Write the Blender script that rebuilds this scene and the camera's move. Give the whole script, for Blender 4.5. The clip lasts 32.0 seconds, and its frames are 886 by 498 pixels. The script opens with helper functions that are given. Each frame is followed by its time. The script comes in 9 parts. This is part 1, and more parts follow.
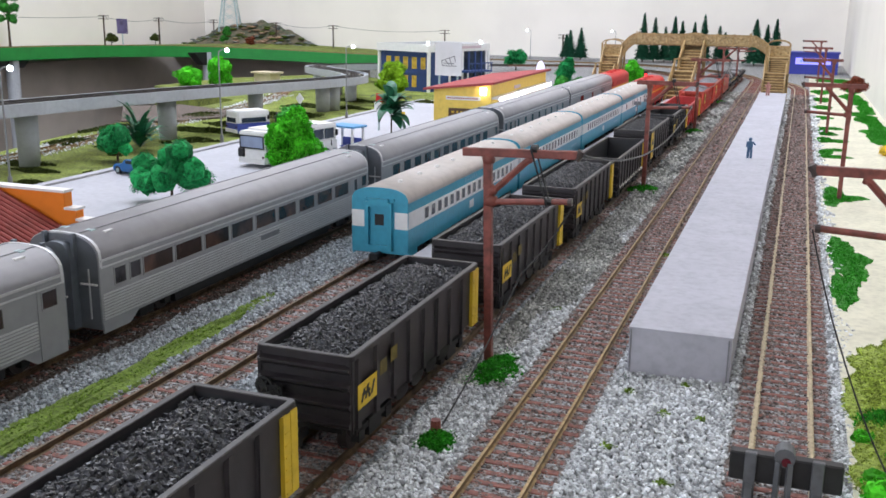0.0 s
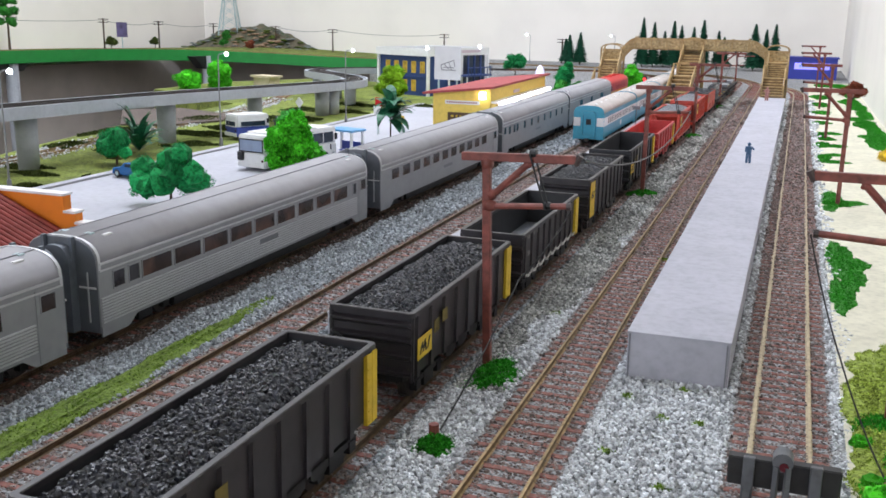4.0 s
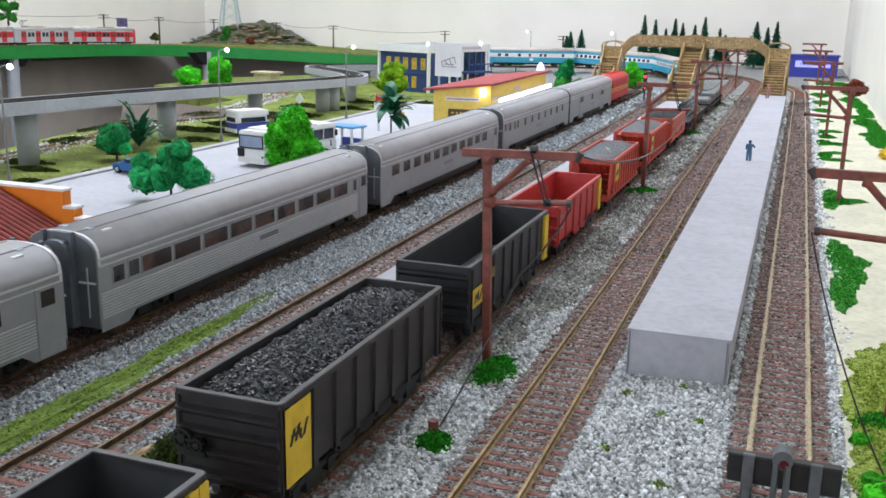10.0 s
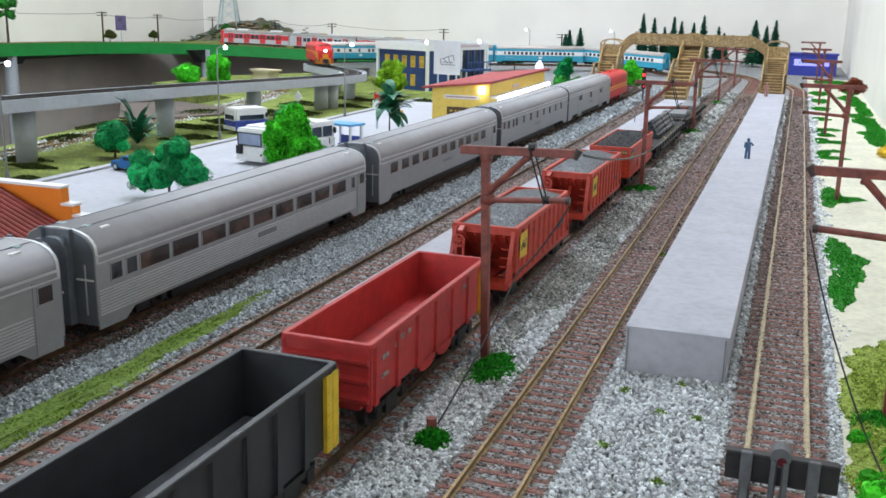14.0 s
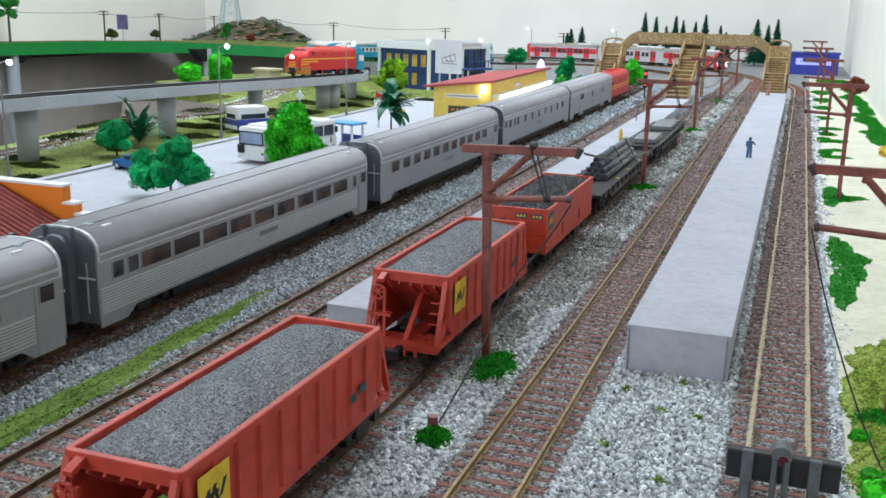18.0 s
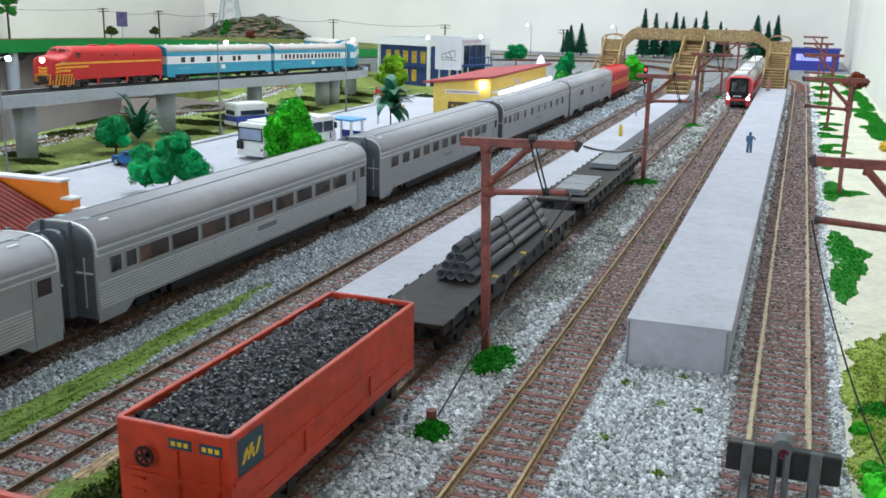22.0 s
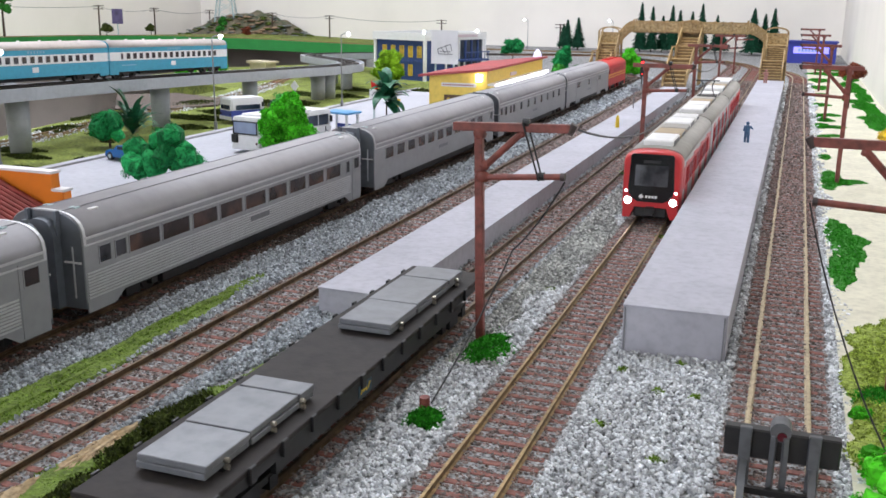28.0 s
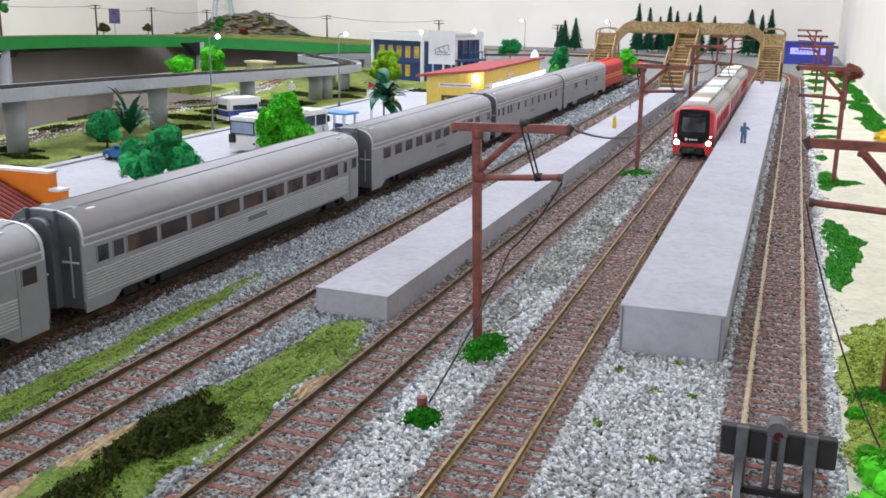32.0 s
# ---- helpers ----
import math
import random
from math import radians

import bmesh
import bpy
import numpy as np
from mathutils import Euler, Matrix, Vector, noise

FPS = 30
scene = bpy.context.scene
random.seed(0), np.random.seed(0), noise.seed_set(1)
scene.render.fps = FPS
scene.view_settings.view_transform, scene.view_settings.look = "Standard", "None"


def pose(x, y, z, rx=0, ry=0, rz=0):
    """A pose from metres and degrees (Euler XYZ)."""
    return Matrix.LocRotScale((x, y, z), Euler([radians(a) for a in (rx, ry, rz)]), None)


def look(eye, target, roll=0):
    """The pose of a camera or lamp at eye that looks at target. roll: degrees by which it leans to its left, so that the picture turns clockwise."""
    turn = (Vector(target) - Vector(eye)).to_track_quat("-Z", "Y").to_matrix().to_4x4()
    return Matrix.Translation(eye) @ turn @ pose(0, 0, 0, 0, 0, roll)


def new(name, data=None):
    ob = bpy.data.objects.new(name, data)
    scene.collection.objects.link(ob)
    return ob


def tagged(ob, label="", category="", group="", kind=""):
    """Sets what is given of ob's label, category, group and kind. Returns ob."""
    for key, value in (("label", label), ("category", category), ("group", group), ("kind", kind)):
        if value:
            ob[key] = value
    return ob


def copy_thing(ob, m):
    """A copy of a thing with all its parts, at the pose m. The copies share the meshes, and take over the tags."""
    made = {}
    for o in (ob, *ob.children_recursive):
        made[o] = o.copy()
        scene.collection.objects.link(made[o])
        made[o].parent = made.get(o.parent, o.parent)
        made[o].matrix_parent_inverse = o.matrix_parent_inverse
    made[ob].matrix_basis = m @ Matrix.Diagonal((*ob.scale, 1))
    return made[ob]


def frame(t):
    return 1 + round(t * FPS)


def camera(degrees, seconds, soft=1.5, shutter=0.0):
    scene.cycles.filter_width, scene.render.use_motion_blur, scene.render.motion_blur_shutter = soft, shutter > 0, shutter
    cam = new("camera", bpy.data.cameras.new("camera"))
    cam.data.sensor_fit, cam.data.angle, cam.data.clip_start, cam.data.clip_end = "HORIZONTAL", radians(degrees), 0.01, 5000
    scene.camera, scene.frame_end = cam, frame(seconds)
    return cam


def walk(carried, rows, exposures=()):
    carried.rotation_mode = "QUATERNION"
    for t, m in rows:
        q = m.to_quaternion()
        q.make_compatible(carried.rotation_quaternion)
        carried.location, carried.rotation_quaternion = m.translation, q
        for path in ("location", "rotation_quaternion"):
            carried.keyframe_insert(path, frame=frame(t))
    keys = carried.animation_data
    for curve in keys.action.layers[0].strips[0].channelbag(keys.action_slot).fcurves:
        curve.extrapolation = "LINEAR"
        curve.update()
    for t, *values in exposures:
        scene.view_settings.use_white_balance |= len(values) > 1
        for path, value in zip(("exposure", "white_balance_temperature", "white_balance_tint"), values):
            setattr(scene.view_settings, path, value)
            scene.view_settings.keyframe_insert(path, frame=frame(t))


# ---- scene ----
# A model railway at its true size (gauge 16.5 mm). All lengths below are in millimetres, U turns them into metres.
U = 0.001


def at_mm(x, y, z=0.0, rz=0.0, rx=0.0, ry=0.0):
    return pose(x * U, y * U, z * U, rx, ry, rz)


def hand_held(x, y, z, turn, tilt, lean):
    return pose(x * U, y * U, z * U, 90 - tilt, 0, turn) @ pose(0, 0, 0, 0, 0, -lean)


cam = camera(49.516, 32.0, soft=1.6)
WALK = [
    (0, -0.96, -5.07, 130.45, 19.837, 14.016, -0.830),
    (0.5, -0.88, -5.77, 130.57, 19.822, 13.945, -0.799),
    (1, -0.77, -5.55, 130.69, 19.817, 13.921, -0.817),
    (1.5, -1.04, -5.02, 130.81, 19.791, 13.907, -0.867),
    (2, -1.59, -4.96, 131.54, 19.769, 13.869, -0.924),
    (2.5, -1.26, -5.55, 131.79, 19.791, 13.849, -0.930),
    (3, -0.82, -4.98, 130.90, 19.806, 13.823, -0.944),
    (3.5, -0.81, -5.37, 130.74, 19.776, 13.797, -0.972),
    (5.5, -0.83, -4.63, 130.00, 19.836, 13.766, -1.002),
    (6, -1.17, -5.32, 131.02, 19.827, 13.806, -1.067),
    (6.5, -0.88, -5.63, 130.79, 19.825, 13.791, -1.085),
    (7, -0.82, -5.68, 130.74, 19.839, 13.792, -1.074),
    (7.5, -0.61, -5.71, 130.30, 19.839, 13.792, -1.027),
    (8, -0.55, -5.46, 130.08, 19.849, 13.813, -0.963),
    (8.5, -0.28, -5.66, 129.85, 19.848, 13.832, -0.949),
    (9, -0.48, -4.79, 130.40, 19.832, 13.880, -0.985),
    (9.5, -1.09, -4.30, 130.24, 19.786, 13.919, -1.080),
    (10, -0.97, -4.92, 130.28, 19.776, 13.959, -1.144),
    (10.5, -0.75, -5.23, 130.10, 19.740, 13.937, -1.178),
    (11, -0.61, -5.18, 129.78, 19.680, 13.890, -1.202),
    (11.5, -0.23, -5.34, 129.67, 19.645, 13.855, -1.189),
    (12, -0.18, -5.31, 129.54, 19.618, 13.892, -1.155),
    (12.5, -0.17, -5.06, 128.94, 19.614, 13.921, -1.141),
    (13, -0.30, -4.47, 128.88, 19.632, 13.974, -1.165),
    (13.5, -0.84, -4.24, 129.34, 19.662, 14.029, -1.196),
    (14, -0.92, -4.67, 129.88, 19.689, 14.063, -1.225),
    (14.5, -0.66, -4.72, 129.70, 19.725, 14.062, -1.214),
    (16.5, -0.46, -4.40, 129.17, 19.715, 14.131, -1.125),
    (17, -0.63, -4.27, 129.40, 19.732, 14.131, -1.155),
    (17.5, -0.86, -4.17, 129.74, 19.764, 14.132, -1.206),
    (18, -0.79, -4.72, 129.69, 19.784, 14.115, -1.223),
    (18.5, -0.37, -4.74, 129.09, 19.826, 14.105, -1.168),
    (19, 0.06, -4.53, 128.65, 19.832, 14.135, -1.109),
    (19.5, 0.12, -3.85, 127.97, 19.859, 14.153, -1.064),
    (20, -0.26, -3.23, 128.11, 19.870, 14.226, -1.014),
    (20.5, -0.67, -3.15, 128.31, 19.831, 14.261, -1.026),
    (21, -1.05, -3.24, 128.64, 19.803, 14.263, -1.063),
    (21.5, -0.68, -3.62, 128.38, 19.806, 14.262, -1.086),
    (22, -0.61, -3.50, 128.09, 19.802, 14.277, -1.120),
    (22.5, 0.06, -2.04, 126.35, 19.821, 14.283, -1.116),
    (23, -0.10, -1.80, 126.25, 19.914, 14.336, -1.094),
    (23.5, -0.40, 0.81, 124.85, 20.007, 14.390, -1.085),
    (24, -0.78, 1.60, 124.22, 20.030, 14.417, -1.068),
    (24.5, -0.29, 0.53, 124.22, 20.063, 14.438, -1.036),
    (25, -0.09, 0.45, 123.80, 20.021, 14.431, -0.931),
    (25.5, 0.20, 0.24, 123.37, 19.919, 14.401, -0.830),
    (27.5, -0.14, 0.81, 123.57, 19.710, 14.445, -0.769),
    (28, -0.01, 0.62, 123.15, 19.711, 14.440, -0.786),
    (28.5, 0.10, -0.30, 123.96, 19.699, 14.432, -0.829),
    (29, 0.39, -0.10, 123.34, 19.691, 14.381, -0.769),
    (29.5, 0.25, -0.13, 123.23, 19.647, 14.366, -0.720),
    (30, 0.45, 0.09, 122.91, 19.634, 14.371, -0.701),
    (30.5, 0.55, 0.71, 122.69, 19.617, 14.403, -0.707),
    (31, 0.35, 0.92, 123.29, 19.597, 14.427, -0.749),
    (31.5, -0.05, 0.56, 123.58, 19.564, 14.436, -0.807),
    (32, 0.00, 0.00, 123.30, 19.527, 14.423, -0.890)]
walk(cam, [(t, hand_held(*r)) for t, *r in WALK], exposures=[(0.0, 0.0, 6550, 11), (8.0, 0.0, 6500, 8), (13.0, 0.0, 6420, 5), (18.0, 0.0, 6200, 1), (22.0, 0.0, 6200, 1), (25.0, 0.0, 6400, 5), (28.0, 0.0, 6650, 11), (32.0, 0.03, 6600, 11)])
# ---- paths of the tracks, as plan polylines (x, y, z) in mm ----
def smooth(points, step=14.0):
    """A Catmull-Rom line through the points, in short steps."""
    p = [Vector(q) for q in points]
    p = [2 * p[0] - p[1]] + p + [2 * p[-1] - p[-2]]
    out = []
    for i in range(1, len(p) - 2):
        a, b, c, d = p[i - 1:i + 3]
        n = max(1, int((c - b).length / step))
        for k in range(n):
            t = k / n
            out.append(0.5 * (2 * b + (c - a) * t + (2 * a - 5 * b + 4 * c - d) * t * t + (3 * b - a - 3 * c + d) * t ** 3))
    out.append(p[-2])
    return out


def bend(x0, y0, radius, x_end, y_start, lean=0.0, sweep=90, y_ref=500):
    """A straight at x0 (leaning a little) up to y0, a left-hand curve and a run to x_end."""
    pts = [Vector((x0 + lean * (y_start + (y0 - y_start) * k / 40 - y_ref), y_start + (y0 - y_start) * k / 40, 0)) for k in range(41)]
    e = pts[-1]
    for k in range(1, 31):
        a = radians(sweep) * k / 30
        pts.append(Vector((e.x - radius * (1 - math.cos(a)), e.y + radius * math.sin(a), 0)))
    if x_end is not None:
        e = pts[-1]
        n = 20
        pts += [Vector((e.x + (x_end - e.x) * k / n, e.y, 0)) for k in range(1, n + 1)]
    return pts


class Line:
    """Measures along a polyline."""
    def __init__(self, pts):
        self.p = [Vector(q) for q in pts]
        self.s = [0.0]
        for a, b in zip(self.p, self.p[1:]):
            self.s.append(self.s[-1] + (b - a).length)

    def at(self, s):
        s0, p = self.s, self.p
        if s <= 0:
            return p[0] + (p[1] - p[0]).normalized() * s
        if s >= s0[-1]:
            return p[-1] + (p[-1] - p[-2]).normalized() * (s - s0[-1])
        lo, hi = 0, len(s0) - 1
        while hi - lo > 1:
            mid = (lo + hi) // 2
            lo, hi = (mid, hi) if s0[mid] <= s else (lo, mid)
        return p[lo].lerp(p[hi], (s - s0[lo]) / (s0[hi] - s0[lo]))


LINE_A = Line(bend(5.5, 1800, 600, None, -1900, 0.0005, 28))
LINE_B = Line(bend(-70, 2000, 510, -640, -600, -0.0022))
LINE_C = Line(bend(-124, 2060, 480, None, -2600, 0.0038, 75))
LINE_E = Line(bend(-260, 1640, 260, None, -1900, 0.0, 62))
# the blue train: straight, back curve, down behind the blue-fronted building and up onto the viaduct
VIADUCT = smooth([(-425, 2160, 11), (-510, 2108, 12.5), (-604, 2030, 13.5), (-712, 1974, 14.7), (-800, 1906, 15.7), (-856, 1837, 17), (-882, 1760, 18.4), (-868, 1669, 20.4),
                  (-808, 1592, 21.7), (-744, 1530, 22.6), (-685, 1452, 23.8), (-660, 1358, 25.2), (-662, 1181, 29.6), (-672, 1030, 33.2), (-681, 868, 36.6),
                  (-679, 692, 40.3), (-690, 533, 41.6), (-697, 364, 42.4), (-705, 0, 42.5), (-705, -1200, 42.5)])
CURVE_D = bend(-194, 1905, 273, None, -900, -0.0018, 76)
for k in range(30):
    CURVE_D[41 + k].z = 10 * (k + 1) / 30
BLUE = Line(CURVE_D + VIADUCT)
# the electric train: along the wall shelf, round the corner of the room and out on track B
SHELF = smooth([(-1735, -1500, 31), (-1735, 1000, 31), (-1735, 1600, 30), (-1735, 1900, 27), (-1700, 2130, 24), (-1600, 2300, 20), (-1430, 2410, 14),
                (-1180, 2470, 6), (-900, 2505, 1), (-700, 2511, 0), (-640, 2511, 0)])
EMU = Line(SHELF + [q for q in reversed(bend(-70, 2000, 510, None, -600, -0.0022))])
# the ground-level line behind the viaduct
LINE_F = Line(smooth([(-690, -300, -20), (-712, 400, -20), (-733, 769, -20), (-757, 900, -20), (-768, 1070, -20), (-800, 1300, -20), (-850, 1480, -20), (-905, 1640, -20), (-925, 1800, -20)]))
# ---- light: a lit room, daylight from a window behind and a ceiling tube ----
world = bpy.data.worlds.new("room_air")
scene.world = world
world.use_nodes = True
world.node_tree.nodes["Background"].inputs[0].default_value = (0.9, 0.92, 1.0, 1)
world.node_tree.nodes["Background"].inputs[1].default_value = 0.25


def area_lamp(name, m, sx, sy, watts, color):
    d = bpy.data.lights.new(name, "AREA")
    d.shape, d.size, d.size_y, d.energy, d.color = "RECTANGLE", sx, sy, watts, color
    ob = new(name, d)
    ob.matrix_world = m
    return ob


area_lamp("ceiling_tube_light", look((-0.65, 1.35, 1.45), (-0.52, 1.35, 0)), 0.7, 2.0, 43.0, (0.88, 0.945, 1.08))
area_lamp("window_light", look((-1.0, -2.6, 0.7), (-0.5, 0.6, 0.1)), 1.2, 1.0, 31, (0.87, 0.94, 1.09))
# ---- materials ----
def mat(name, color, rough=0.6, metal=0.0, vary=0.12, scale=900, bump=0.0, bscale=2500, color2=None, spec=0.5, stain=0.0, stain_scale=60, rand=0.0, bdist=0.0003):
    """A painted or natural surface: base colour broken up by two scales of noise, with a little relief."""
    m = bpy.data.materials.new(name)
    m.use_nodes = True
    nt = m.node_tree
    N, L = nt.nodes, nt.links
    b = N["Principled BSDF"]
    b.inputs["Roughness"].default_value, b.inputs["Metallic"].default_value = rough, metal
    b.inputs["Specular IOR Level"].default_value = spec
    geo = N.new("ShaderNodeTexCoord")
    n1 = N.new("ShaderNodeTexNoise")
    n1.inputs["Scale"].default_value, n1.inputs["Detail"].default_value = scale, 4
    L.new(geo.outputs["Object"], n1.inputs["Vector"])
    r = N.new("ShaderNodeValToRGB")
    c2 = color2 or tuple(c * (1 - vary * 2.2) for c in color)
    c3 = tuple(min(1, c * (1 + vary)) for c in color)
    r.color_ramp.elements[0].position, r.color_ramp.elements[0].color = 0.3, (*c2, 1)
    r.color_ramp.elements[1].position, r.color_ramp.elements[1].color = 0.72, (*c3, 1)
    e = r.color_ramp.elements.new(0.52)
    e.color = (*color, 1)
    L.new(n1.outputs["Fac"], r.inputs["Fac"])
    out = r.outputs["Color"]
    if stain:
        n2 = N.new("ShaderNodeTexNoise")
        n2.inputs["Scale"].default_value, n2.inputs["Detail"].default_value, n2.inputs["Roughness"].default_value = stain_scale, 5, 0.65
        L.new(geo.outputs["Object"], n2.inputs["Vector"])
        mr = N.new("ShaderNodeMapRange")
        mr.inputs["From Min"].default_value, mr.inputs["From Max"].default_value = 0.35, 0.7
        mr.inputs["To Min"].default_value, mr.inputs["To Max"].default_value = 1 - stain, 1 + stain * 0.4
        L.new(n2.outputs["Fac"], mr.inputs["Value"])
        mx = N.new("ShaderNodeMix")
        mx.data_type, mx.blend_type = "RGBA", "MULTIPLY"
        mx.inputs["Factor"].default_value = 1
        L.new(out, mx.inputs["A"])
        L.new(mr.outputs["Result"], mx.inputs["B"])
        out = mx.outputs["Result"]
    if rand:
        oi = N.new("ShaderNodeNewGeometry")
        mr = N.new("ShaderNodeMapRange")
        mr.inputs["To Min"].default_value, mr.inputs["To Max"].default_value = 1 - rand, 1 + rand
        L.new(oi.outputs["Random Per Island"], mr.inputs["Value"])
        mx = N.new("ShaderNodeMix")
        mx.data_type, mx.blend_type = "RGBA", "MULTIPLY"
        mx.inputs["Factor"].default_value = 1
        L.new(out, mx.inputs["A"])
        L.new(mr.outputs["Result"], mx.inputs["B"])
        out = mx.outputs["Result"]
    L.new(out, b.inputs["Base Color"])
    if bump:
        n3 = N.new("ShaderNodeTexNoise")
        n3.inputs["Scale"].default_value, n3.inputs["Detail"].default_value = bscale, 3
        L.new(geo.outputs["Object"], n3.inputs["Vector"])
        bp = N.new("ShaderNodeBump")
        bp.inputs["Strength"].default_value, bp.inputs["Distance"].default_value = bump, bdist
        L.new(n3.outputs["Fac"], bp.inputs["Height"])
        L.new(bp.outputs["Normal"], b.inputs["Normal"])
    return m


def glow(name, color, strength):
    m = bpy.data.materials.new(name)
    m.use_nodes = True
    b = m.node_tree.nodes["Principled BSDF"]
    b.inputs["Base Color"].default_value = (*color, 1)
    b.inputs["Emission Color"].default_value = (*color, 1)
    b.inputs["Emission Strength"].default_value = strength
    return m


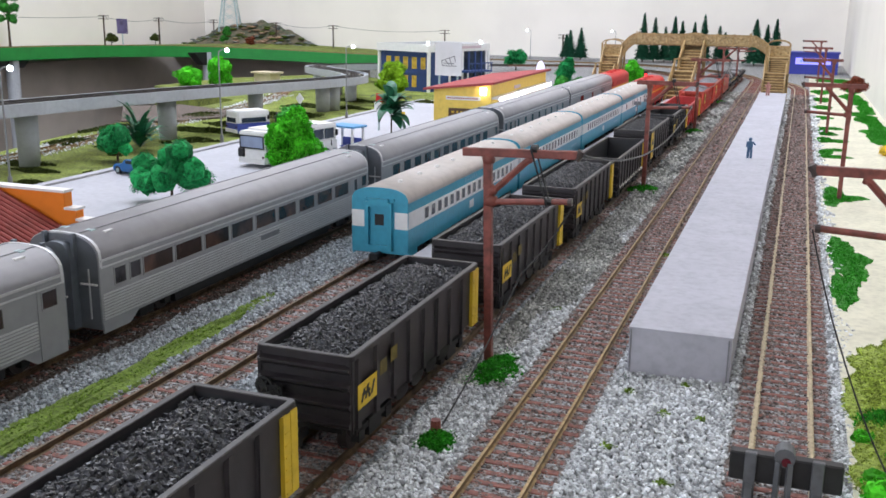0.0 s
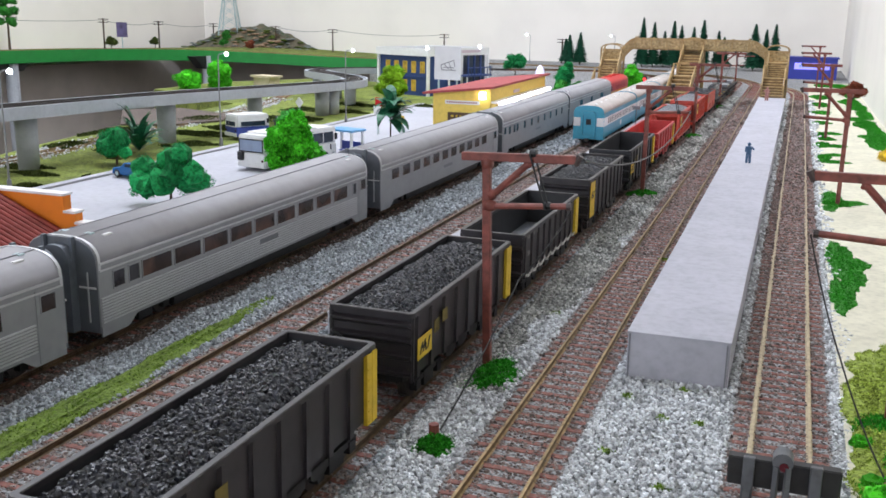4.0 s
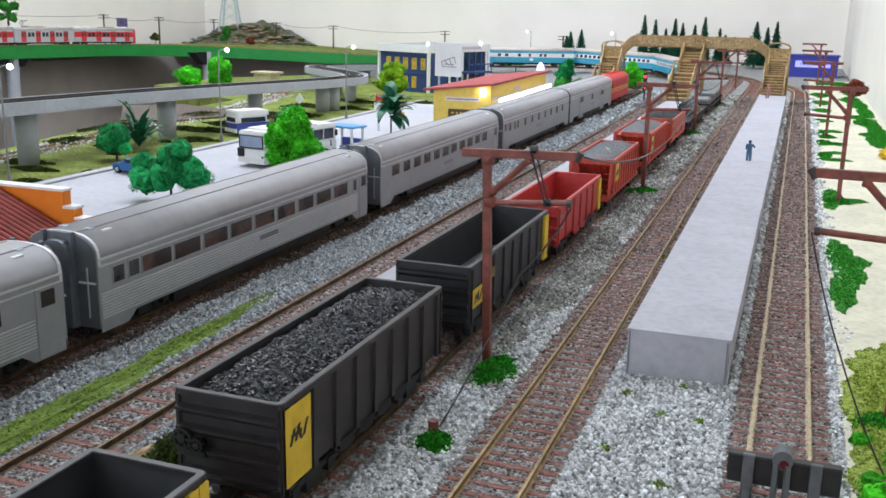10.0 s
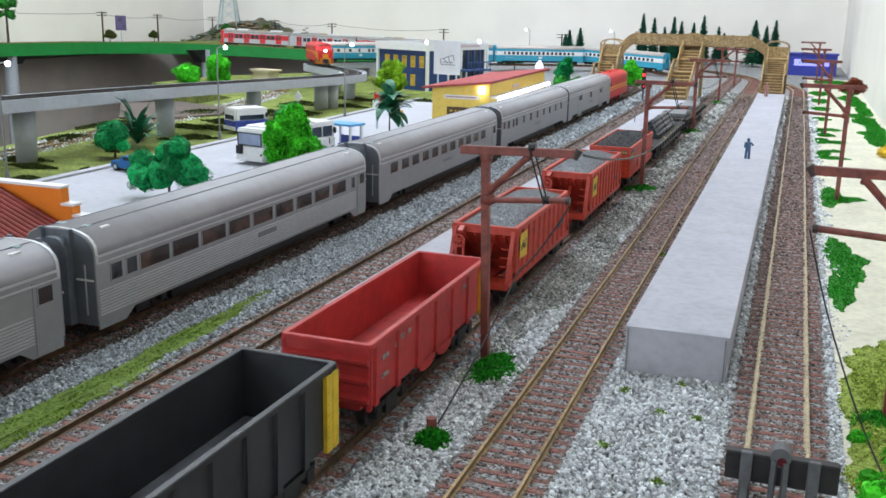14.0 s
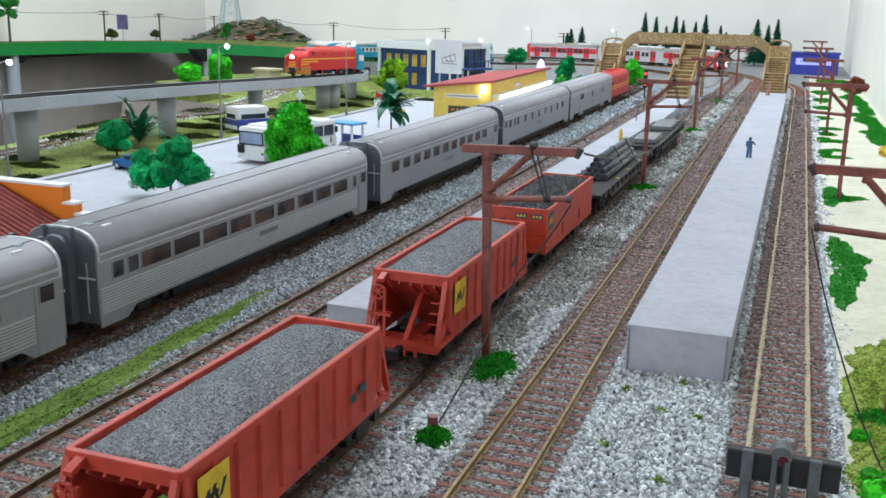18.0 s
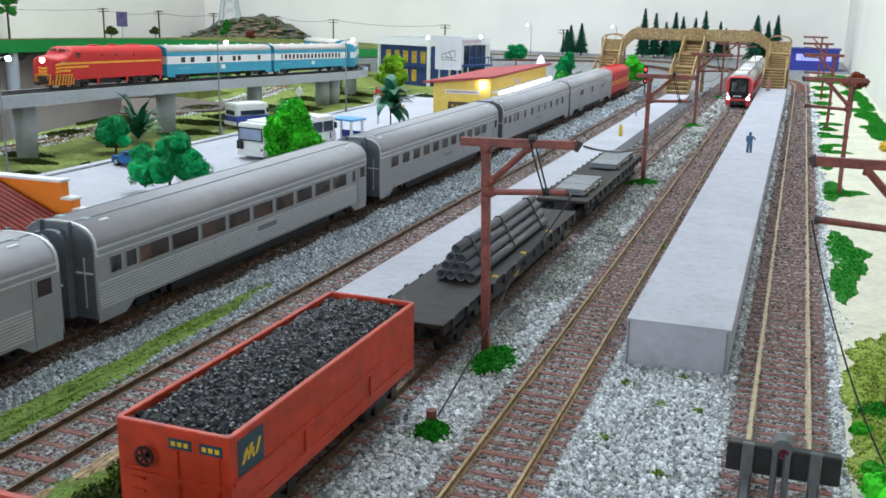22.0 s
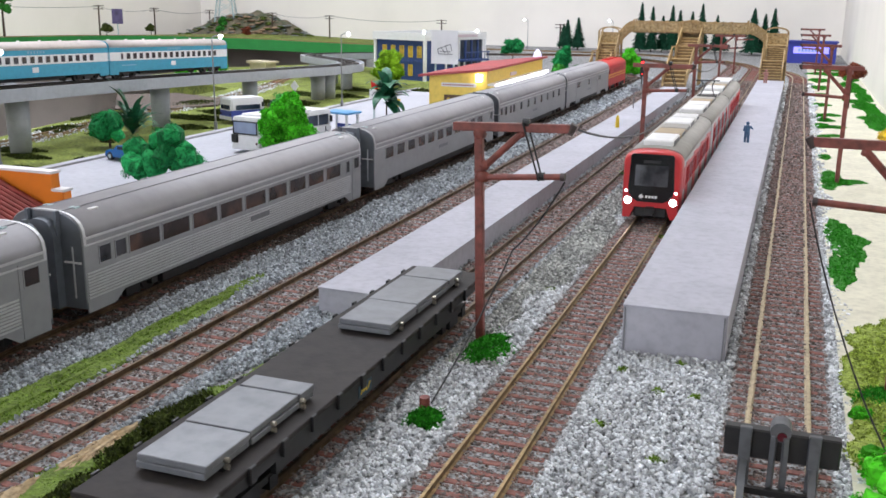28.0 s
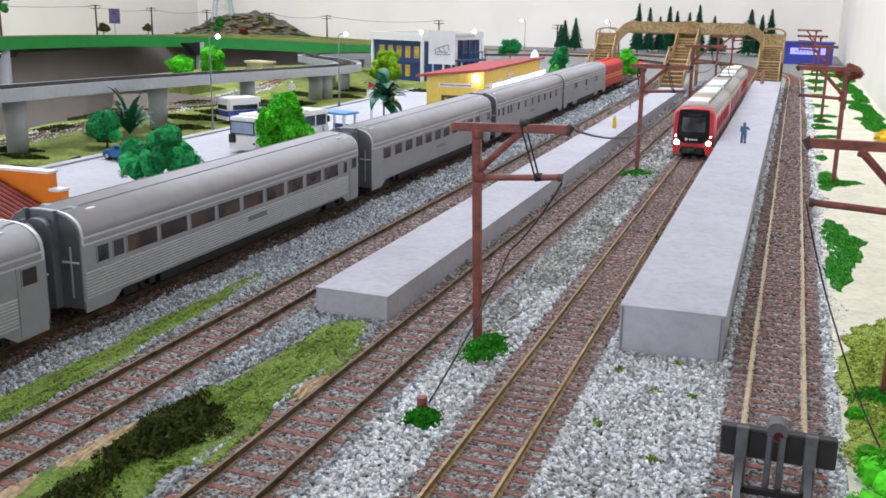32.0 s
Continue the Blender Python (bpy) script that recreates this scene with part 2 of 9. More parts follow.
M = dict(
    wall=mat("painted_wall", (0.88, 0.84, 0.785), 0.9, vary=0.02, scale=8, bump=0.1, bscale=300),
    ballast=mat("ballast_stone", (0.66, 0.685, 0.71), 0.6, vary=0.2, scale=700, rand=0.5, stain=0.2, stain_scale=14),
    ballast_blue=mat("blue_grey_ballast", (0.40, 0.44, 0.475), 0.65, vary=0.25, scale=700, rand=0.55, stain=0.25, stain_scale=14),
    # soiled stone, kept darker to include the freight train's shadow
    ballast_soiled_shaded=mat("dirty_ballast", (0.45, 0.46, 0.44), 0.85, vary=0.3, scale=700, rand=0.55, stain=0.4, stain_scale=20),
    ballast_mid=mat("track_ballast", (0.245, 0.195, 0.18), 0.85, vary=0.25, scale=700, rand=0.5),
    ballast_bed=mat("ballast_bed", (0.30, 0.305, 0.31), 0.95, vary=0.5, scale=700, bump=1.0, bscale=600, bdist=0.0012),
    rail_dark=mat("rail_dark_brown", (0.17, 0.115, 0.065), 0.42, 0.6, vary=0.25, scale=300, stain=0.35, stain_scale=100),
    rail=mat("rail_brass_brown", (0.34, 0.235, 0.115), 0.45, 0.7, vary=0.2, scale=400, stain=0.3, stain_scale=120),
    rail_pale=mat("rail_pale_brass", (0.50, 0.41, 0.27), 0.45, 0.6, vary=0.15, scale=400, stain=0.2, stain_scale=120),
    tie=mat("sleeper_red_brown", (0.27, 0.105, 0.082), 0.75, vary=0.25, scale=500, stain=0.35, stain_scale=90),
    concrete=mat("platform_grey", (0.45, 0.45, 0.505), 0.8, vary=0.05, scale=300, stain=0.12, stain_scale=25, bump=0.15, bscale=900),
    lot=mat("lot_paving", (0.45, 0.455, 0.505), 0.8, vary=0.04, scale=200, stain=0.08, stain_scale=12),
    grass=mat("grass_ground", (0.23, 0.28, 0.05), 0.95, vary=0.35, scale=350, color2=(0.06, 0.09, 0.015), bump=1.0, bscale=900, stain=0.5, stain_scale=30, bdist=0.001),
    sand=mat("pale_sand", (0.70, 0.67, 0.53), 0.9, vary=0.06, scale=300, stain=0.12, stain_scale=30, bump=0.3, bscale=900),
    lawn=mat("bright_lawn", (0.045, 0.30, 0.02), 0.95, vary=0.35, scale=1400, color2=(0.02, 0.13, 0.012), bump=1.0, bscale=1500, bdist=0.0015, stain=0.3, stain_scale=90),
    pole=mat("pole_red_brown", (0.23, 0.06, 0.045), 0.5, vary=0.2, scale=300, stain=0.3, stain_scale=90, bump=0.15, bscale=500),
    silver=mat("silver_car", (0.33, 0.34, 0.36), 0.5, 0.25, vary=0.03, scale=200, stain=0.08, stain_scale=30),
    blue=mat("car_blue", (0.045, 0.33, 0.48), 0.4, vary=0.05, scale=300),
    white=mat("white_paint", (0.78, 0.78, 0.78), 0.45, vary=0.03, scale=200),
    redl=mat("loco_red", (0.54, 0.02, 0.022), 0.4, spec=0.3, vary=0.05, scale=200),
    dark=mat("dark_underframe", (0.010, 0.009, 0.009), 0.6, vary=0.3, scale=400),
    viad=mat("viaduct_grey", (0.40, 0.425, 0.46), 0.75, vary=0.04, scale=200, stain=0.1, stain_scale=20),
    green=mat("fascia_green", (0.008, 0.22, 0.035), 0.5, vary=0.05, scale=60),
    brown=mat("brown_backing", (0.14, 0.105, 0.085), 0.9, vary=0.06, scale=40, stain=0.25, stain_scale=6),
    yellow=mat("yellow_wall", (0.85, 0.62, 0.12), 0.6, vary=0.05, scale=200),
    gon=mat("gondola_grey_brown", (0.028, 0.0235, 0.0265), 0.42, vary=0.12, scale=200, stain=0.2, stain_scale=50),
    dry=mat("dry_grass", (0.30, 0.38, 0.07), 0.95, vary=0.3, scale=500, color2=(0.12, 0.15, 0.02), bump=1, bscale=900, bdist=0.001),
    grass2=mat("turf", (0.18, 0.27, 0.045), 0.95, vary=0.3, scale=600, color2=(0.11, 0.16, 0.03), bump=1, bscale=1100, stain=0.35, stain_scale=45, bdist=0.001),
    earth=mat("tan_earth", (0.48, 0.36, 0.22), 0.95, vary=0.2, scale=500, bump=0.6, bscale=900),
    concrete_dark=mat("grey_edge", (0.22, 0.22, 0.24), 0.8, vary=0.08, scale=300),
    coal=mat("coal", (0.020, 0.022, 0.031), 0.45, vary=0.4, scale=900, rand=0.6, spec=0.7),
    coalbed=mat("coal_bed", (0.014, 0.015, 0.019), 0.7, vary=0.4, scale=900, bump=1, bscale=800, bdist=0.001),
    grit=mat("grey_grit", (0.29, 0.305, 0.33), 0.6, vary=0.25, scale=1500, bump=1, bscale=1600, bdist=0.0006, stain=0.1, stain_scale=40),
    gong=mat("gondola_charcoal", (0.021, 0.022, 0.027), 0.45, vary=0.12, scale=200, stain=0.2, stain_scale=50),
    # inner walls of the gondolas, their shade painted into the colour
    gonin_shaded=mat("gondola_inside_shaded", (0.026, 0.028, 0.032), 0.6, vary=0.1, scale=150, stain=0.3, stain_scale=40),
    red=mat("wagon_red", (0.47, 0.035, 0.035), 0.5, vary=0.08, scale=200, stain=0.15, stain_scale=50),
    orange_red=mat("wagon_orange_red", (0.50, 0.045, 0.016), 0.45, vary=0.1, scale=200, stain=0.2, stain_scale=50),
    hopper=mat("hopper_red", (0.50, 0.052, 0.03), 0.5, vary=0.08, scale=200, stain=0.15, stain_scale=50),
    yel=mat("yellow_paint", (0.70, 0.48, 0.03), 0.5, vary=0.08, scale=200),
    black=mat("black_plastic", (0.012, 0.012, 0.013), 0.5, vary=0.2, scale=400),
    wheel=mat("wheel_steel", (0.07, 0.062, 0.058), 0.5, 0.6, vary=0.1, scale=300),
    deckblack=mat("flat_deck", (0.022, 0.017, 0.016), 0.75, vary=0.25, scale=200, stain=0.3, stain_scale=40, bump=0.2, bscale=600),
    plate=mat("steel_plate", (0.21, 0.22, 0.24), 0.45, 0.3, vary=0.08, scale=200, stain=0.15, stain_scale=40),
    pipe=mat("pipe_grey", (0.095, 0.10, 0.115), 0.42, 0.2, vary=0.06, scale=200),
    glass=mat("dark_window", (0.040, 0.028, 0.026), 0.1, vary=0.4, scale=70, color2=(0.13, 0.075, 0.06)),
    roof_silver=mat("silver_roof", (0.37, 0.365, 0.385), 0.62, 0.1, vary=0.03, scale=150, stain=0.08, stain_scale=25),
    roof_beige=mat("beige_roof", (0.52, 0.47, 0.44), 0.55, vary=0.05, scale=150, stain=0.1, stain_scale=30),
    emu_grey=mat("emu_grey", (0.46, 0.46, 0.47), 0.4, vary=0.04, scale=150),
    emu_roof=mat("emu_roof", (0.37, 0.355, 0.325), 0.5, vary=0.05, scale=150, stain=0.12, stain_scale=30),
    emu_red=mat("emu_red", (0.56, 0.025, 0.03), 0.35, vary=0.05, scale=150),
    tan=mat("tan_box", (0.40, 0.31, 0.20), 0.6, vary=0.05, scale=150),
    wood=mat("bridge_wood", (0.46, 0.32, 0.145), 0.55, vary=0.2, scale=220, color2=(0.32, 0.205, 0.085), stain=0.25, stain_scale=35, bump=0.4, bscale=300),
    wood_sheet=mat("bridge_mesh", (0.52, 0.39, 0.20), 0.5, vary=0.35, scale=330, color2=(0.22, 0.14, 0.06), stain=0.2, stain_scale=40),
    wood_dark=mat("bridge_wood_dark", (0.20, 0.13, 0.06), 0.6, vary=0.2, scale=220),
    house_blue=mat("house_blue", (0.022, 0.055, 0.19), 0.6, vary=0.06, scale=100),
    kiosk=mat("kiosk_blue", (0.03, 0.045, 0.33), 0.55, vary=0.05, scale=100),
    dark_glass=mat("house_glass", (0.03, 0.045, 0.07), 0.15, vary=0.2, scale=60),
    roof_red=mat("red_roof", (0.40, 0.07, 0.075), 0.7, vary=0.12, scale=120, stain=0.2, stain_scale=30),
    tile_red=mat("corrugated_red", (0.30, 0.055, 0.045), 0.65, vary=0.1, scale=120, stain=0.15, stain_scale=30),
    orange=mat("orange_wall", (0.80, 0.22, 0.01), 0.6, vary=0.04, scale=100),
    cream=mat("cream_wall", (0.55, 0.48, 0.33), 0.7, vary=0.05, scale=100),
    bus_blue=mat("bus_blue", (0.04, 0.07, 0.36), 0.4, vary=0.04, scale=100),
    sky_blue=mat("shelter_blue", (0.10, 0.33, 0.62), 0.5, vary=0.04, scale=100),
    leaf_dark=mat("foliage_dark", (0.014, 0.26, 0.075), 0.75, vary=0.3, scale=400, spec=0.15, rand=0.5),
    leaf_mid=mat("foliage_mid", (0.035, 0.22, 0.03), 0.75, vary=0.3, scale=400, spec=0.15, rand=0.5),
    leaf_bright=mat("foliage_bright", (0.075, 0.52, 0.02), 0.75, vary=0.25, scale=400, spec=0.15, rand=0.45),
    leaf_lime=mat("foliage_lime", (0.24, 0.46, 0.02), 0.75, vary=0.25, scale=400, spec=0.15, rand=0.45),
    leaf_olive=mat("foliage_olive", (0.055, 0.075, 0.015), 0.8, vary=0.3, scale=400, spec=0.15, rand=0.5),
    leaf_fir=mat("foliage_fir", (0.014, 0.085, 0.045), 0.8, vary=0.3, scale=400, spec=0.15, rand=0.4),
    leaf_palm=mat("palm_leaf", (0.014, 0.13, 0.06), 0.45, vary=0.25, scale=200),
    leaf_red=mat("foliage_red", (0.20, 0.05, 0.025), 0.8, vary=0.3, scale=400, spec=0.15, rand=0.5),
    flower=mat("yellow_flowers", (0.80, 0.55, 0.02), 0.7, vary=0.2, scale=400, rand=0.3),
    bark=mat("bark", (0.07, 0.045, 0.03), 0.85, vary=0.2, scale=400, bump=0.4, bscale=900),
    rock=mat("rock", (0.17, 0.185, 0.18), 0.9, vary=0.3, scale=90, color2=(0.045, 0.05, 0.03), bump=1, bscale=120, bdist=0.004),
    hillside=mat("hillside", (0.15, 0.13, 0.09), 0.95, vary=0.3, scale=32, color2=(0.05, 0.085, 0.045), bump=1, bscale=100, bdist=0.004),
    lattice=mat("lattice_grey", (0.40, 0.52, 0.54), 0.5, vary=0.05, scale=100),
    purple=mat("purple_board", (0.11, 0.09, 0.20), 0.7, vary=0.2, scale=60),
    denim=mat("figure_blue", (0.06, 0.13, 0.24), 0.7, vary=0.1, scale=900),
    pink=mat("figure_pink", (0.45, 0.22, 0.20), 0.7, vary=0.2, scale=600),
    greyfig=mat("figure_grey", (0.10, 0.10, 0.11), 0.7, vary=0.2, scale=600),
    buffer=mat("buffer_grey", (0.10, 0.105, 0.115), 0.45, vary=0.12, scale=300),
    brass=mat("bare_metal", (0.5, 0.46, 0.38), 0.35, 0.9, vary=0.1, scale=300),
    taupe=mat("taupe_boarding", (0.48, 0.435, 0.40), 0.9, vary=0.04, scale=10, stain=0.12, stain_scale=2.5),
    leaf_tuft=mat("tuft_green", (0.035, 0.30, 0.02), 0.8, vary=0.3, scale=500, spec=0.15, rand=0.45),
    dry_fibre=mat("dry_fibre", (0.37, 0.47, 0.09), 0.85, vary=0.3, scale=500, spec=0.15, rand=0.55),
    turf_fibre=mat("turf_fibre", (0.19, 0.31, 0.045), 0.9, vary=0.3, scale=500, spec=0.15, rand=0.4),
    amber=mat("amber_blind", (0.55, 0.36, 0.04), 0.4, vary=0.15, scale=100, color2=(0.16, 0.10, 0.02)),
    dark_tie=mat("dark_sleeper", (0.06, 0.05, 0.045), 0.8, vary=0.2, scale=200),
    strata=mat("rock_strata", (0.30, 0.20, 0.13), 0.9, vary=0.3, scale=70, color2=(0.12, 0.09, 0.05), bump=1, bscale=120, bdist=0.004),
    panel_teal=mat("dark_teal_panel", (0.015, 0.055, 0.085), 0.5, vary=0.1, scale=200),
    # dark brown stone, darkened further to hold the shade beneath the silver coaches
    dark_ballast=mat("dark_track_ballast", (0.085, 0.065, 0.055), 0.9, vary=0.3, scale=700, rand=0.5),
    lamp_glow=glow("lamp_glow", (0.80, 0.88, 1.0), 40),
    head_glow=glow("headlight_glow", (0.85, 0.92, 1.0), 45),
    warm_glow=glow("station_glow", (1.0, 0.98, 0.95), 7),
    sign_glow=glow("sign_glow", (0.30, 0.28, 1.0), 1.1),
    signal_glow=glow("signal_glow", (1.0, 0.02, 0.02), 5),
    white_glow=glow("tube_glow", (0.9, 0.85, 1.0), 5.0),
)
# ---- mesh tools (mm) ----
def box(bm, x0, x1, y0, y1, z0, z1):
    v = [bm.verts.new((x, y, z)) for x in (x0, x1) for y in (y0, y1) for z in (z0, z1)]
    for f in ((0, 1, 3, 2), (4, 6, 7, 5), (0, 4, 5, 1), (2, 3, 7, 6), (0, 2, 6, 4), (1, 5, 7, 3)):
        bm.faces.new([v[i] for i in f])
    return v


def rod(bm, a, b, r0, r1=None, n=8, cap=True):
    a, b = Vector(a), Vector(b)
    r1 = r0 if r1 is None else r1
    q = (b - a).to_track_quat("Z", "Y")
    rings = []
    for c, r in ((a, r0), (b, r1)):
        rings.append([bm.verts.new(c + q @ Vector((r * math.cos(math.tau * k / n), r * math.sin(math.tau * k / n), 0))) for k in range(n)])
    for k in range(n):
        bm.faces.new((rings[0][k], rings[0][(k + 1) % n], rings[1][(k + 1) % n], rings[1][k]))
    if cap:
        bm.faces.new(rings[0][::-1])
        bm.faces.new(rings[1])
    return rings


def bar(bm, a, b, w, h):
    """A square bar from a to b, w across, h high."""
    a, b = Vector(a), Vector(b)
    d = (b - a).normalized()
    side = d.cross(Vector((0, 0, 1)))
    if side.length < 1e-4:
        side = Vector((1, 0, 0))
    side.normalize()
    up = side.cross(d)
    r = []
    for c in (a, b):
        r.append([bm.verts.new(c + side * sx * w / 2 + up * sz * h / 2) for sx, sz in ((-1, -1), (1, -1), (1, 1), (-1, 1))])
    for k in range(4):
        bm.faces.new((r[0][k], r[0][(k + 1) % 4], r[1][(k + 1) % 4], r[1][k]))
    bm.faces.new(r[0][::-1])
    bm.faces.new(r[1])


def sweep(bm, path, profile, closed=False):
    """A profile of (side, up) carried along a path, upright."""
    rings = []
    for i, p in enumerate(path):
        d = (path[min(i + 1, len(path) - 1)] - path[max(i - 1, 0)])
        d.z = 0
        d.normalize()
        side = Vector((d.y, -d.x, 0))
        rings.append([bm.verts.new(p + side * s + Vector((0, 0, u))) for s, u in profile])
    n = len(profile)
    for a, b in zip(rings, rings[1:]):
        for k in range(n if closed else n - 1):
            bm.faces.new((a[k], a[(k + 1) % n], b[(k + 1) % n], b[k]))
    if closed:
        bm.faces.new(rings[0])
        bm.faces.new(rings[-1][::-1])


def extrude(bm, profile, y0, y1):
    """A closed profile of (x, z) carried from y0 to y1."""
    r = [[bm.verts.new((x, y, z)) for x, z in profile] for y in (y0, y1)]
    n = len(profile)
    for k in range(n):
        bm.faces.new((r[0][k], r[0][(k + 1) % n], r[1][(k + 1) % n], r[1][k]))
    bm.faces.new(r[0][::-1])
    bm.faces.new(r[1])
    return r


def bevel(bm, w, seg=1):
    bmesh.ops.recalc_face_normals(bm, faces=bm.faces)
    bmesh.ops.bevel(bm, geom=list(bm.edges), offset=w, segments=seg, affect="EDGES", clamp_overlap=True)


def mesh_of(name, bm, material, smooth_faces=False):
    bmesh.ops.recalc_face_normals(bm, faces=bm.faces)
    for v in bm.verts:
        v.co *= U
    if smooth_faces:
        for f in bm.faces:
            f.smooth = True
    me = bpy.data.meshes.new(name)
    bm.to_mesh(me)
    bm.free()
    me.materials.append(M[material] if isinstance(material, str) else material)
    return me


def part(name, bm, material, parent=None, label="", smooth_faces=False, m=None):
    ob = new(name, mesh_of(name, bm, material, smooth_faces))
    if parent is not None:
        ob.parent = parent
    if m is not None:
        ob.matrix_basis = m
    if label:
        ob["label"] = label
    return ob


def thing(name, label, category, group="", kind="", m=None):
    ob = tagged(new(name), label, category, group, kind)
    ob.empty_display_size = 0.01
    if m is not None:
        ob.matrix_basis = m
    return ob


def B():
    return bmesh.new()
# ---- room and base ----
def slab(name, x0, x1, y0, y1, z0, z1, material, label, category):
    bm = B()
    box(bm, x0, x1, y0, y1, z0, z1)
    return tagged(part(name, bm, material), label, category, kind="structure")


slab("wall_east", 108, 128, -2700, 2780, -900, 1500, "wall", "off-white painted room wall beside the layout", "wall")
slab("wall_north", -1850, 128, 2780, 2800, -900, 1500, "wall", "off-white painted room wall behind the layout", "wall")
slab("wall_west", -1870, -1850, -2700, 2800, -900, 1500, "wall", "off-white painted room wall", "wall")
slab("wall_south", -1870, 128, -2720, -2700, -900, 1500, "wall", "off-white painted room wall", "wall")
slab("ceiling", -1870, 128, -2720, 2800, 1500, 1520, "wall", "white painted ceiling", "ceiling")
slab("floor", -1850, 108, -2700, 2780, -920, -900, "brown", "brown room floor below the layout", "floor")


def plate(name, outline, z0, z1, material, label, category="ground"):
    """A level sheet with a given outline."""
    bm = B()
    lo = [bm.verts.new((x, y, z0)) for x, y in outline]
    hi = [bm.verts.new((x, y, z1)) for x, y in outline]
    n = len(outline)
    bm.faces.new(hi)
    bm.faces.new(lo[::-1])
    for k in range(n):
        bm.faces.new((lo[k], lo[(k + 1) % n], hi[(k + 1) % n], hi[k]))
    return tagged(part(name, bm, material), label, category, kind="structure")


# the raised track bed, the lower town behind it and the far end of the board
plate("ground", [(-292, -2650), (108, -2650), (108, 2780), (-1100, 2780), (-960, 2300), (-900, 1990), (-600, 1800), (-330, 1600), (-292, 1560)], -60, 0, "ballast_bed", "grey ballast and earth baseboard of the layout")
plate("grass", [(-840, -2650), (-292, -2650), (-292, 1560), (-330, 1600), (-600, 1800), (-900, 1990), (-1050, 1990), (-1160, 1800), (-1160, 1560), (-870, 1380), (-838, 1060), (-800, 880), (-772, 770), (-772, -100)], -60, -20, "grass", "olive green scenic grass of the lower town")
plate("road", [(-585, 300), (-296, 300), (-296, 1500), (-420, 1640), (-585, 1520)], -20, -19, "lot", "pale grey paved lot and road beside the station", "road")
plate("pavement", [(-596, 300), (-587, 300), (-587, 1520), (-596, 1520)], -20, -17.5, "concrete", "grey kerb along the lot", "pavement")
# the verge by the wall: sand with lawn patches
plate("verge", [(27, -600), (108, -600), (108, 2200), (22, 2200), (22, 1400)], 0, 1.2, "sand", "cream sand verge beside the wall")


def blob(name, patches, material, label, z, category="grass", kind="structure", lumps=64, height=0.8, fibre=None, dense=1.6, blade=1.0):
    """Ragged patches of scatter turf: a thin mat with an uneven rim, and loose fibres over it that stray past the rim."""
    bm = B()
    rng = random.Random(name)
    r = np.random.RandomState(len(name) * 7 + len(patches))
    pts = []
    for x, y, rx, ry in patches:
        ph = [rng.uniform(0, 6.28) for _ in range(4)]

        def reach(a):
            return 1 + 0.09 * np.sin(3 * a + ph[0]) + 0.08 * np.sin(5 * a + ph[1]) + 0.06 * np.sin(11 * a + ph[2]) + 0.03 * np.sin(19 * a + ph[3])
        rim = []
        for k in range(lumps):
            a = math.tau * k / lumps
            f = float(reach(a)) + rng.uniform(-0.05, 0.05)
            rim.append((x + rx * f * math.cos(a), y + ry * f * math.sin(a)))
        prev = [bm.verts.new((px, py, z)) for px, py in rim]
        for g, h in ((0.9, 0.7), (0.5, 1.0)):
            ring = [bm.verts.new((x + (px - x) * g, y + (py - y) * g, z + height * h * rng.uniform(0.6, 1.3))) for px, py in rim]
            for k in range(lumps):
                bm.faces.new((prev[k], prev[(k + 1) % lumps], ring[(k + 1) % lumps], ring[k]))
            prev = ring
        bm.faces.new(prev)
        n = int(min(14000, math.pi * rx * ry * dense * (1.0 if y < 700 else 0.5 if y < 1100 else 0.25)))
        a = r.uniform(0, 6.283, n)
        d = np.sqrt(r.uniform(0, 1, n)) * 1.02 * reach(a)
        pts.append(np.stack([x + rx * d * np.cos(a), y + ry * d * np.sin(a), z + height * np.clip(1.1 - d * d, 0.05, 1) * r.uniform(0.4, 1.1, n)], 1))
    ob = tagged(part(name, bm, material), label, category, kind=kind)
    if fibre:
        c = np.concatenate(pts)
        far = np.clip(c[:, 1:2] / 700, 1, 1.6)
        n = len(c)
        p = r.normal(size=(n, 3))
        p[:, 2] = np.abs(p[:, 2]) * 0.7 + 0.15
        p = p / np.linalg.norm(p, axis=1)[:, None] * blade * far * r.uniform(0.6, 1.4, (n, 1))
        q = r.normal(size=(n, 3))
        q = q / np.linalg.norm(q, axis=1)[:, None] * blade * far * 0.4
        v = np.stack([c - q, c + q, c + p + q * 0.4, c + p - q * 0.4], 1).reshape(-1, 3)
        me = bpy.data.meshes.new("turf")
        me.vertices.add(4 * n)
        me.vertices.foreach_set("co", (v.reshape(-1) * U).astype(np.float32))
        me.loops.add(4 * n)
        me.loops.foreach_set("vertex_index", np.arange(4 * n, dtype=np.int32))
        me.polygons.add(n)
        me.polygons.foreach_set("loop_start", (np.arange(n) * 4).astype(np.int32))
        me.update(calc_edges=True)
        me.materials.append(M[fibre])
        tagged(new("turf", me), "loose " + label, category, kind="stuff")
    return ob


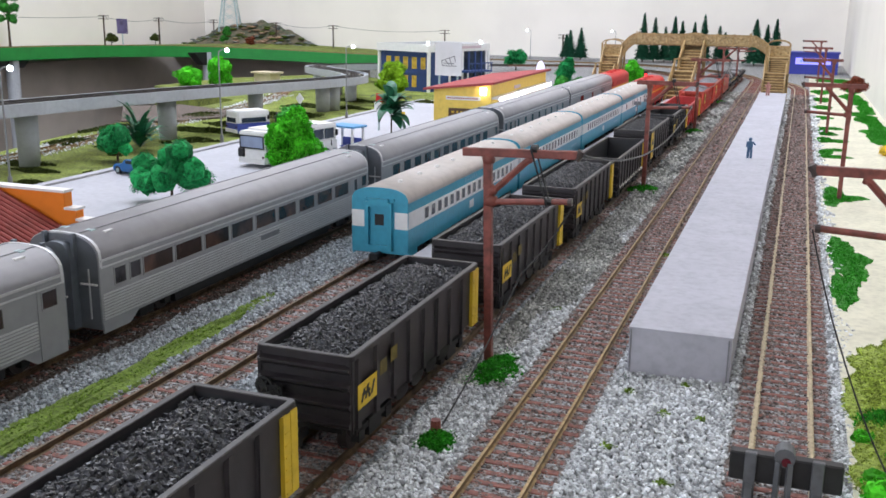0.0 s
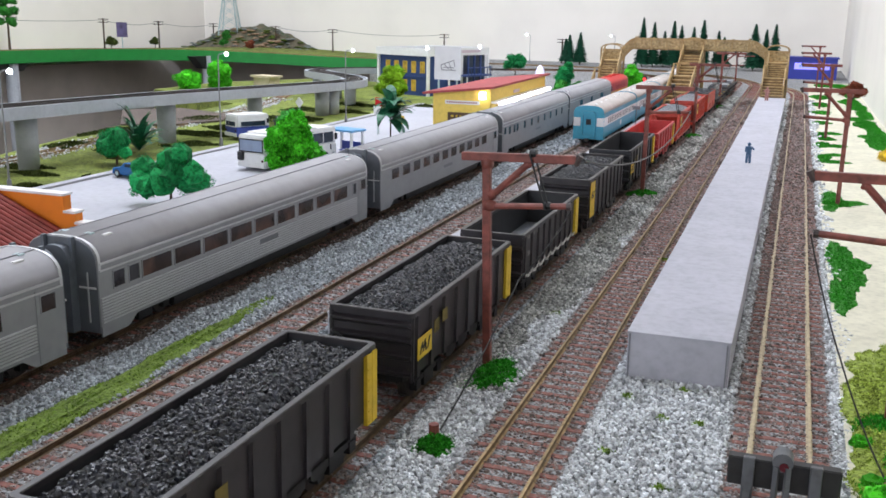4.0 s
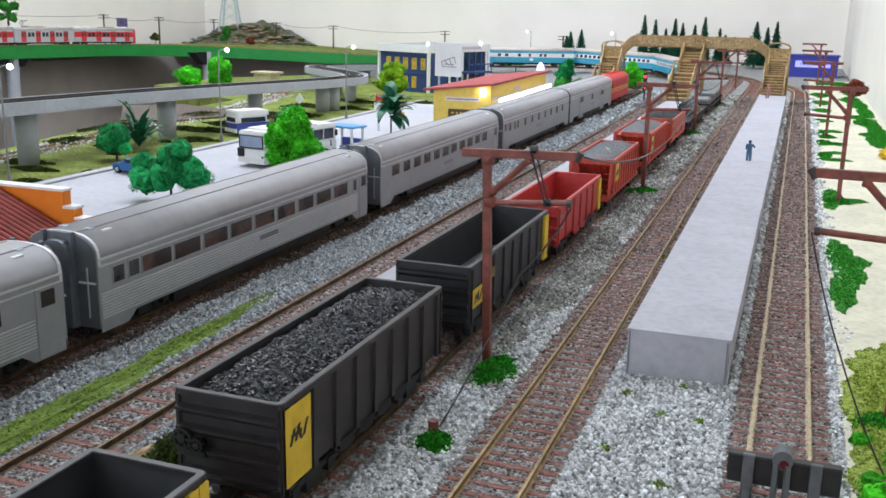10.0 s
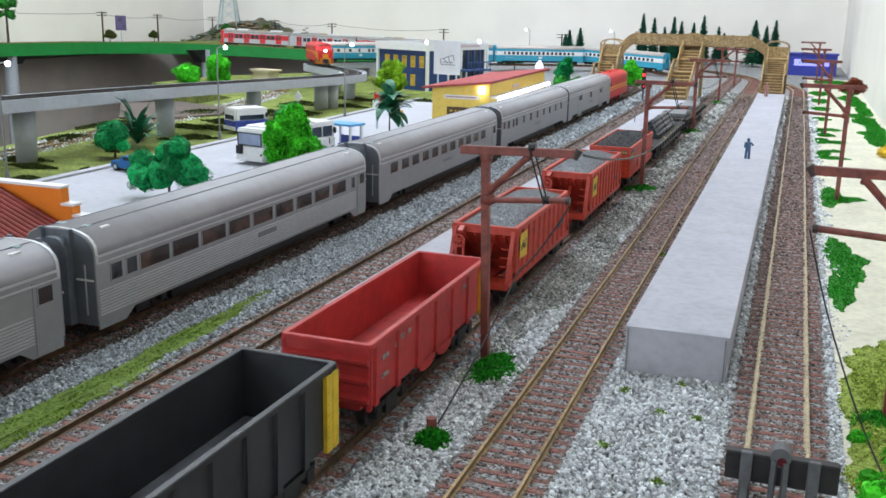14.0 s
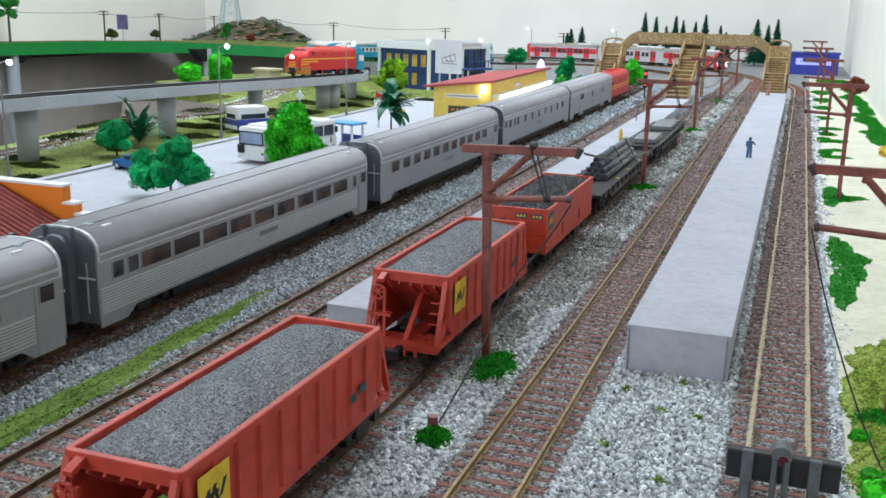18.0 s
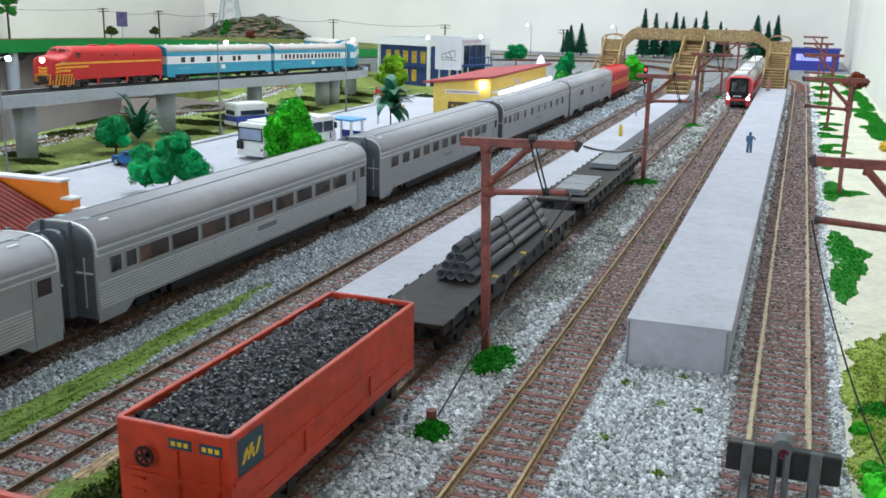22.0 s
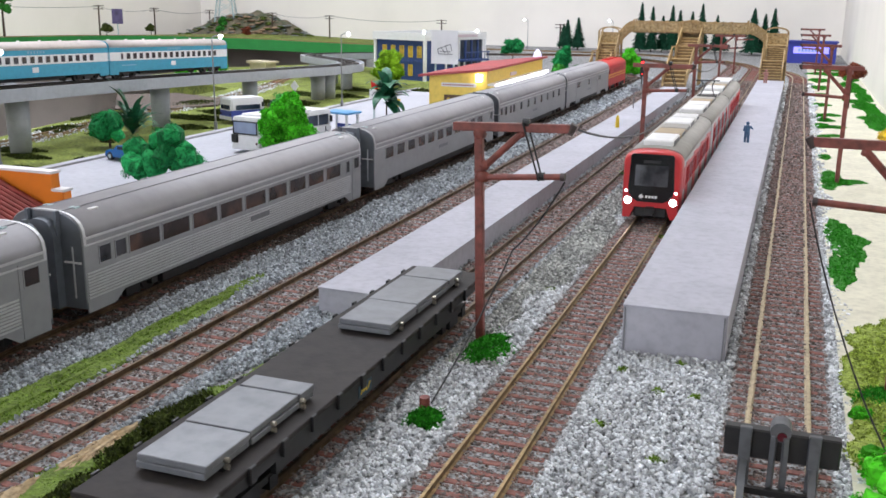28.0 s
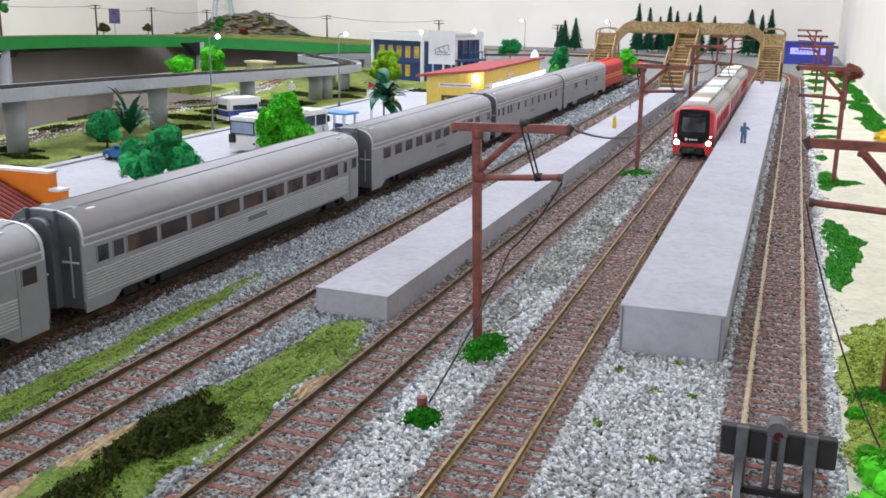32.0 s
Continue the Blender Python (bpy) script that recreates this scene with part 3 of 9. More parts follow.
# lobes of lawn along the ballast edge and along the wall
blob("lawn_patch", [(31, 560, 7, 40), (36, 524, 6.5, 34), (39, 548, 7, 14), (30, 480, 6, 30), (40, 742, 16, 9), (32, 760, 7, 26), (30, 715, 5, 12), (30, 860, 5, 14), (38, 960, 15, 10), (31, 990, 7, 22), (42, 1010, 9, 8),
                    (32, 1090, 8, 24), (44, 1085, 12, 12), (32, 1190, 7, 26), (42, 1205, 12, 14), (34, 1330, 12, 22), (36, 1480, 14, 30), (38, 1620, 14, 40), (40, 1780, 16, 50),
                    (96, 1040, 8, 50), (90, 1130, 12, 70), (82, 1190, 10, 20), (94, 1240, 10, 80), (88, 1330, 14, 60), (78, 1400, 14, 28), (94, 1480, 10, 80), (90, 1600, 14, 70), (84, 1700, 16, 60), (92, 1850, 12, 90), (60, 1960, 36, 50), (70, 2100, 34, 60), (99, 900, 6, 60), (84, 640, 12, 18)],
     "lawn", "bright green scatter grass on the sand verge", 1.2, fibre="leaf_tuft", dense=6, blade=0.75)
blob("dry_lawn", [(52, 372, 24, 34), (38, 340, 12, 50), (36, 300, 9, 50), (66, 330, 30, 50), (56, 280, 28, 44), (40, 300, 11, 30), (70, 200, 36, 60)], "dry", "yellow-green dry scatter grass by the verge", 1.2, height=1.2, fibre="dry_fibre", dense=6, blade=0.85)
blob("lawn_strip", [(-217, 225, 8, 62), (-219, 305, 6.5, 40), (-216, 120, 10, 60), (-221, 355, 4, 22)], "grass2", "moss green strip of turf between the tracks", 0.0, height=1.2, fibre="turf_fibre", dense=3, blade=0.8)
blob("lawn_island", [(-151, 292, 13, 40), (-154, 235, 16, 44), (-160, 190, 16, 40), (-158, 130, 16, 50)], "grass2", "olive turf between two tracks", 0.0, height=1.4, fibre="turf_fibre", dense=3, blade=0.9)
blob("earth_patch", [(-173, 200, 4, 16), (-138, 262, 3, 10), (-176, 170, 3, 10)], "earth", "bare tan earth at the edge of the turf", 0.4, height=1.2)


# ---- track ----
NEAR_Y = (95, 1450)
bm = B()
box(bm, -14.5, 14.5, -1.35, 1.35, -1.5, 0)
bmesh.ops.bevel(bm, geom=[e for e in bm.edges if all(v.co.z > -0.1 for v in e.verts)], offset=0.25, segments=1, affect="EDGES")
SLEEPER = mesh_of("sleeper", bm, "tie")


def track(name, line, s0, s1, label, pitch=8.0, z=0.0, tie="tie", rail="rail"):
    t = thing(name, label, "track", kind="structure")
    n = max(2, int((s1 - s0) / 12))
    pts = [line.at(s0 + (s1 - s0) * k / n) + Vector((0, 0, z)) for k in range(n + 1)]
    head = [(-0.45, 2.5), (0.45, 2.5), (0.45, 1.7), (0.2, 1.5), (0.2, 0.6), (1.0, 0.3), (-1.0, 0.3), (-0.2, 0.6), (-0.2, 1.5), (-0.45, 1.7)]
    for side in (-8.65, 8.65):
        bm = B()
        sweep(bm, pts, [(x + side, u) for x, u in head], True)
        part("rail", bm, rail, t)
    verts, faces = [], []
    k = 0
    s = s0 + pitch / 2
    rng = random.Random(name)
    while s < s1:
        p, q = line.at(s - 1), line.at(s + 1)
        d = (q - p).normalized()
        side = Vector((d.y, -d.x, 0)).normalized()
        c = line.at(s) + Vector((0, 0, z)) + d * rng.uniform(-0.3, 0.3)
        top = rng.uniform(0.15, 0.4)
        if NEAR_Y[0] < c.y < NEAR_Y[1] and abs(c.x) < 300:
            ob = new("sleeper", SLEEPER)
            ob.parent = t
            ob.matrix_basis = at_mm(c.x, c.y, c.z + top, math.degrees(math.atan2(-d.x, d.y)) + rng.uniform(-0.8, 0.8))
            s += pitch
            continue
        i = len(verts)
        for u in (-1.2, top):
            for a, b in ((-14.5, -1.35), (14.5, -1.35), (14.5, 1.35), (-14.5, 1.35)):
                verts.append(tuple((c + side * a + d * b + Vector((0, 0, u))) * U))
        faces += [(i + 4, i + 5, i + 6, i + 7), (i, i + 1, i + 5, i + 4), (i + 1, i + 2, i + 6, i + 5), (i + 2, i + 3, i + 7, i + 6), (i + 3, i, i + 4, i + 7)]
        s += pitch
    me = bpy.data.meshes.new("sleepers")
    me.from_pydata(verts, [], faces)
    me.materials.append(M[tie])
    ob = new("sleepers", me)
    ob.parent = t
    tagged(ob, "red-brown sleepers bedded in ballast", kind="stuff")
    return t


M["dark_rail"] = mat("dark_rail", (0.10, 0.09, 0.085), 0.4, 0.8, vary=0.1, scale=300)
track("track_a", LINE_A, 1930, LINE_A.s[-1], "single model track with brass-brown rails on red-brown sleepers", 6.8, rail="rail_pale")
track("track_b", LINE_B, 0, LINE_B.s[-1], "model track with brass-brown rails on red-brown sleepers", 6.8)
track("track_c", LINE_C, 0, LINE_C.s[-1], "model track with brown rails on red-brown sleepers", 9.0, rail="rail_dark")
track("track_d", BLUE, 0, 3400, "model track with brown rails on red-brown sleepers", 9.0, rail="rail_dark")
track("track_e", LINE_E, 1000, LINE_E.s[-1], "dark model track under the silver train", 6.8, rail="rail_dark")
track("track_f", LINE_F, 0, LINE_F.s[-1], "dark model track on pale ballast behind the viaduct", 8)
track("viaduct_track", BLUE, 3400, BLUE.s[-1], "dark track on the viaduct deck", 8, tie="dark_tie", rail="dark_rail")
track("shelf_track", EMU, 0, 5420, "track along the wall shelf", 9)


# ---- station platforms ----
def platform(name, x0, x1, y0, y1, h, skew, label, seams):
    t = thing(name, label, "platform", kind="structure")
    bm = B()
    v = box(bm, x0, x1, y0, y1, -1, h - 0.8)
    for q in v:
        q.co.y += (q.co.x - x0) * skew * (1 if q.co.y < y0 + 5 else 0)
    part("platform_wall", bm, "concrete", t)
    cuts = [y0] + seams + [y1]
    for a, b in zip(cuts, cuts[1:]):
        bm = B()
        v = box(bm, x0 - 0.35, x1 + 0.35, a - (0.35 if a == y0 else -0.12), b, h - 0.8, h)
        for q in v:
            q.co.y += (q.co.x - x0) * skew * (1 if q.co.y < y0 + 5 else 0)
        bevel(bm, 0.15)
        part("platform_top", bm, "concrete", t)
    return t


right = platform("platform_1", -50, -13.6, 335, 1500, 18.2, 0.018, "long grey card platform between two tracks", [760, 1150])
left = platform("platform_2", -172.6, -141.0, 334, 1400, 11, -0.041, "low grey card platform beside the freight track", [493, 900])
for x in (-49.3, -14.6):
    bm = B()
    bar(bm, (x, 334.6, 0), (x, 334.6, 17.3), 0.5, 0.5)
    part("corner_strip", bm, "concrete_dark", right)
# ---- ballast stones: loose angular stones over the beds, one mesh a stretch ----
def stones(name, region, count, size, material, label, seed, zfun, keep=None, parent=None, flat=0.8):
    """Chunky broken stones scattered over (x0, x1, y0, y1); keep(x, y) says where; size in mm."""
    r = np.random.RandomState(seed)
    x0, x1, y0, y1 = region
    xy = np.stack([r.uniform(x0, x1, count), r.uniform(y0, y1, count)], 1)
    if keep is not None:
        xy = xy[keep(xy[:, 0], xy[:, 1])]
    n = len(xy)
    # a wedge-like lump of seven corners
    base = np.array([(1, 0.1, -0.5), (0.2, 1, -0.5), (-0.9, 0.5, -0.5), (-0.5, -0.95, -0.5), (0.55, 0.15, 0.75), (-0.5, 0.45, 0.8), (-0.1, -0.6, 0.7)], float)
    tri = np.array([(4, 5, 6), (0, 1, 4), (1, 5, 4), (1, 2, 5), (2, 3, 5), (3, 6, 5), (3, 0, 6), (0, 4, 6)])
    v = base[None] * r.uniform(0.75, 1.2, (n, 7, 1)) + r.uniform(-0.22, 0.22, (n, 7, 3))
    a = r.uniform(0, 6.283, n)
    c, s = np.cos(a), np.sin(a)
    tilt = r.uniform(-0.6, 0.6, n)
    ct, st = np.cos(tilt), np.sin(tilt)
    y2, z2 = v[:, :, 1] * ct[:, None] - v[:, :, 2] * st[:, None], v[:, :, 1] * st[:, None] + v[:, :, 2] * ct[:, None]
    x2 = v[:, :, 0] * c[:, None] - y2 * s[:, None]
    y2 = v[:, :, 0] * s[:, None] + y2 * c[:, None]
    sz = size * r.uniform(0.6, 1.2, n)
    out = np.stack([x2, y2, z2 * flat], 2) * sz[:, None, None]
    out[:, :, 0] += xy[:, None, 0]
    out[:, :, 1] += xy[:, None, 1]
    out[:, :, 2] += (zfun(xy[:, 0], xy[:, 1]) + sz * r.uniform(0.0, 0.7, n))[:, None]
    faces = (tri[None] + 7 * np.arange(n)[:, None, None]).reshape(-1, 3)
    me = bpy.data.meshes.new(name)
    me.vertices.add(7 * n)
    me.vertices.foreach_set("co", (out.reshape(-1) * U).astype(np.float32))
    me.loops.add(len(faces) * 3)
    me.loops.foreach_set("vertex_index", faces.reshape(-1).astype(np.int32))
    me.polygons.add(len(faces))
    me.polygons.foreach_set("loop_start", (np.arange(len(faces)) * 3).astype(np.int32))
    me.update(calc_edges=True)
    me.shade_flat()
    me.materials.append(M[material])
    ob = new(name, me)
    if parent is not None:
        ob.parent = parent
    return tagged(ob, label, "ballast" if parent is None else "", kind="stuff")


TRACK_X = ((5.5, 0.0005), (-70, -0.0022), (-124, 0.0038), (-194, -0.0018), (-260, 0.0))


def between_rails(x, y, half):
    hit = np.zeros(len(x), bool)
    for x0, lean in TRACK_X:
        hit |= np.abs(x - (x0 + lean * (y - 500))) < half
    return hit


def covered(x, y):
    """Platforms, turf and verge carry no ballast."""
    p = (x > -50.5) & (x < -13) & (y > 335) | (x > -173.5) & (x < -140.5) & (y > 333)
    turf = (((x + 153) / 12) ** 2 + ((y - 285) / 44) ** 2 < 1) | (((x + 156) / 15) ** 2 + ((y - 235) / 42) ** 2 < 1) | (((x + 160) / 17) ** 2 + ((y - 190) / 42) ** 2 < 1) | (((x + 158) / 17) ** 2 + ((y - 130) / 52) ** 2 < 1)
    turf |= (((x + 217) / 7.2) ** 2 + ((y - 225) / 62) ** 2 < 1) | (((x + 219) / 6) ** 2 + ((y - 305) / 40) ** 2 < 1) | (((x + 216) / 9) ** 2 + ((y - 120) / 60) ** 2 < 1)
    return p | turf | (x > 28 + 2.5 * np.sin(y * 0.05) + 1.5 * np.sin(y * 0.17))


def bed_height(x, y):
    return np.where(between_rails(x, y, 16), -0.3, 0.25)


def open_bed(x, y):
    return ~covered(x, y) & ~between_rails(x, y, 15.5) & ~((x < -240 + 2 * np.sin(y * 0.09)) & (x > -281))


def soiled_shaded(x, y):
    """The strip beside the freight track, soiled and mossy, with the wagons' shadow put into its colour."""
    return (x < -92 + np.clip((y - 350) * 0.04, 0, 14) + 6 * np.sin(y * 0.03) + 3 * np.sin(y * 0.11)) & (x > -107) & (y > 300)


def in_track(x, y):
    return between_rails(x, y, 15.5) & ~covered(x, y) & (x > -238)


# bed below the silver coaches, whose shade is put into the stone colour
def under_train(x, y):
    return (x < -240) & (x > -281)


for k, (y0, y1, per, size) in enumerate(((110, 330, 1.05, 0.86), (330, 520, 0.72, 1.0), (520, 800, 0.36, 1.35), (800, 1150, 0.15, 1.9), (1150, 1700, 0.07, 2.6))):
    n = (y1 - y0) * per
    stones("ballast", (-107, 33, y0, y1), int(140 * n), size, "ballast", "loose pale grey ballast stones", 10 + k, bed_height, lambda x, y: open_bed(x, y) & ~soiled_shaded(x, y))
    stones("dirty_ballast", (-107, -74, y0, y1), int(33 * n), size, "ballast_soiled_shaded", "soiled grey ballast darkened for the freight train's shadow", 15 + k, bed_height, lambda x, y: open_bed(x, y) & soiled_shaded(x, y))
    stones("blue_ballast", (-292, -107, y0, y1), int(185 * n), size, "ballast_blue", "blue-grey ballast stones between the tracks", 20 + k, bed_height, open_bed)
    stones("track_ballast", (-292, 29, y0, y1), int(321 * (y1 - y0) * per * 0.8), size * 0.8, "ballast_mid", "small grey-brown ballast between the sleepers", 30 + k, bed_height, in_track)
    stones("dark_ballast", (-282, -239, y0, y1), int(43 * (y1 - y0) * per), size * 0.9, "dark_ballast", "dark brown ballast with the silver train's shade in its colour", 70 + k, bed_height, under_train)
stones("far_ballast", (-1000, -700, 700, 1500), 9000, 1.5, "ballast", "pale ballast along the rear line", 50, lambda x, y: x * 0 - 19.6,
       lambda x, y: np.abs(x - np.interp(y, [700, 769, 900, 1070, 1300, 1480], [-730, -733, -757, -768, -800, -850])) < 26)
# ---- rolling stock: every car stands with its middle at x = y = 0, rail top at z = 0, its length along y ----
def wheelset(parent, y, z=5.6, r=5.4, gauge=7.6, material="wheel"):
    for side in (-1, 1):
        bm = B()
        rod(bm, (side * gauge, y, z), (side * (gauge + 2.2), y, z), r * 0.93, n=18)
        rod(bm, (side * (gauge - 0.5), y, z), (side * gauge, y, z), r, n=18)
        part("wheel", bm, material, parent)
    bm = B()
    rod(bm, (-gauge, y, z), (gauge, y, z), 1.0, n=6)
    part("axle", bm, "black", parent)


def bogie(parent, y, base=20.0, r=5.2, wide=11.5, z=None):
    z = r if z is None else z
    bm = B()
    for side in (-1, 1):
        x = side * wide
        box(bm, x - 0.9, x + 0.9, y - base / 2 - 3, y + base / 2 + 3, z + 0.2, z + 2.2)
        box(bm, x - 1.1, x + 1.1, y - 4.5, y + 4.5, z - 2.8, z + 2.6)
        for d in (-1, 1):
            box(bm, x - 1.3, x + 1.3, y + d * base / 2 - 2, y + d * base / 2 + 2, z - 2, z + 1.6)
            rod(bm, (x - 0.6, y + d * 2.2, z - 2.4), (x - 0.6, y + d * 2.2, z + 2.2), 1.2, n=8)
    box(bm, -wide, wide, y - 2.2, y + 2.2, z + 0.4, z + 3.0)
    t = part("bogie", bm, "black", parent)
    for d in (-1, 1):
        wheelset(t, y + d * base / 2, z, r)
    return t


def coupler(parent, y, way, z=9.0):
    bm = B()
    box(bm, -1.0, 1.0, min(y, y + way * 7), max(y, y + way * 7), z - 1, z + 1)
    box(bm, -2.2, 2.2, min(y + way * 6, y + way * 9), max(y + way * 6, y + way * 9), z - 1.6, z + 1.6)
    part("coupler", bm, "black", parent)


def tub(bm, w, l, z0, z1, wall=1.1, floor=None):
    """An open box with thick walls."""
    floor = z0 + 2 if floor is None else floor
    h, k = l / 2, w / 2
    o0 = [bm.verts.new((x, y, z0)) for x, y in ((-k, -h), (k, -h), (k, h), (-k, h))]
    o1 = [bm.verts.new((x, y, z1)) for x, y in ((-k, -h), (k, -h), (k, h), (-k, h))]
    k, h = k - wall, h - wall
    i1 = [bm.verts.new((x, y, z1)) for x, y in ((-k, -h), (k, -h), (k, h), (-k, h))]
    i0 = [bm.verts.new((x, y, floor)) for x, y in ((-k, -h), (k, -h), (k, h), (-k, h))]
    for q in range(4):
        n = (q + 1) % 4
        bm.faces.new((o0[q], o0[n], o1[n], o1[q]))
        bm.faces.new((o1[q], o1[n], i1[n], i1[q]))
        bm.faces.new((i1[q], i1[n], i0[n], i0[q]))
    bm.faces.new(i0)
    bm.faces.new(o0[::-1])


def rim_frame(parent, w, l, z, material, out=0.9, deep=1.6, wide=2.0, name="top_rim"):
    """A flanged rim with rounded corners."""
    bm = B()

    def loop(k, h, r, zz):
        pts = []
        for sx, sy, a0 in ((1, 1, 0), (-1, 1, 90), (-1, -1, 180), (1, -1, 270)):
            for q in range(4):
                a = radians(a0 + 30 * q)
                pts.append(bm.verts.new((sx * (k - r) + r * math.cos(a), sy * (h - r) + r * math.sin(a), zz)))
        return pts
    k, h = w / 2 + out, l / 2 + out
    rings = [loop(k, h, 1.8, z - deep), loop(k, h, 1.8, z - 0.25), loop(k - 0.25, h - 0.25, 1.6, z), loop(k - wide + 0.2, h - wide + 0.2, 0.6, z), loop(k - wide, h - wide, 0.5, z - 0.25), loop(k - wide, h - wide, 0.5, z - deep)]
    rings.append(rings[0])
    for a, b in zip(rings, rings[1:]):
        for i in range(16):
            bm.faces.new((a[i], a[(i + 1) % 16], b[(i + 1) % 16], b[i]))
    part(name, bm, material, parent)


def heap(parent, w, l, z, rise, material, bed, seed, size=0.85, per=1.0, name="coal_load"):
    """A load: a lumpy mound with loose lumps on it."""
    rng = random.Random(seed)
    nx, ny = 10, 34
    ph = [rng.uniform(0, 6) for _ in range(4)]

    def height(u, v):
        e = (1 - abs(u) ** 2.2) * (1 - abs(v) ** 5)
        return z + rise * e * (0.86 + 0.08 * math.sin(7 * v + ph[0]) + 0.05 * math.sin(13 * v + 3 * u + ph[1])) + (0.35 if size > 0.5 else 0.06) * math.sin(21 * v + 11 * u + ph[2])
    bm = B()
    g = [[bm.verts.new((u * w / 2, v * l / 2, height(u, v))) for u in np.linspace(-1, 1, nx)] for v in np.linspace(-1, 1, ny)]
    for a, b in zip(g, g[1:]):
        for i in range(nx - 1):
            bm.faces.new((a[i], a[i + 1], b[i + 1], b[i]))
    ob = part(name, bm, bed, parent, smooth_faces=True)
    if per:
        def zf(x, y):
            return np.array([height(2 * p / w, 2 * q / l) for p, q in zip(x, y)]) - 0.15
        stones("load_rubble", (-w / 2 + 0.6, w / 2 - 0.6, -l / 2 + 0.6, l / 2 - 0.6), int(w * l * per), size, material, "small angular lumps of the heaped load", seed, zf, parent=ob, flat=0.85)
    return ob


def mark(parent, x, y, z, wide, high, bars, material="yel", name="number_panel", side=1, seed=1, ink="black"):
    """A painted panel on a car's side with bars for its lettering."""
    bm = B()
    box(bm, x, x + 0.12 * side, y, y + wide, z, z + high) if side > 0 else box(bm, x + 0.12 * side, x, y, y + wide, z, z + high)
    p = part(name, bm, material, parent)
    if bars:
        bm = B()
        rng = random.Random(seed)
        x0, x1 = sorted((x + 0.12 * side, x + 0.2 * side))
        h = min(high, wide * 0.6)
        zm = z + high * (0.5 if high < wide else 0.62)
        for k, (u, slant) in enumerate(((0.16, 0.12), (0.36, 0.12), (0.52, -0.10), (0.68, 0.12))):
            a = y + wide * u
            v = box(bm, x0, x1, a, a + wide * 0.10, zm - h * (0.30 - 0.05 * (k % 2)), zm + h * (0.22 + 0.06 * (k % 2)))
            for q in v:
                q.co.y += slant * wide * (1 if q.co.z > zm else -0.3)
        box(bm, x0, x1, y + wide * 0.2, y + wide * 0.62, zm - h * 0.06, zm + h * 0.07)
        part("emblem", bm, ink, p)
    return p


M["lime"] = mat("lime_dust", (0.50, 0.49, 0.47), 0.8, vary=0.25, scale=500)
M["stencil"] = mat("stencil_grey", (0.30, 0.29, 0.28), 0.7, vary=0.4, scale=1200)
# the same interior in a lighter colour, for light falling on the floor
M["gon_floor_lit"] = mat("gondola_floor_lit", (0.13, 0.14, 0.16), 0.55, vary=0.1, scale=150, stain=0.3, stain_scale=40)


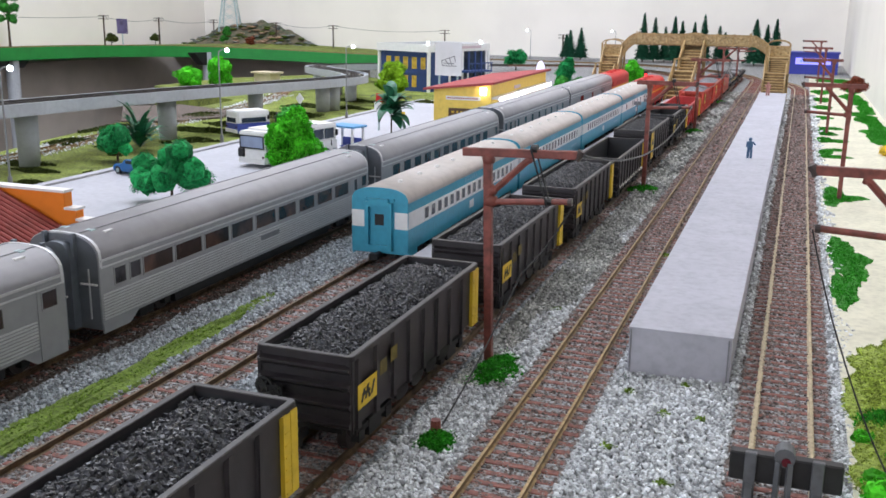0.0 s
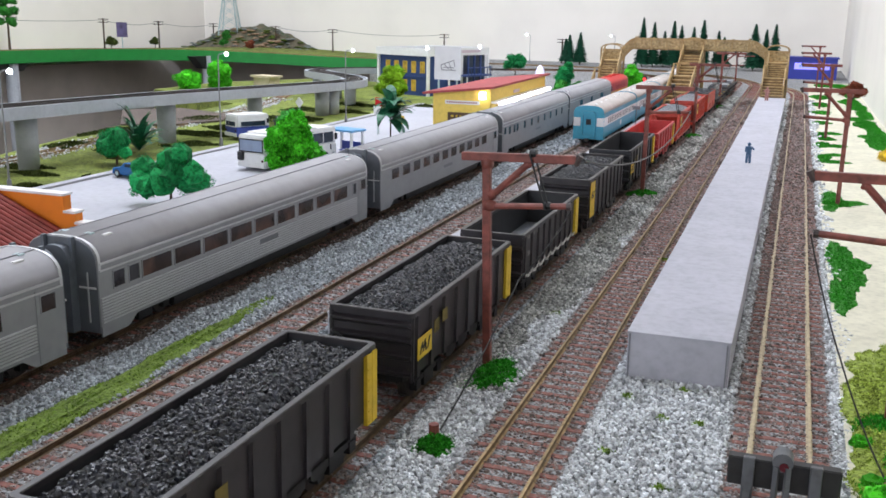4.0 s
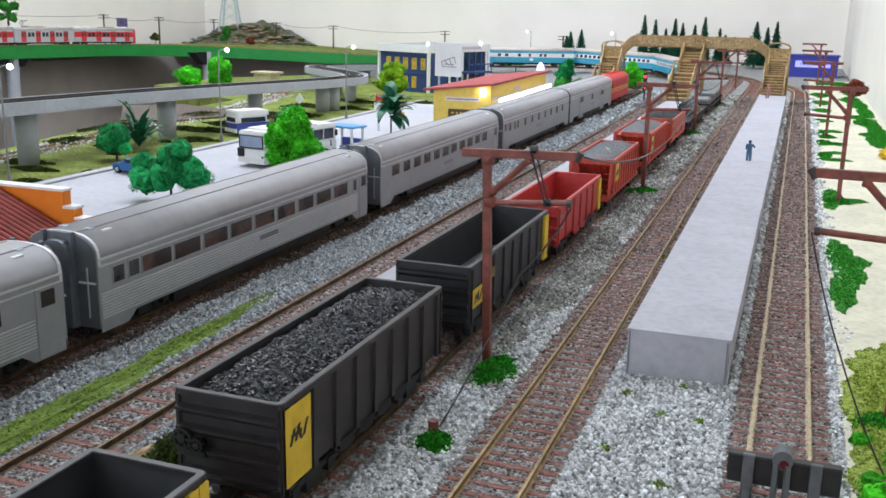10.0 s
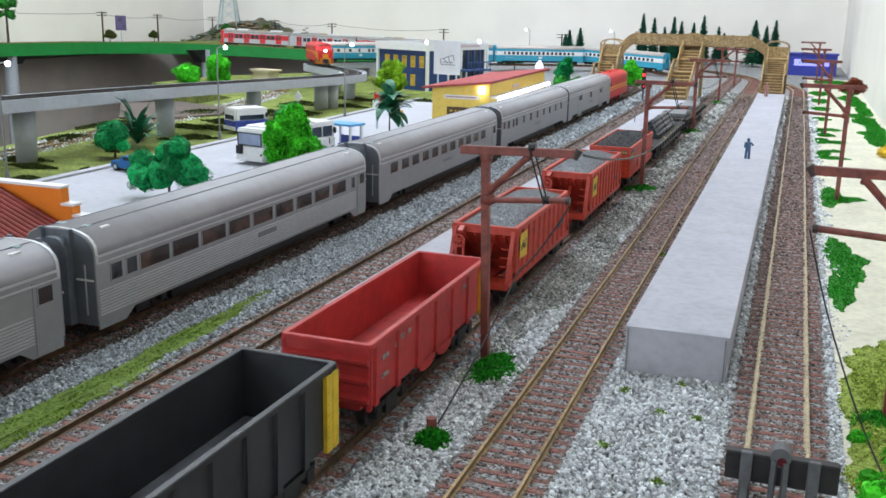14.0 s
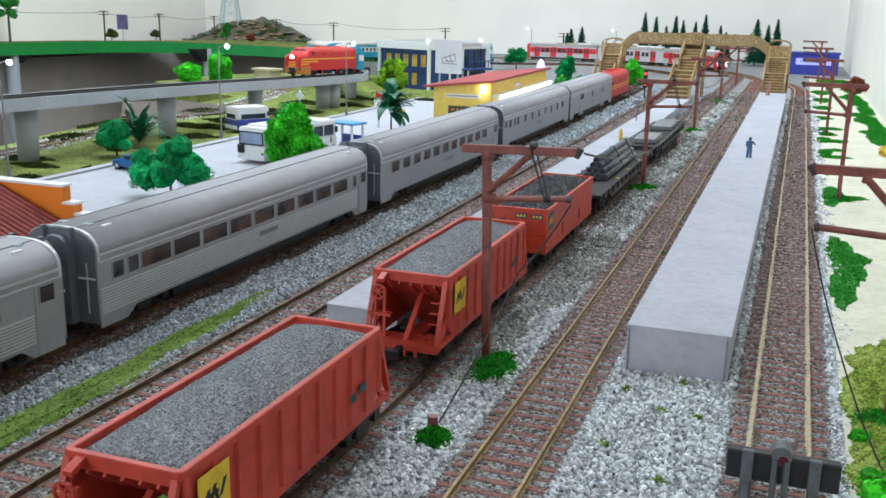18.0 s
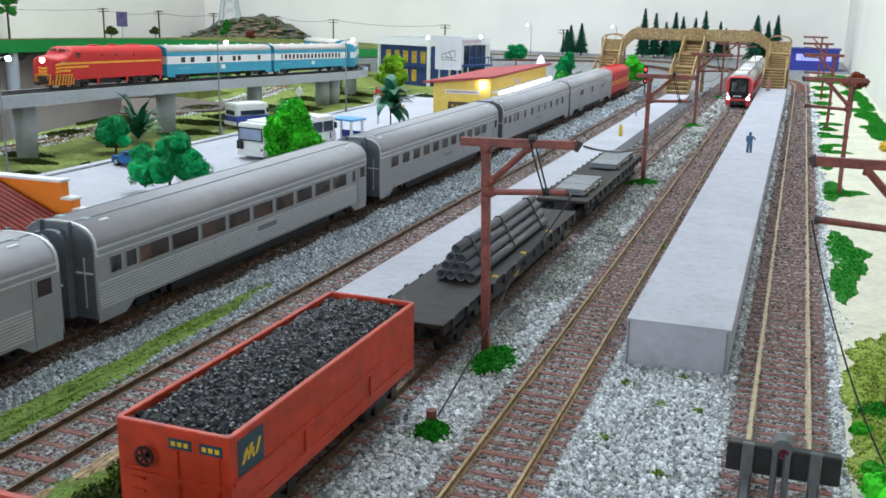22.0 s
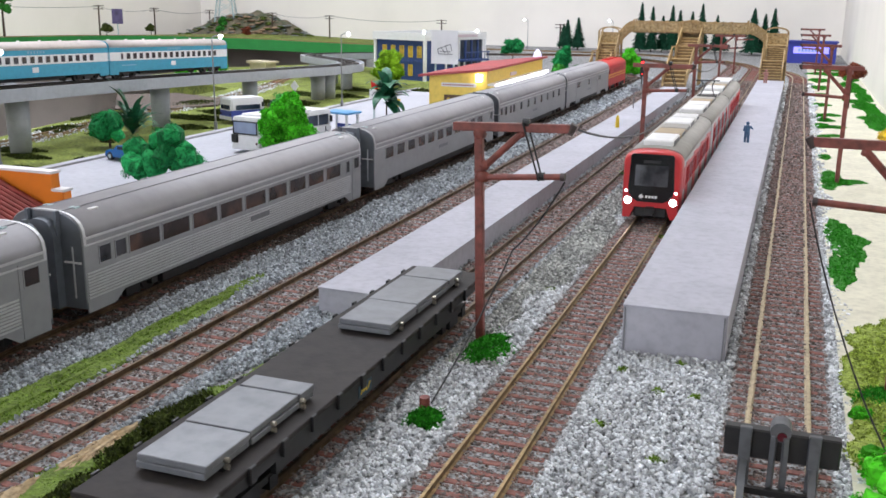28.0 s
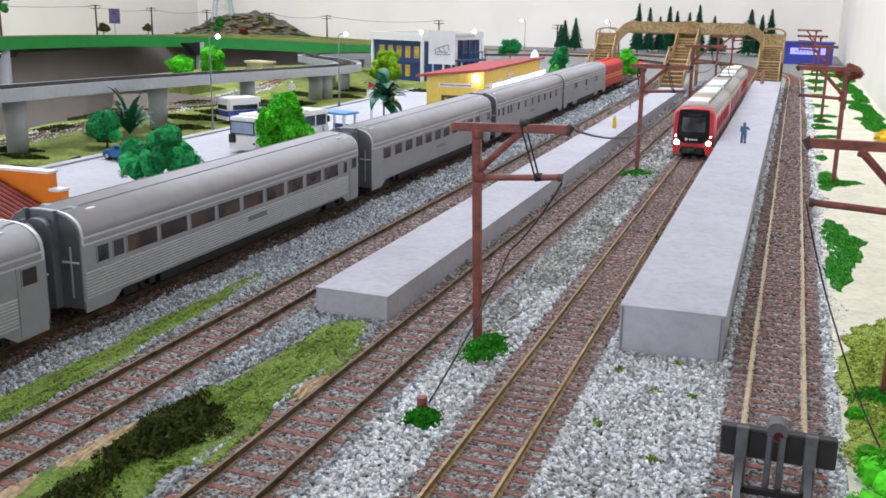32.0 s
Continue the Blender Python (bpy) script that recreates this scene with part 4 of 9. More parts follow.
def gondola(label, body, inside, top, load, seed, rear_yellow=True, front_yellow=False, logo=True, ribs=9, white_dirt=False, l=115.0, w=30.0, bottom=11.0):
    t = thing("gondola_wagon", label, "freight wagon", "wagons of the freight train")
    bm = B()
    tub(bm, w, l, bottom, top - 0.4, 0.9, bottom + 2.5)
    shell = part("body", bm, body, t)
    bm = B()
    k, h = w / 2 - 0.95, l / 2 - 0.95
    z0, z1 = bottom + 2.6, top - 1.2
    for a, b, c, d in ((-k, -k + 0.12, -h, h), (k - 0.12, k, -h, h), (-k + 0.12, k - 0.12, -h, -h + 0.12), (-k + 0.12, k - 0.12, h - 0.12, h)):
        bm = B()
        box(bm, a, b, c, d, z0, z1)
        part("lining_sheet", bm, inside, t)
    # floor painted lighter than the lining, as if lit from above
    bm = B()
    box(bm, -k + 0.12, k - 0.12, -h + 0.12, h - 0.12, z0 - 0.05, z0 + 0.12)
    part("floor_sheet", bm, inside if body == "red" else "gon_floor_lit", t)
    rim_frame(t, w, l, top, body, 0.9, 1.6, 2.0)
    # upright ribs on the sides, horizontal ribs on the ends
    for side in (-1, 1):
        for i in range(ribs):
            y = -l / 2 + 4 + (l - 8) * i / (ribs - 1)
            bm = B()
            x0, x1 = sorted((side * w / 2, side * (w / 2 + 1.0)))
            v = box(bm, x0, x1, y - 1.3, y + 1.3, bottom - 0.5, top - 1.6)
            for q in v:
                if q.co.z > bottom + 4 and abs(q.co.x) > w / 2 + 0.5:
                    q.co.y = y + (q.co.y - y) * 0.6
            part("side_rib", bm, body, t)
    for way in (-1, 1):
        for z in ((bottom + 1.5, bottom + 7.2, bottom + 12.9, bottom + 18.2) if top > 32 else (bottom + 2, bottom + 8, bottom + 14)):
            if z > top - 3:
                continue
            # a pressed ridge: flat on top, sloping back below
            bm = B()
            y0, y1 = way * (l / 2 - 0.1), way * (l / 2 + 2.0)
            v = [bm.verts.new((x, y, zz)) for x in (-w / 2 + 0.3, w / 2 + 0.3) for y, zz in ((y0, z - 1.5), (y1, z + 0.2), (y1, z + 0.9), (y0, z + 1.6))]
            for f in ((0, 1, 2, 3), (4, 7, 6, 5), (0, 4, 5, 1), (1, 5, 6, 2), (2, 6, 7, 3)):
                bm.faces.new([v[i] for i in f])
            part("end_rib", bm, body, t)
        for side in (-1, 1):
            bm = B()
            bar(bm, (side * (w / 2 - 0.2), way * (l / 2 - 0.2), bottom - 1.5), (side * (w / 2 - 0.2), way * (l / 2 - 0.2), top - 1), 1.8, 1.8)
            bevel(bm, 0.5, 2)
            part("corner_post", bm, body, t)
    # sill, hopper pockets and steps under the body
    bm = B()
    box(bm, -w / 2 + 4, w / 2 - 4, -l / 2 + 2, l / 2 - 2, bottom - 2.5, bottom)
    part("underframe", bm, "dark" if not body == "red" else body, t)
    # pocket sheets hanging between the ribs, one rounded tongue a bay
    for side in (-1, 1):
        for i in range(1, ribs - 2):
            ya, yb = -l / 2 + 4 + (l - 8) * i / (ribs - 1) + 1.2, -l / 2 + 4 + (l - 8) * (i + 1) / (ribs - 1) - 1.2
            if white_dirt or i in (2, 3, ribs - 4, ribs - 5):
                mid, half = (ya + yb) / 2, (yb - ya) / 2
                bm = B()
                x0, x1 = sorted((side * (w / 2 - 0.2), side * (w / 2 + 0.7)))
                arc = [(mid + half * math.cos(a), bottom - 3.8 * math.sin(a) ** 0.6) for a in np.linspace(0, math.pi, 9)]
                r = [[bm.verts.new((x, y, z)) for y, z in arc] for x in (x0, x1)]
                for q in range(8):
                    bm.faces.new((r[0][q], r[0][q + 1], r[1][q + 1], r[1][q]))
                bm.faces.new(r[0])
                bm.faces.new(r[1][::-1])
                part("pocket_sheet", bm, "dark" if not body == "red" else body, t)
    if rear_yellow:
        for dy in (-6.6, -3.0):
            bm = B()
            box(bm, w / 2 + 0.05, w / 2 + 1.25, l / 2 + dy - 0.4, l / 2 + dy + 2.9, bottom - 1, top - 1.8)
            part("yellow_panel", bm, "yel", t)
        if body != "red":
            for z in np.arange(bottom, top - 4, 3.2):
                bm = B()
                box(bm, w / 2 + 1.25, w / 2 + 1.5, l / 2 - 6.4, l / 2 - 4.2, z, z + 0.5)
                part("ladder_rung", bm, "yel", t)
    if front_yellow:
        mark(t, w / 2 + 1.05, -l / 2 + 1, bottom + 0.5, 13, top - bottom - 2.6, True, seed=seed)
    elif logo:
        mark(t, w / 2 + 1.05, -l / 2 + 2.5, bottom + 5.5, 13, 7.5, True, seed=seed)
        mark(t, w / 2 + 1.05, -l / 2 + 18, bottom + 10.5, 5, 4.5, False, "yel_dim", "small_panel")
        mark(t, w / 2 + 1.05, -l / 2 + 26, bottom + 12, 5, 4.5, False, "yel_dim", "small_panel")
    if white_dirt:
        for i in range(ribs - 1):
            y = -l / 2 + 4 + (l - 8) * i / (ribs - 1)
            d = (l - 8) / (ribs - 1)
            bm = B()
            n = 7
            rows = []
            for k in range(n + 1):
                u = k / n
                zz = bottom + 1.7 - 2.2 * math.sin(math.pi * u) ** 0.7
                rows.append([bm.verts.new((x, y + d * u, zz + q)) for x in (w / 2 + 0.72, w / 2 + 1.12) for q in (-0.55, 0.85)])
            for a, b in zip(rows, rows[1:]):
                for p, q in ((0, 1), (1, 3), (3, 2), (2, 0)):
                    bm.faces.new((a[p], a[q], b[q], b[p]))
            part("lime_streak", bm, "lime", t)
        for dy, dz in ((8, 17), (17, 17), (25, 17), (9, 9)):
            mark(t, w / 2 + 0.15, -l / 2 + dy, bottom + dz, 4, 2.0, False, "stencil", "stencil")
    if body == "red":
        for dy, dz, ww in ((9, 12, 5), (19, 13, 3), (23, 14, 4), (30, 14, 2), (9, 6, 5), (84, 14, 4)):
            mark(t, w / 2 + 0.15, -l / 2 + dy, bottom + dz, ww, 1.5, False, "stencil", "stencil")
    # brake gear on the near end
    for x, z, r, dark in ((-w / 2 + 3.2, bottom + 11.5, 2.5, True), (-w / 2 + 7.2, bottom + 10.2, 1.7, False)):
        bm = B()
        for k in range(14):
            a, b = math.tau * k / 14, math.tau * (k + 1) / 14
            bar(bm, (x + r * math.cos(a), -l / 2 - 3.4, z + r * math.sin(a)), (x + r * math.cos(b), -l / 2 - 3.4, z + r * math.sin(b)), 0.7, 0.7)
        for k in range(3):
            a = math.pi * k / 3
            bar(bm, (x - r * math.cos(a), -l / 2 - 3.4, z - r * math.sin(a)), (x + r * math.cos(a), -l / 2 - 3.4, z + r * math.sin(a)), 0.5, 0.5)
        rod(bm, (x, -l / 2, z), (x, -l / 2 - 3.8, z), 0.9, n=8)
        part("brake_wheel", bm, "black" if body != "red" else body, t)
    bm = B()
    box(bm, -w / 2 + 1.5, -w / 2 + 9, -l / 2 - 2.6, -l / 2, bottom + 6.6, bottom + 8.4)
    part("brake_step", bm, "black" if body != "red" else body, t)
    if load == "coal":
        heap(t, w - 2.2, l - 2.2, top - 3.2, 3.6, "coal", "coalbed", seed)
    for y in (-l / 2 + 21, l / 2 - 21):
        bogie(t, y)
    for way in (-1, 1):
        coupler(t, way * l / 2, way)
    return t


def hopper(label, seed, l=120.0, w=30.5, top=32.8):
    t = thing("ballast_hopper", label, "freight wagon", "wagons of the freight train")
    z0, h, k = 11.0, l / 2, w / 2
    e = h - 9.5
    # flat side sheets with upright ribs
    for side in (-1, 1):
        bm = B()
        x0, x1 = sorted((side * (k - 0.9), side * k))
        r = [[bm.verts.new((x, y, z)) for y, z in ((-e, top), (e, top), (e, z0 + 5), (e - 4, z0), (-e + 4, z0), (-e, z0 + 5))] for x in (x0, x1)]
        for q in range(6):
            bm.faces.new((r[0][q], r[0][(q + 1) % 6], r[1][(q + 1) % 6], r[1][q]))
        bm.faces.new(r[0][::-1])
        bm.faces.new(r[1])
        part("side_sheet", bm, "hopper", t)
        for i in range(11):
            y = -e + 1.2 + (2 * e - 2.4) * i / 10
            bm = B()
            x0, x1 = sorted((side * k, side * (k + 0.9)))
            v = box(bm, x0, x1, y - 1.0, y + 1.0, z0 + (4 if i in (0, 10) else 0.5), top - 1.2)
            for q in v:
                if abs(q.co.x) > k + 0.5:
                    q.co.y = y + (q.co.y - y) * 0.6
            part("side_rib", bm, "hopper", t)
        bm = B()
        x0, x1 = sorted((side * (k - 1.6), side * (k - 0.2)))
        box(bm, x0, x1, -h + 1, h - 1, z0 - 2.4, z0 - 0.2)
        part("side_sill", bm, "hopper", t)
    rim_frame(t, w - 0.6, 2 * e, top + 0.6, "hopper", 0.9, 2.0, 1.9)
    for way in (-1, 1):
        # slope sheet with its lip and gussets
        bm = B()
        v = [bm.verts.new((x, way * y, z)) for x in (-k + 0.9, k - 0.9) for y, z in ((e, top), (e, top - 3.2), (e - 26, z0 + 1), (e - 27, z0 + 2))]
        for f in ((0, 1, 2, 3), (4, 7, 6, 5), (0, 4, 5, 1), (1, 5, 6, 2), (2, 6, 7, 3), (3, 7, 4, 0)):
            bm.faces.new([v[i] for i in f])
        part("slope_sheet", bm, "hopper", t)
        bm = B()
        v = [bm.verts.new((x, way * y, z)) for x in (-k + 1, k - 1) for y, z in ((e + 0.6, top - 1.0), (e + 0.6, top - 3.0), (e - 7, top - 8.5), (e - 7, top - 7.5))]
        for f in ((0, 1, 2, 3), (4, 7, 6, 5), (0, 4, 5, 1), (1, 5, 6, 2), (2, 6, 7, 3), (3, 7, 4, 0)):
            bm.faces.new([v[i] for i in f])
        part("apron", bm, "hopper", t)
        for x in (-9, -4.5, 0, 4.5, 9):
            bm = B()
            bar(bm, (x, way * (e + 0.3), top - 3.6), (x, way * (e - 6.6), top - 9.0), 0.7, 1.2)
            part("gusset", bm, "hopper", t)
        # corner struts, the middle strut and the end platform
        for side in (-1, 1):
            bm = B()
            bar(bm, (side * (k - 1.0), way * (h - 0.8), z0 - 0.6), (side * (k - 1.0), way * (e + 0.4), top - 1.2), 1.7, 1.5)
            part("corner_strut", bm, "hopper", t)
            bm = B()
            bar(bm, (side * (k - 1.2), way * (h - 5), z0 - 0.6), (side * (k - 1.2), way * (e - 3), z0 + 6.5), 1.3, 1.3)
            part("knee_brace", bm, "hopper", t)
        bm = B()
        bar(bm, (1.0, way * (h - 2), z0 - 0.6), (1.0, way * (e - 9), top - 9.6), 1.7, 1.7)
        part("middle_strut", bm, "hopper", t)
        bm = B()
        box(bm, -k + 0.6, k - 0.6, *sorted((way * h, way * (h - 2.2))), z0 - 3.4, z0 - 0.2)
        part("end_sill", bm, "hopper", t)
        bm = B()
        box(bm, -k + 1.6, k - 1.6, *sorted((way * (h - 2.2), way * (h - 11))), z0 - 1.6, z0 - 0.8)
        part("end_platform", bm, "hopper", t)
        for z in (z0 + 3.0, z0 + 6.6, z0 + 10.2, z0 + 13.8):
            bm = B()
            y = way * (h - 1.0 - (h - e - 1.4) * (z - z0) / (top - z0))
            bar(bm, (k - 1.0, y, z), (k - 5.4, y, z), 0.5, 0.5)
            part("ladder_rung", bm, "hopper", t)
        bm = B()
        for q in (-6, -2, 2, 6):
            box(bm, q - 0.5, q + 0.5, *sorted((way * h, way * (h + 0.8))), z0 - 5.4, z0 - 2)
        part("sill_tab", bm, "hopper", t)
    # brake stand at the near end
    bm = B()
    for x in (-k + 3.0, -k + 6.6):
        bar(bm, (x, -h + 3.6, z0 - 0.6), (x, -h + 4.6, top - 5), 1.0, 1.0)
    part("brake_stand", bm, "hopper", t)
    bm = B()
    box(bm, -k + 0.6, -k + 9.4, -h + 2.4, -h + 5.2, z0 + 7.6, z0 + 8.8)
    part("brake_step", bm, "hopper", t)
    bm = B()
    for q in range(14):
        a, b = math.tau * q / 14, math.tau * (q + 1) / 14
        bar(bm, (-k + 4.8 + 2.6 * math.cos(a), -h + 2.8, top - 6 + 2.6 * math.sin(a)), (-k + 4.8 + 2.6 * math.cos(b), -h + 2.8, top - 6 + 2.6 * math.sin(b)), 0.7, 0.7)
    for q in range(3):
        a = math.pi * q / 3
        bar(bm, (-k + 4.8 - 2.6 * math.cos(a), -h + 2.8, top - 6 - 2.6 * math.sin(a)), (-k + 4.8 + 2.6 * math.cos(a), -h + 2.8, top - 6 + 2.6 * math.sin(a)), 0.5, 0.5)
    rod(bm, (-k + 4.8, -h + 2.4, top - 6), (-k + 4.8, -h + 4.4, top - 6), 0.8, n=8)
    part("brake_wheel", bm, "hopper", t)
    bm = B()
    bar(bm, (-k + 4.8, -h + 4.2, top - 2.2), (-k + 4.8, -e - 0.5, top - 0.6), 2.4, 1.4)
    part("brake_bracket", bm, "hopper", t)
    bm = B()
    box(bm, -3, 3, -h + 2, h - 2, z0 - 4, z0 - 1.6)
    part("centre_sill", bm, "hopper", t)
    for y in (-12, 12):
        bm = B()
        v = box(bm, -k + 2, k - 2, y - 12, y + 12, 5.5, z0 + 1)
        for q in v:
            if q.co.z < 8:
                q.co.x *= 0.6
                q.co.y = y + (q.co.y - y) * 0.6
        part("discharge_chute", bm, "hopper", t)
    mark(t, k + 0.92, -e + 4, z0 + 8, 12, 11.5, True, seed=seed)
    mark(t, k + 0.92, e - 22, z0 + 7, 3.6, 2.6, False, "panel_teal", "stencil")
    mark(t, k + 0.92, e - 16, z0 + 8, 4.2, 2.6, False, "panel_teal", "stencil")
    heap(t, w - 2.6, 2 * e - 2.4, top - 1.4, 5.2, "grit", "grit", seed, 0.34, 3.4, name="ballast_load")
    for y in (-h + 17, h - 17):
        bogie(t, y)
    for way in (-1, 1):
        coupler(t, way * h, way, 8.5)
    return t


def ore_wagon(seed, l=107.0, w=29.5, top=31.6):
    t = thing("coal_wagon", "smooth orange-red open wagon heaped with coal", "freight wagon", "wagons of the freight train")
    bm = B()
    tub(bm, w, l, 9.5, top, 1.0, 15)
    part("body", bm, "orange_red", t)
    rim_frame(t, w, l, top + 0.4, "orange_red", 0.5, 1.3, 1.6)
    for side in (-1, 1):
        bm = B()
        x0, x1 = sorted((side * w / 2, side * (w / 2 + 0.5)))
        box(bm, x0, x1, -l / 2 + 1, l / 2 - 1, 19.5, 20.6)
        box(bm, x0, x1, -l / 2 + 1, l / 2 - 1, 12, 13.4)
        part("side_band", bm, "orange_red", t)
        for y in (-20, 20):
            bm = B()
            box(bm, x0, x1 + 0.2 * (side > 0), y - 0.8, y + 0.8, 13.4, 19.5)
            part("side_rib", bm, "orange_red", t)
    bm = B()
    box(bm, -w / 2 + 4, w / 2 - 4, -l / 2 + 2, l / 2 - 2, 9, 12)
    part("underframe", bm, "dark", t)
    bm = B()
    for k in range(12):
        a, b = math.tau * k / 12, math.tau * (k + 1) / 12
        bar(bm, (-7 + 2.3 * math.cos(a), -l / 2 - 1.4, 24 + 2.3 * math.sin(a)), (-7 + 2.3 * math.cos(b), -l / 2 - 1.4, 24 + 2.3 * math.sin(b)), 0.5, 0.5)
    for k in range(3):
        a = math.pi * k / 3
        bar(bm, (-7 - 2.2 * math.cos(a), -l / 2 - 1.4, 24 - 2.2 * math.sin(a)), (-7 + 2.2 * math.cos(a), -l / 2 - 1.4, 24 + 2.2 * math.sin(a)), 0.4, 0.4)
    rod(bm, (-7, -l / 2, 24), (-7, -l / 2 - 1.7, 24), 0.6, n=8)
    part("brake_wheel", bm, "black", t)
    for x in (0.6, 11.5):
        bm = B()
        box(bm, x, x + 0.9, -l / 2 - 0.7, -l / 2, 12, 26.5)
        part("end_rib", bm, "orange_red", t)
    for z in (10.2, 18.5):
        bm = B()
        box(bm, -w / 2 + 1, w / 2 - 1, -l / 2 - 0.8, -l / 2, z, z + 1.2)
        part("end_sill", bm, "orange_red", t)
    for k in range(4):
        bm = B()
        bar(bm, (-10.8, -l / 2 - 1.0, 12 + 3 * k), (-7.6, -l / 2 - 1.0, 12 + 3 * k), 0.5, 0.5)
        part("ladder_rung", bm, "orange_red", t)
    for x, ww in ((-1, 6), (7.2, 6)):
        bm = B()
        box(bm, x, x + ww, -l / 2 - 0.2, -l / 2, 26.8, 29.3)
        p = part("name_panel", bm, "panel_teal", t)
        bm = B()
        for q in range(3):
            box(bm, x + 0.7 + q * 1.7, x + 1.8 + q * 1.7, -l / 2 - 0.3, -l / 2 - 0.2, 27.5, 28.6)
        part("lettering", bm, "yel", p)
    mark(t, w / 2 + 0.02, -l / 2 + 3, 20.8, 11, 9, True, "panel_teal", seed=seed, ink="yel")
    heap(t, w - 2.4, l - 2.4, top - 1.6, 3.6, "coal", "coalbed", seed)
    for y in (-l / 2 + 21, l / 2 - 21):
        bogie(t, y, r=5.0)
    for way in (-1, 1):
        coupler(t, way * l / 2, way, 8)
    return t


def flat_car(label, l=216.0, w=31.0, top=15.5):
    t = thing("flat_wagon", label, "flat wagon", "wagons of the freight train")
    bm = B()
    box(bm, -w / 2, w / 2, -l / 2, l / 2, top - 1.6, top)
    bevel(bm, 0.25)
    part("deck", bm, "deckblack", t)
    for side in (-1, 1):
        bm = B()
        x0, x1 = sorted((side * (w / 2 - 0.2), side * (w / 2 - 1.8)))
        v = box(bm, x0, x1, -l / 2 + 1, l / 2 - 1, top - 4.2, top - 1.6)
        v2 = box(bm, x0, x1, -l / 2 + 36, l / 2 - 36, top - 7.5, top - 4.2)
        part("side_sill", bm, "black", t)
        for i in range(13):
            y = -l / 2 + 9 + (l - 18) * i / 12
            bm = B()
            x0, x1 = sorted((side * (w / 2 - 0.1), side * (w / 2 + 0.9)))
            box(bm, x0, x1, y - 1.4, y + 1.4, top - 4.0, top + 0.35)
            bevel(bm, 0.2)
            part("stake_pocket", bm, "black", t)
    bm = B()
    box(bm, -5, 5, -l / 2 + 2, l / 2 - 2, 8.6, top - 1.6)
    part("centre_sill", bm, "black", t)
    mark(t, w / 2 + 0.02, -18, top - 6.4, 9, 3.6, True, "panel_teal", seed=4, ink="yel")
    for y in (-l / 2 + 28, l / 2 - 28):
        bogie(t, y, 22, r=4.6)
    for way in (-1, 1):
        coupler(t, way * l / 2, way, 8)
    return t


def pipe_load(t, top=15.5, y0=-69.0, y1=54.0, r=2.15):
    bundle = part("pipe_cradle", (lambda b: (box(b, -9.4, 10.6, y0 + 8, y0 + 10, top, top + 0.35), box(b, -9.4, 10.6, y1 - 12, y1 - 10, top, top + 0.35), b)[2])(B()), "black", t)
    for row in range(4):
        for i in range(4 - row):
            x = 0.7 + (i - (3 - row) / 2) * 2 * r
            z = top + 0.35 + r + row * r * 1.74
            bm = B()
            a = [[bm.verts.new((x + q * math.cos(math.tau * k / 16), y, z + q * math.sin(math.tau * k / 16))) for k in range(16)] for q, y in ((r, y0), (r, y1), (r - 0.55, y1), (r - 0.55, y0))]
            for p, q in ((0, 1), (1, 2), (2, 3), (3, 0)):
                for k in range(16):
                    bm.faces.new((a[p][k], a[p][(k + 1) % 16], a[q][(k + 1) % 16], a[q][k]))
            part("pipe", bm, "pipe", t, smooth_faces=True)
    for y in (y0 + 14, (y0 + y1) / 2 - 2, y1 - 14):
        bm = B()
        zb, zt = top + 0.35 + r, top + 0.35 + r + 3 * 1.74 * r
        ring = [(0.7 + 3 * r + 1.10 * r, zb - r * 0.9), (0.7 + 3 * r + 1.0 * r, zb + r * 0.35), (0.7 + 1.0 * r, zt + r * 0.42), (0.7 + 0.5 * r, zt + r + 0.1), (0.7 - 0.5 * r, zt + r + 0.1),
                (0.7 - 1.0 * r, zt + r * 0.42), (0.7 - 3 * r - 1.0 * r, zb + r * 0.35), (0.7 - 3 * r - 1.10 * r, zb - r * 0.9)]
        for (xa, za), (xb, zc) in zip(ring, ring[1:]):
            bar(bm, (xa, y, za), (xb, y, zc), 1.5, 0.4)
        part("strap", bm, "black", t)
        bm = B()
        box(bm, 12.4, 14.6, y - 1.6, y + 0.4, top, top + 0.5)
        part("strap_tag", bm, "yel", t)


def plate_load(t, y0, y1, splits, wide=18.5, top=15.5, x=1.2):
    """Two layers of steel slabs, laid end to end on thin bearers."""
    cuts = [y0] + splits + [y1]
    for q, (a, b) in enumerate(zip(cuts, cuts[1:])):
        for layer in range(2):
            bm = B()
            d = 0.4 * ((q + layer) % 2)
            box(bm, x - wide / 2 + d, x + wide / 2 + d, a + 0.35, b - 0.35, top + 0.8 + layer * 1.9, top + 2.5 + layer * 1.9)
            bevel(bm, 0.2)
            part("steel_slab", bm, "plate", t)
    for y in (y0 + 8, (y0 + y1) / 2 + 3, y1 - 8):
        bm = B()
        box(bm, x - wide / 2 - 0.5, x + wide / 2 + 0.5, y - 1.2, y + 1.2, top, top + 0.8)
        part("bearer", bm, "black", t)
        for z in (0.9, 2.6):
            bm = B()
            rod(bm, (x + wide / 2 + 0.3, y, top + z), (x + wide / 2 + 1.5, y, top + z), 0.7, n=8)
            part("clamp", bm, "brass", t)


# the freight train, front to back, with each car's middle measured back from a mark on the train
M["yel_dim"] = mat("faded_yellow", (0.16, 0.12, 0.02), 0.6, vary=0.2, scale=300)
FREIGHT = []


def add_freight(ob, front, length):
    FREIGHT.append((ob, front + length / 2, length))


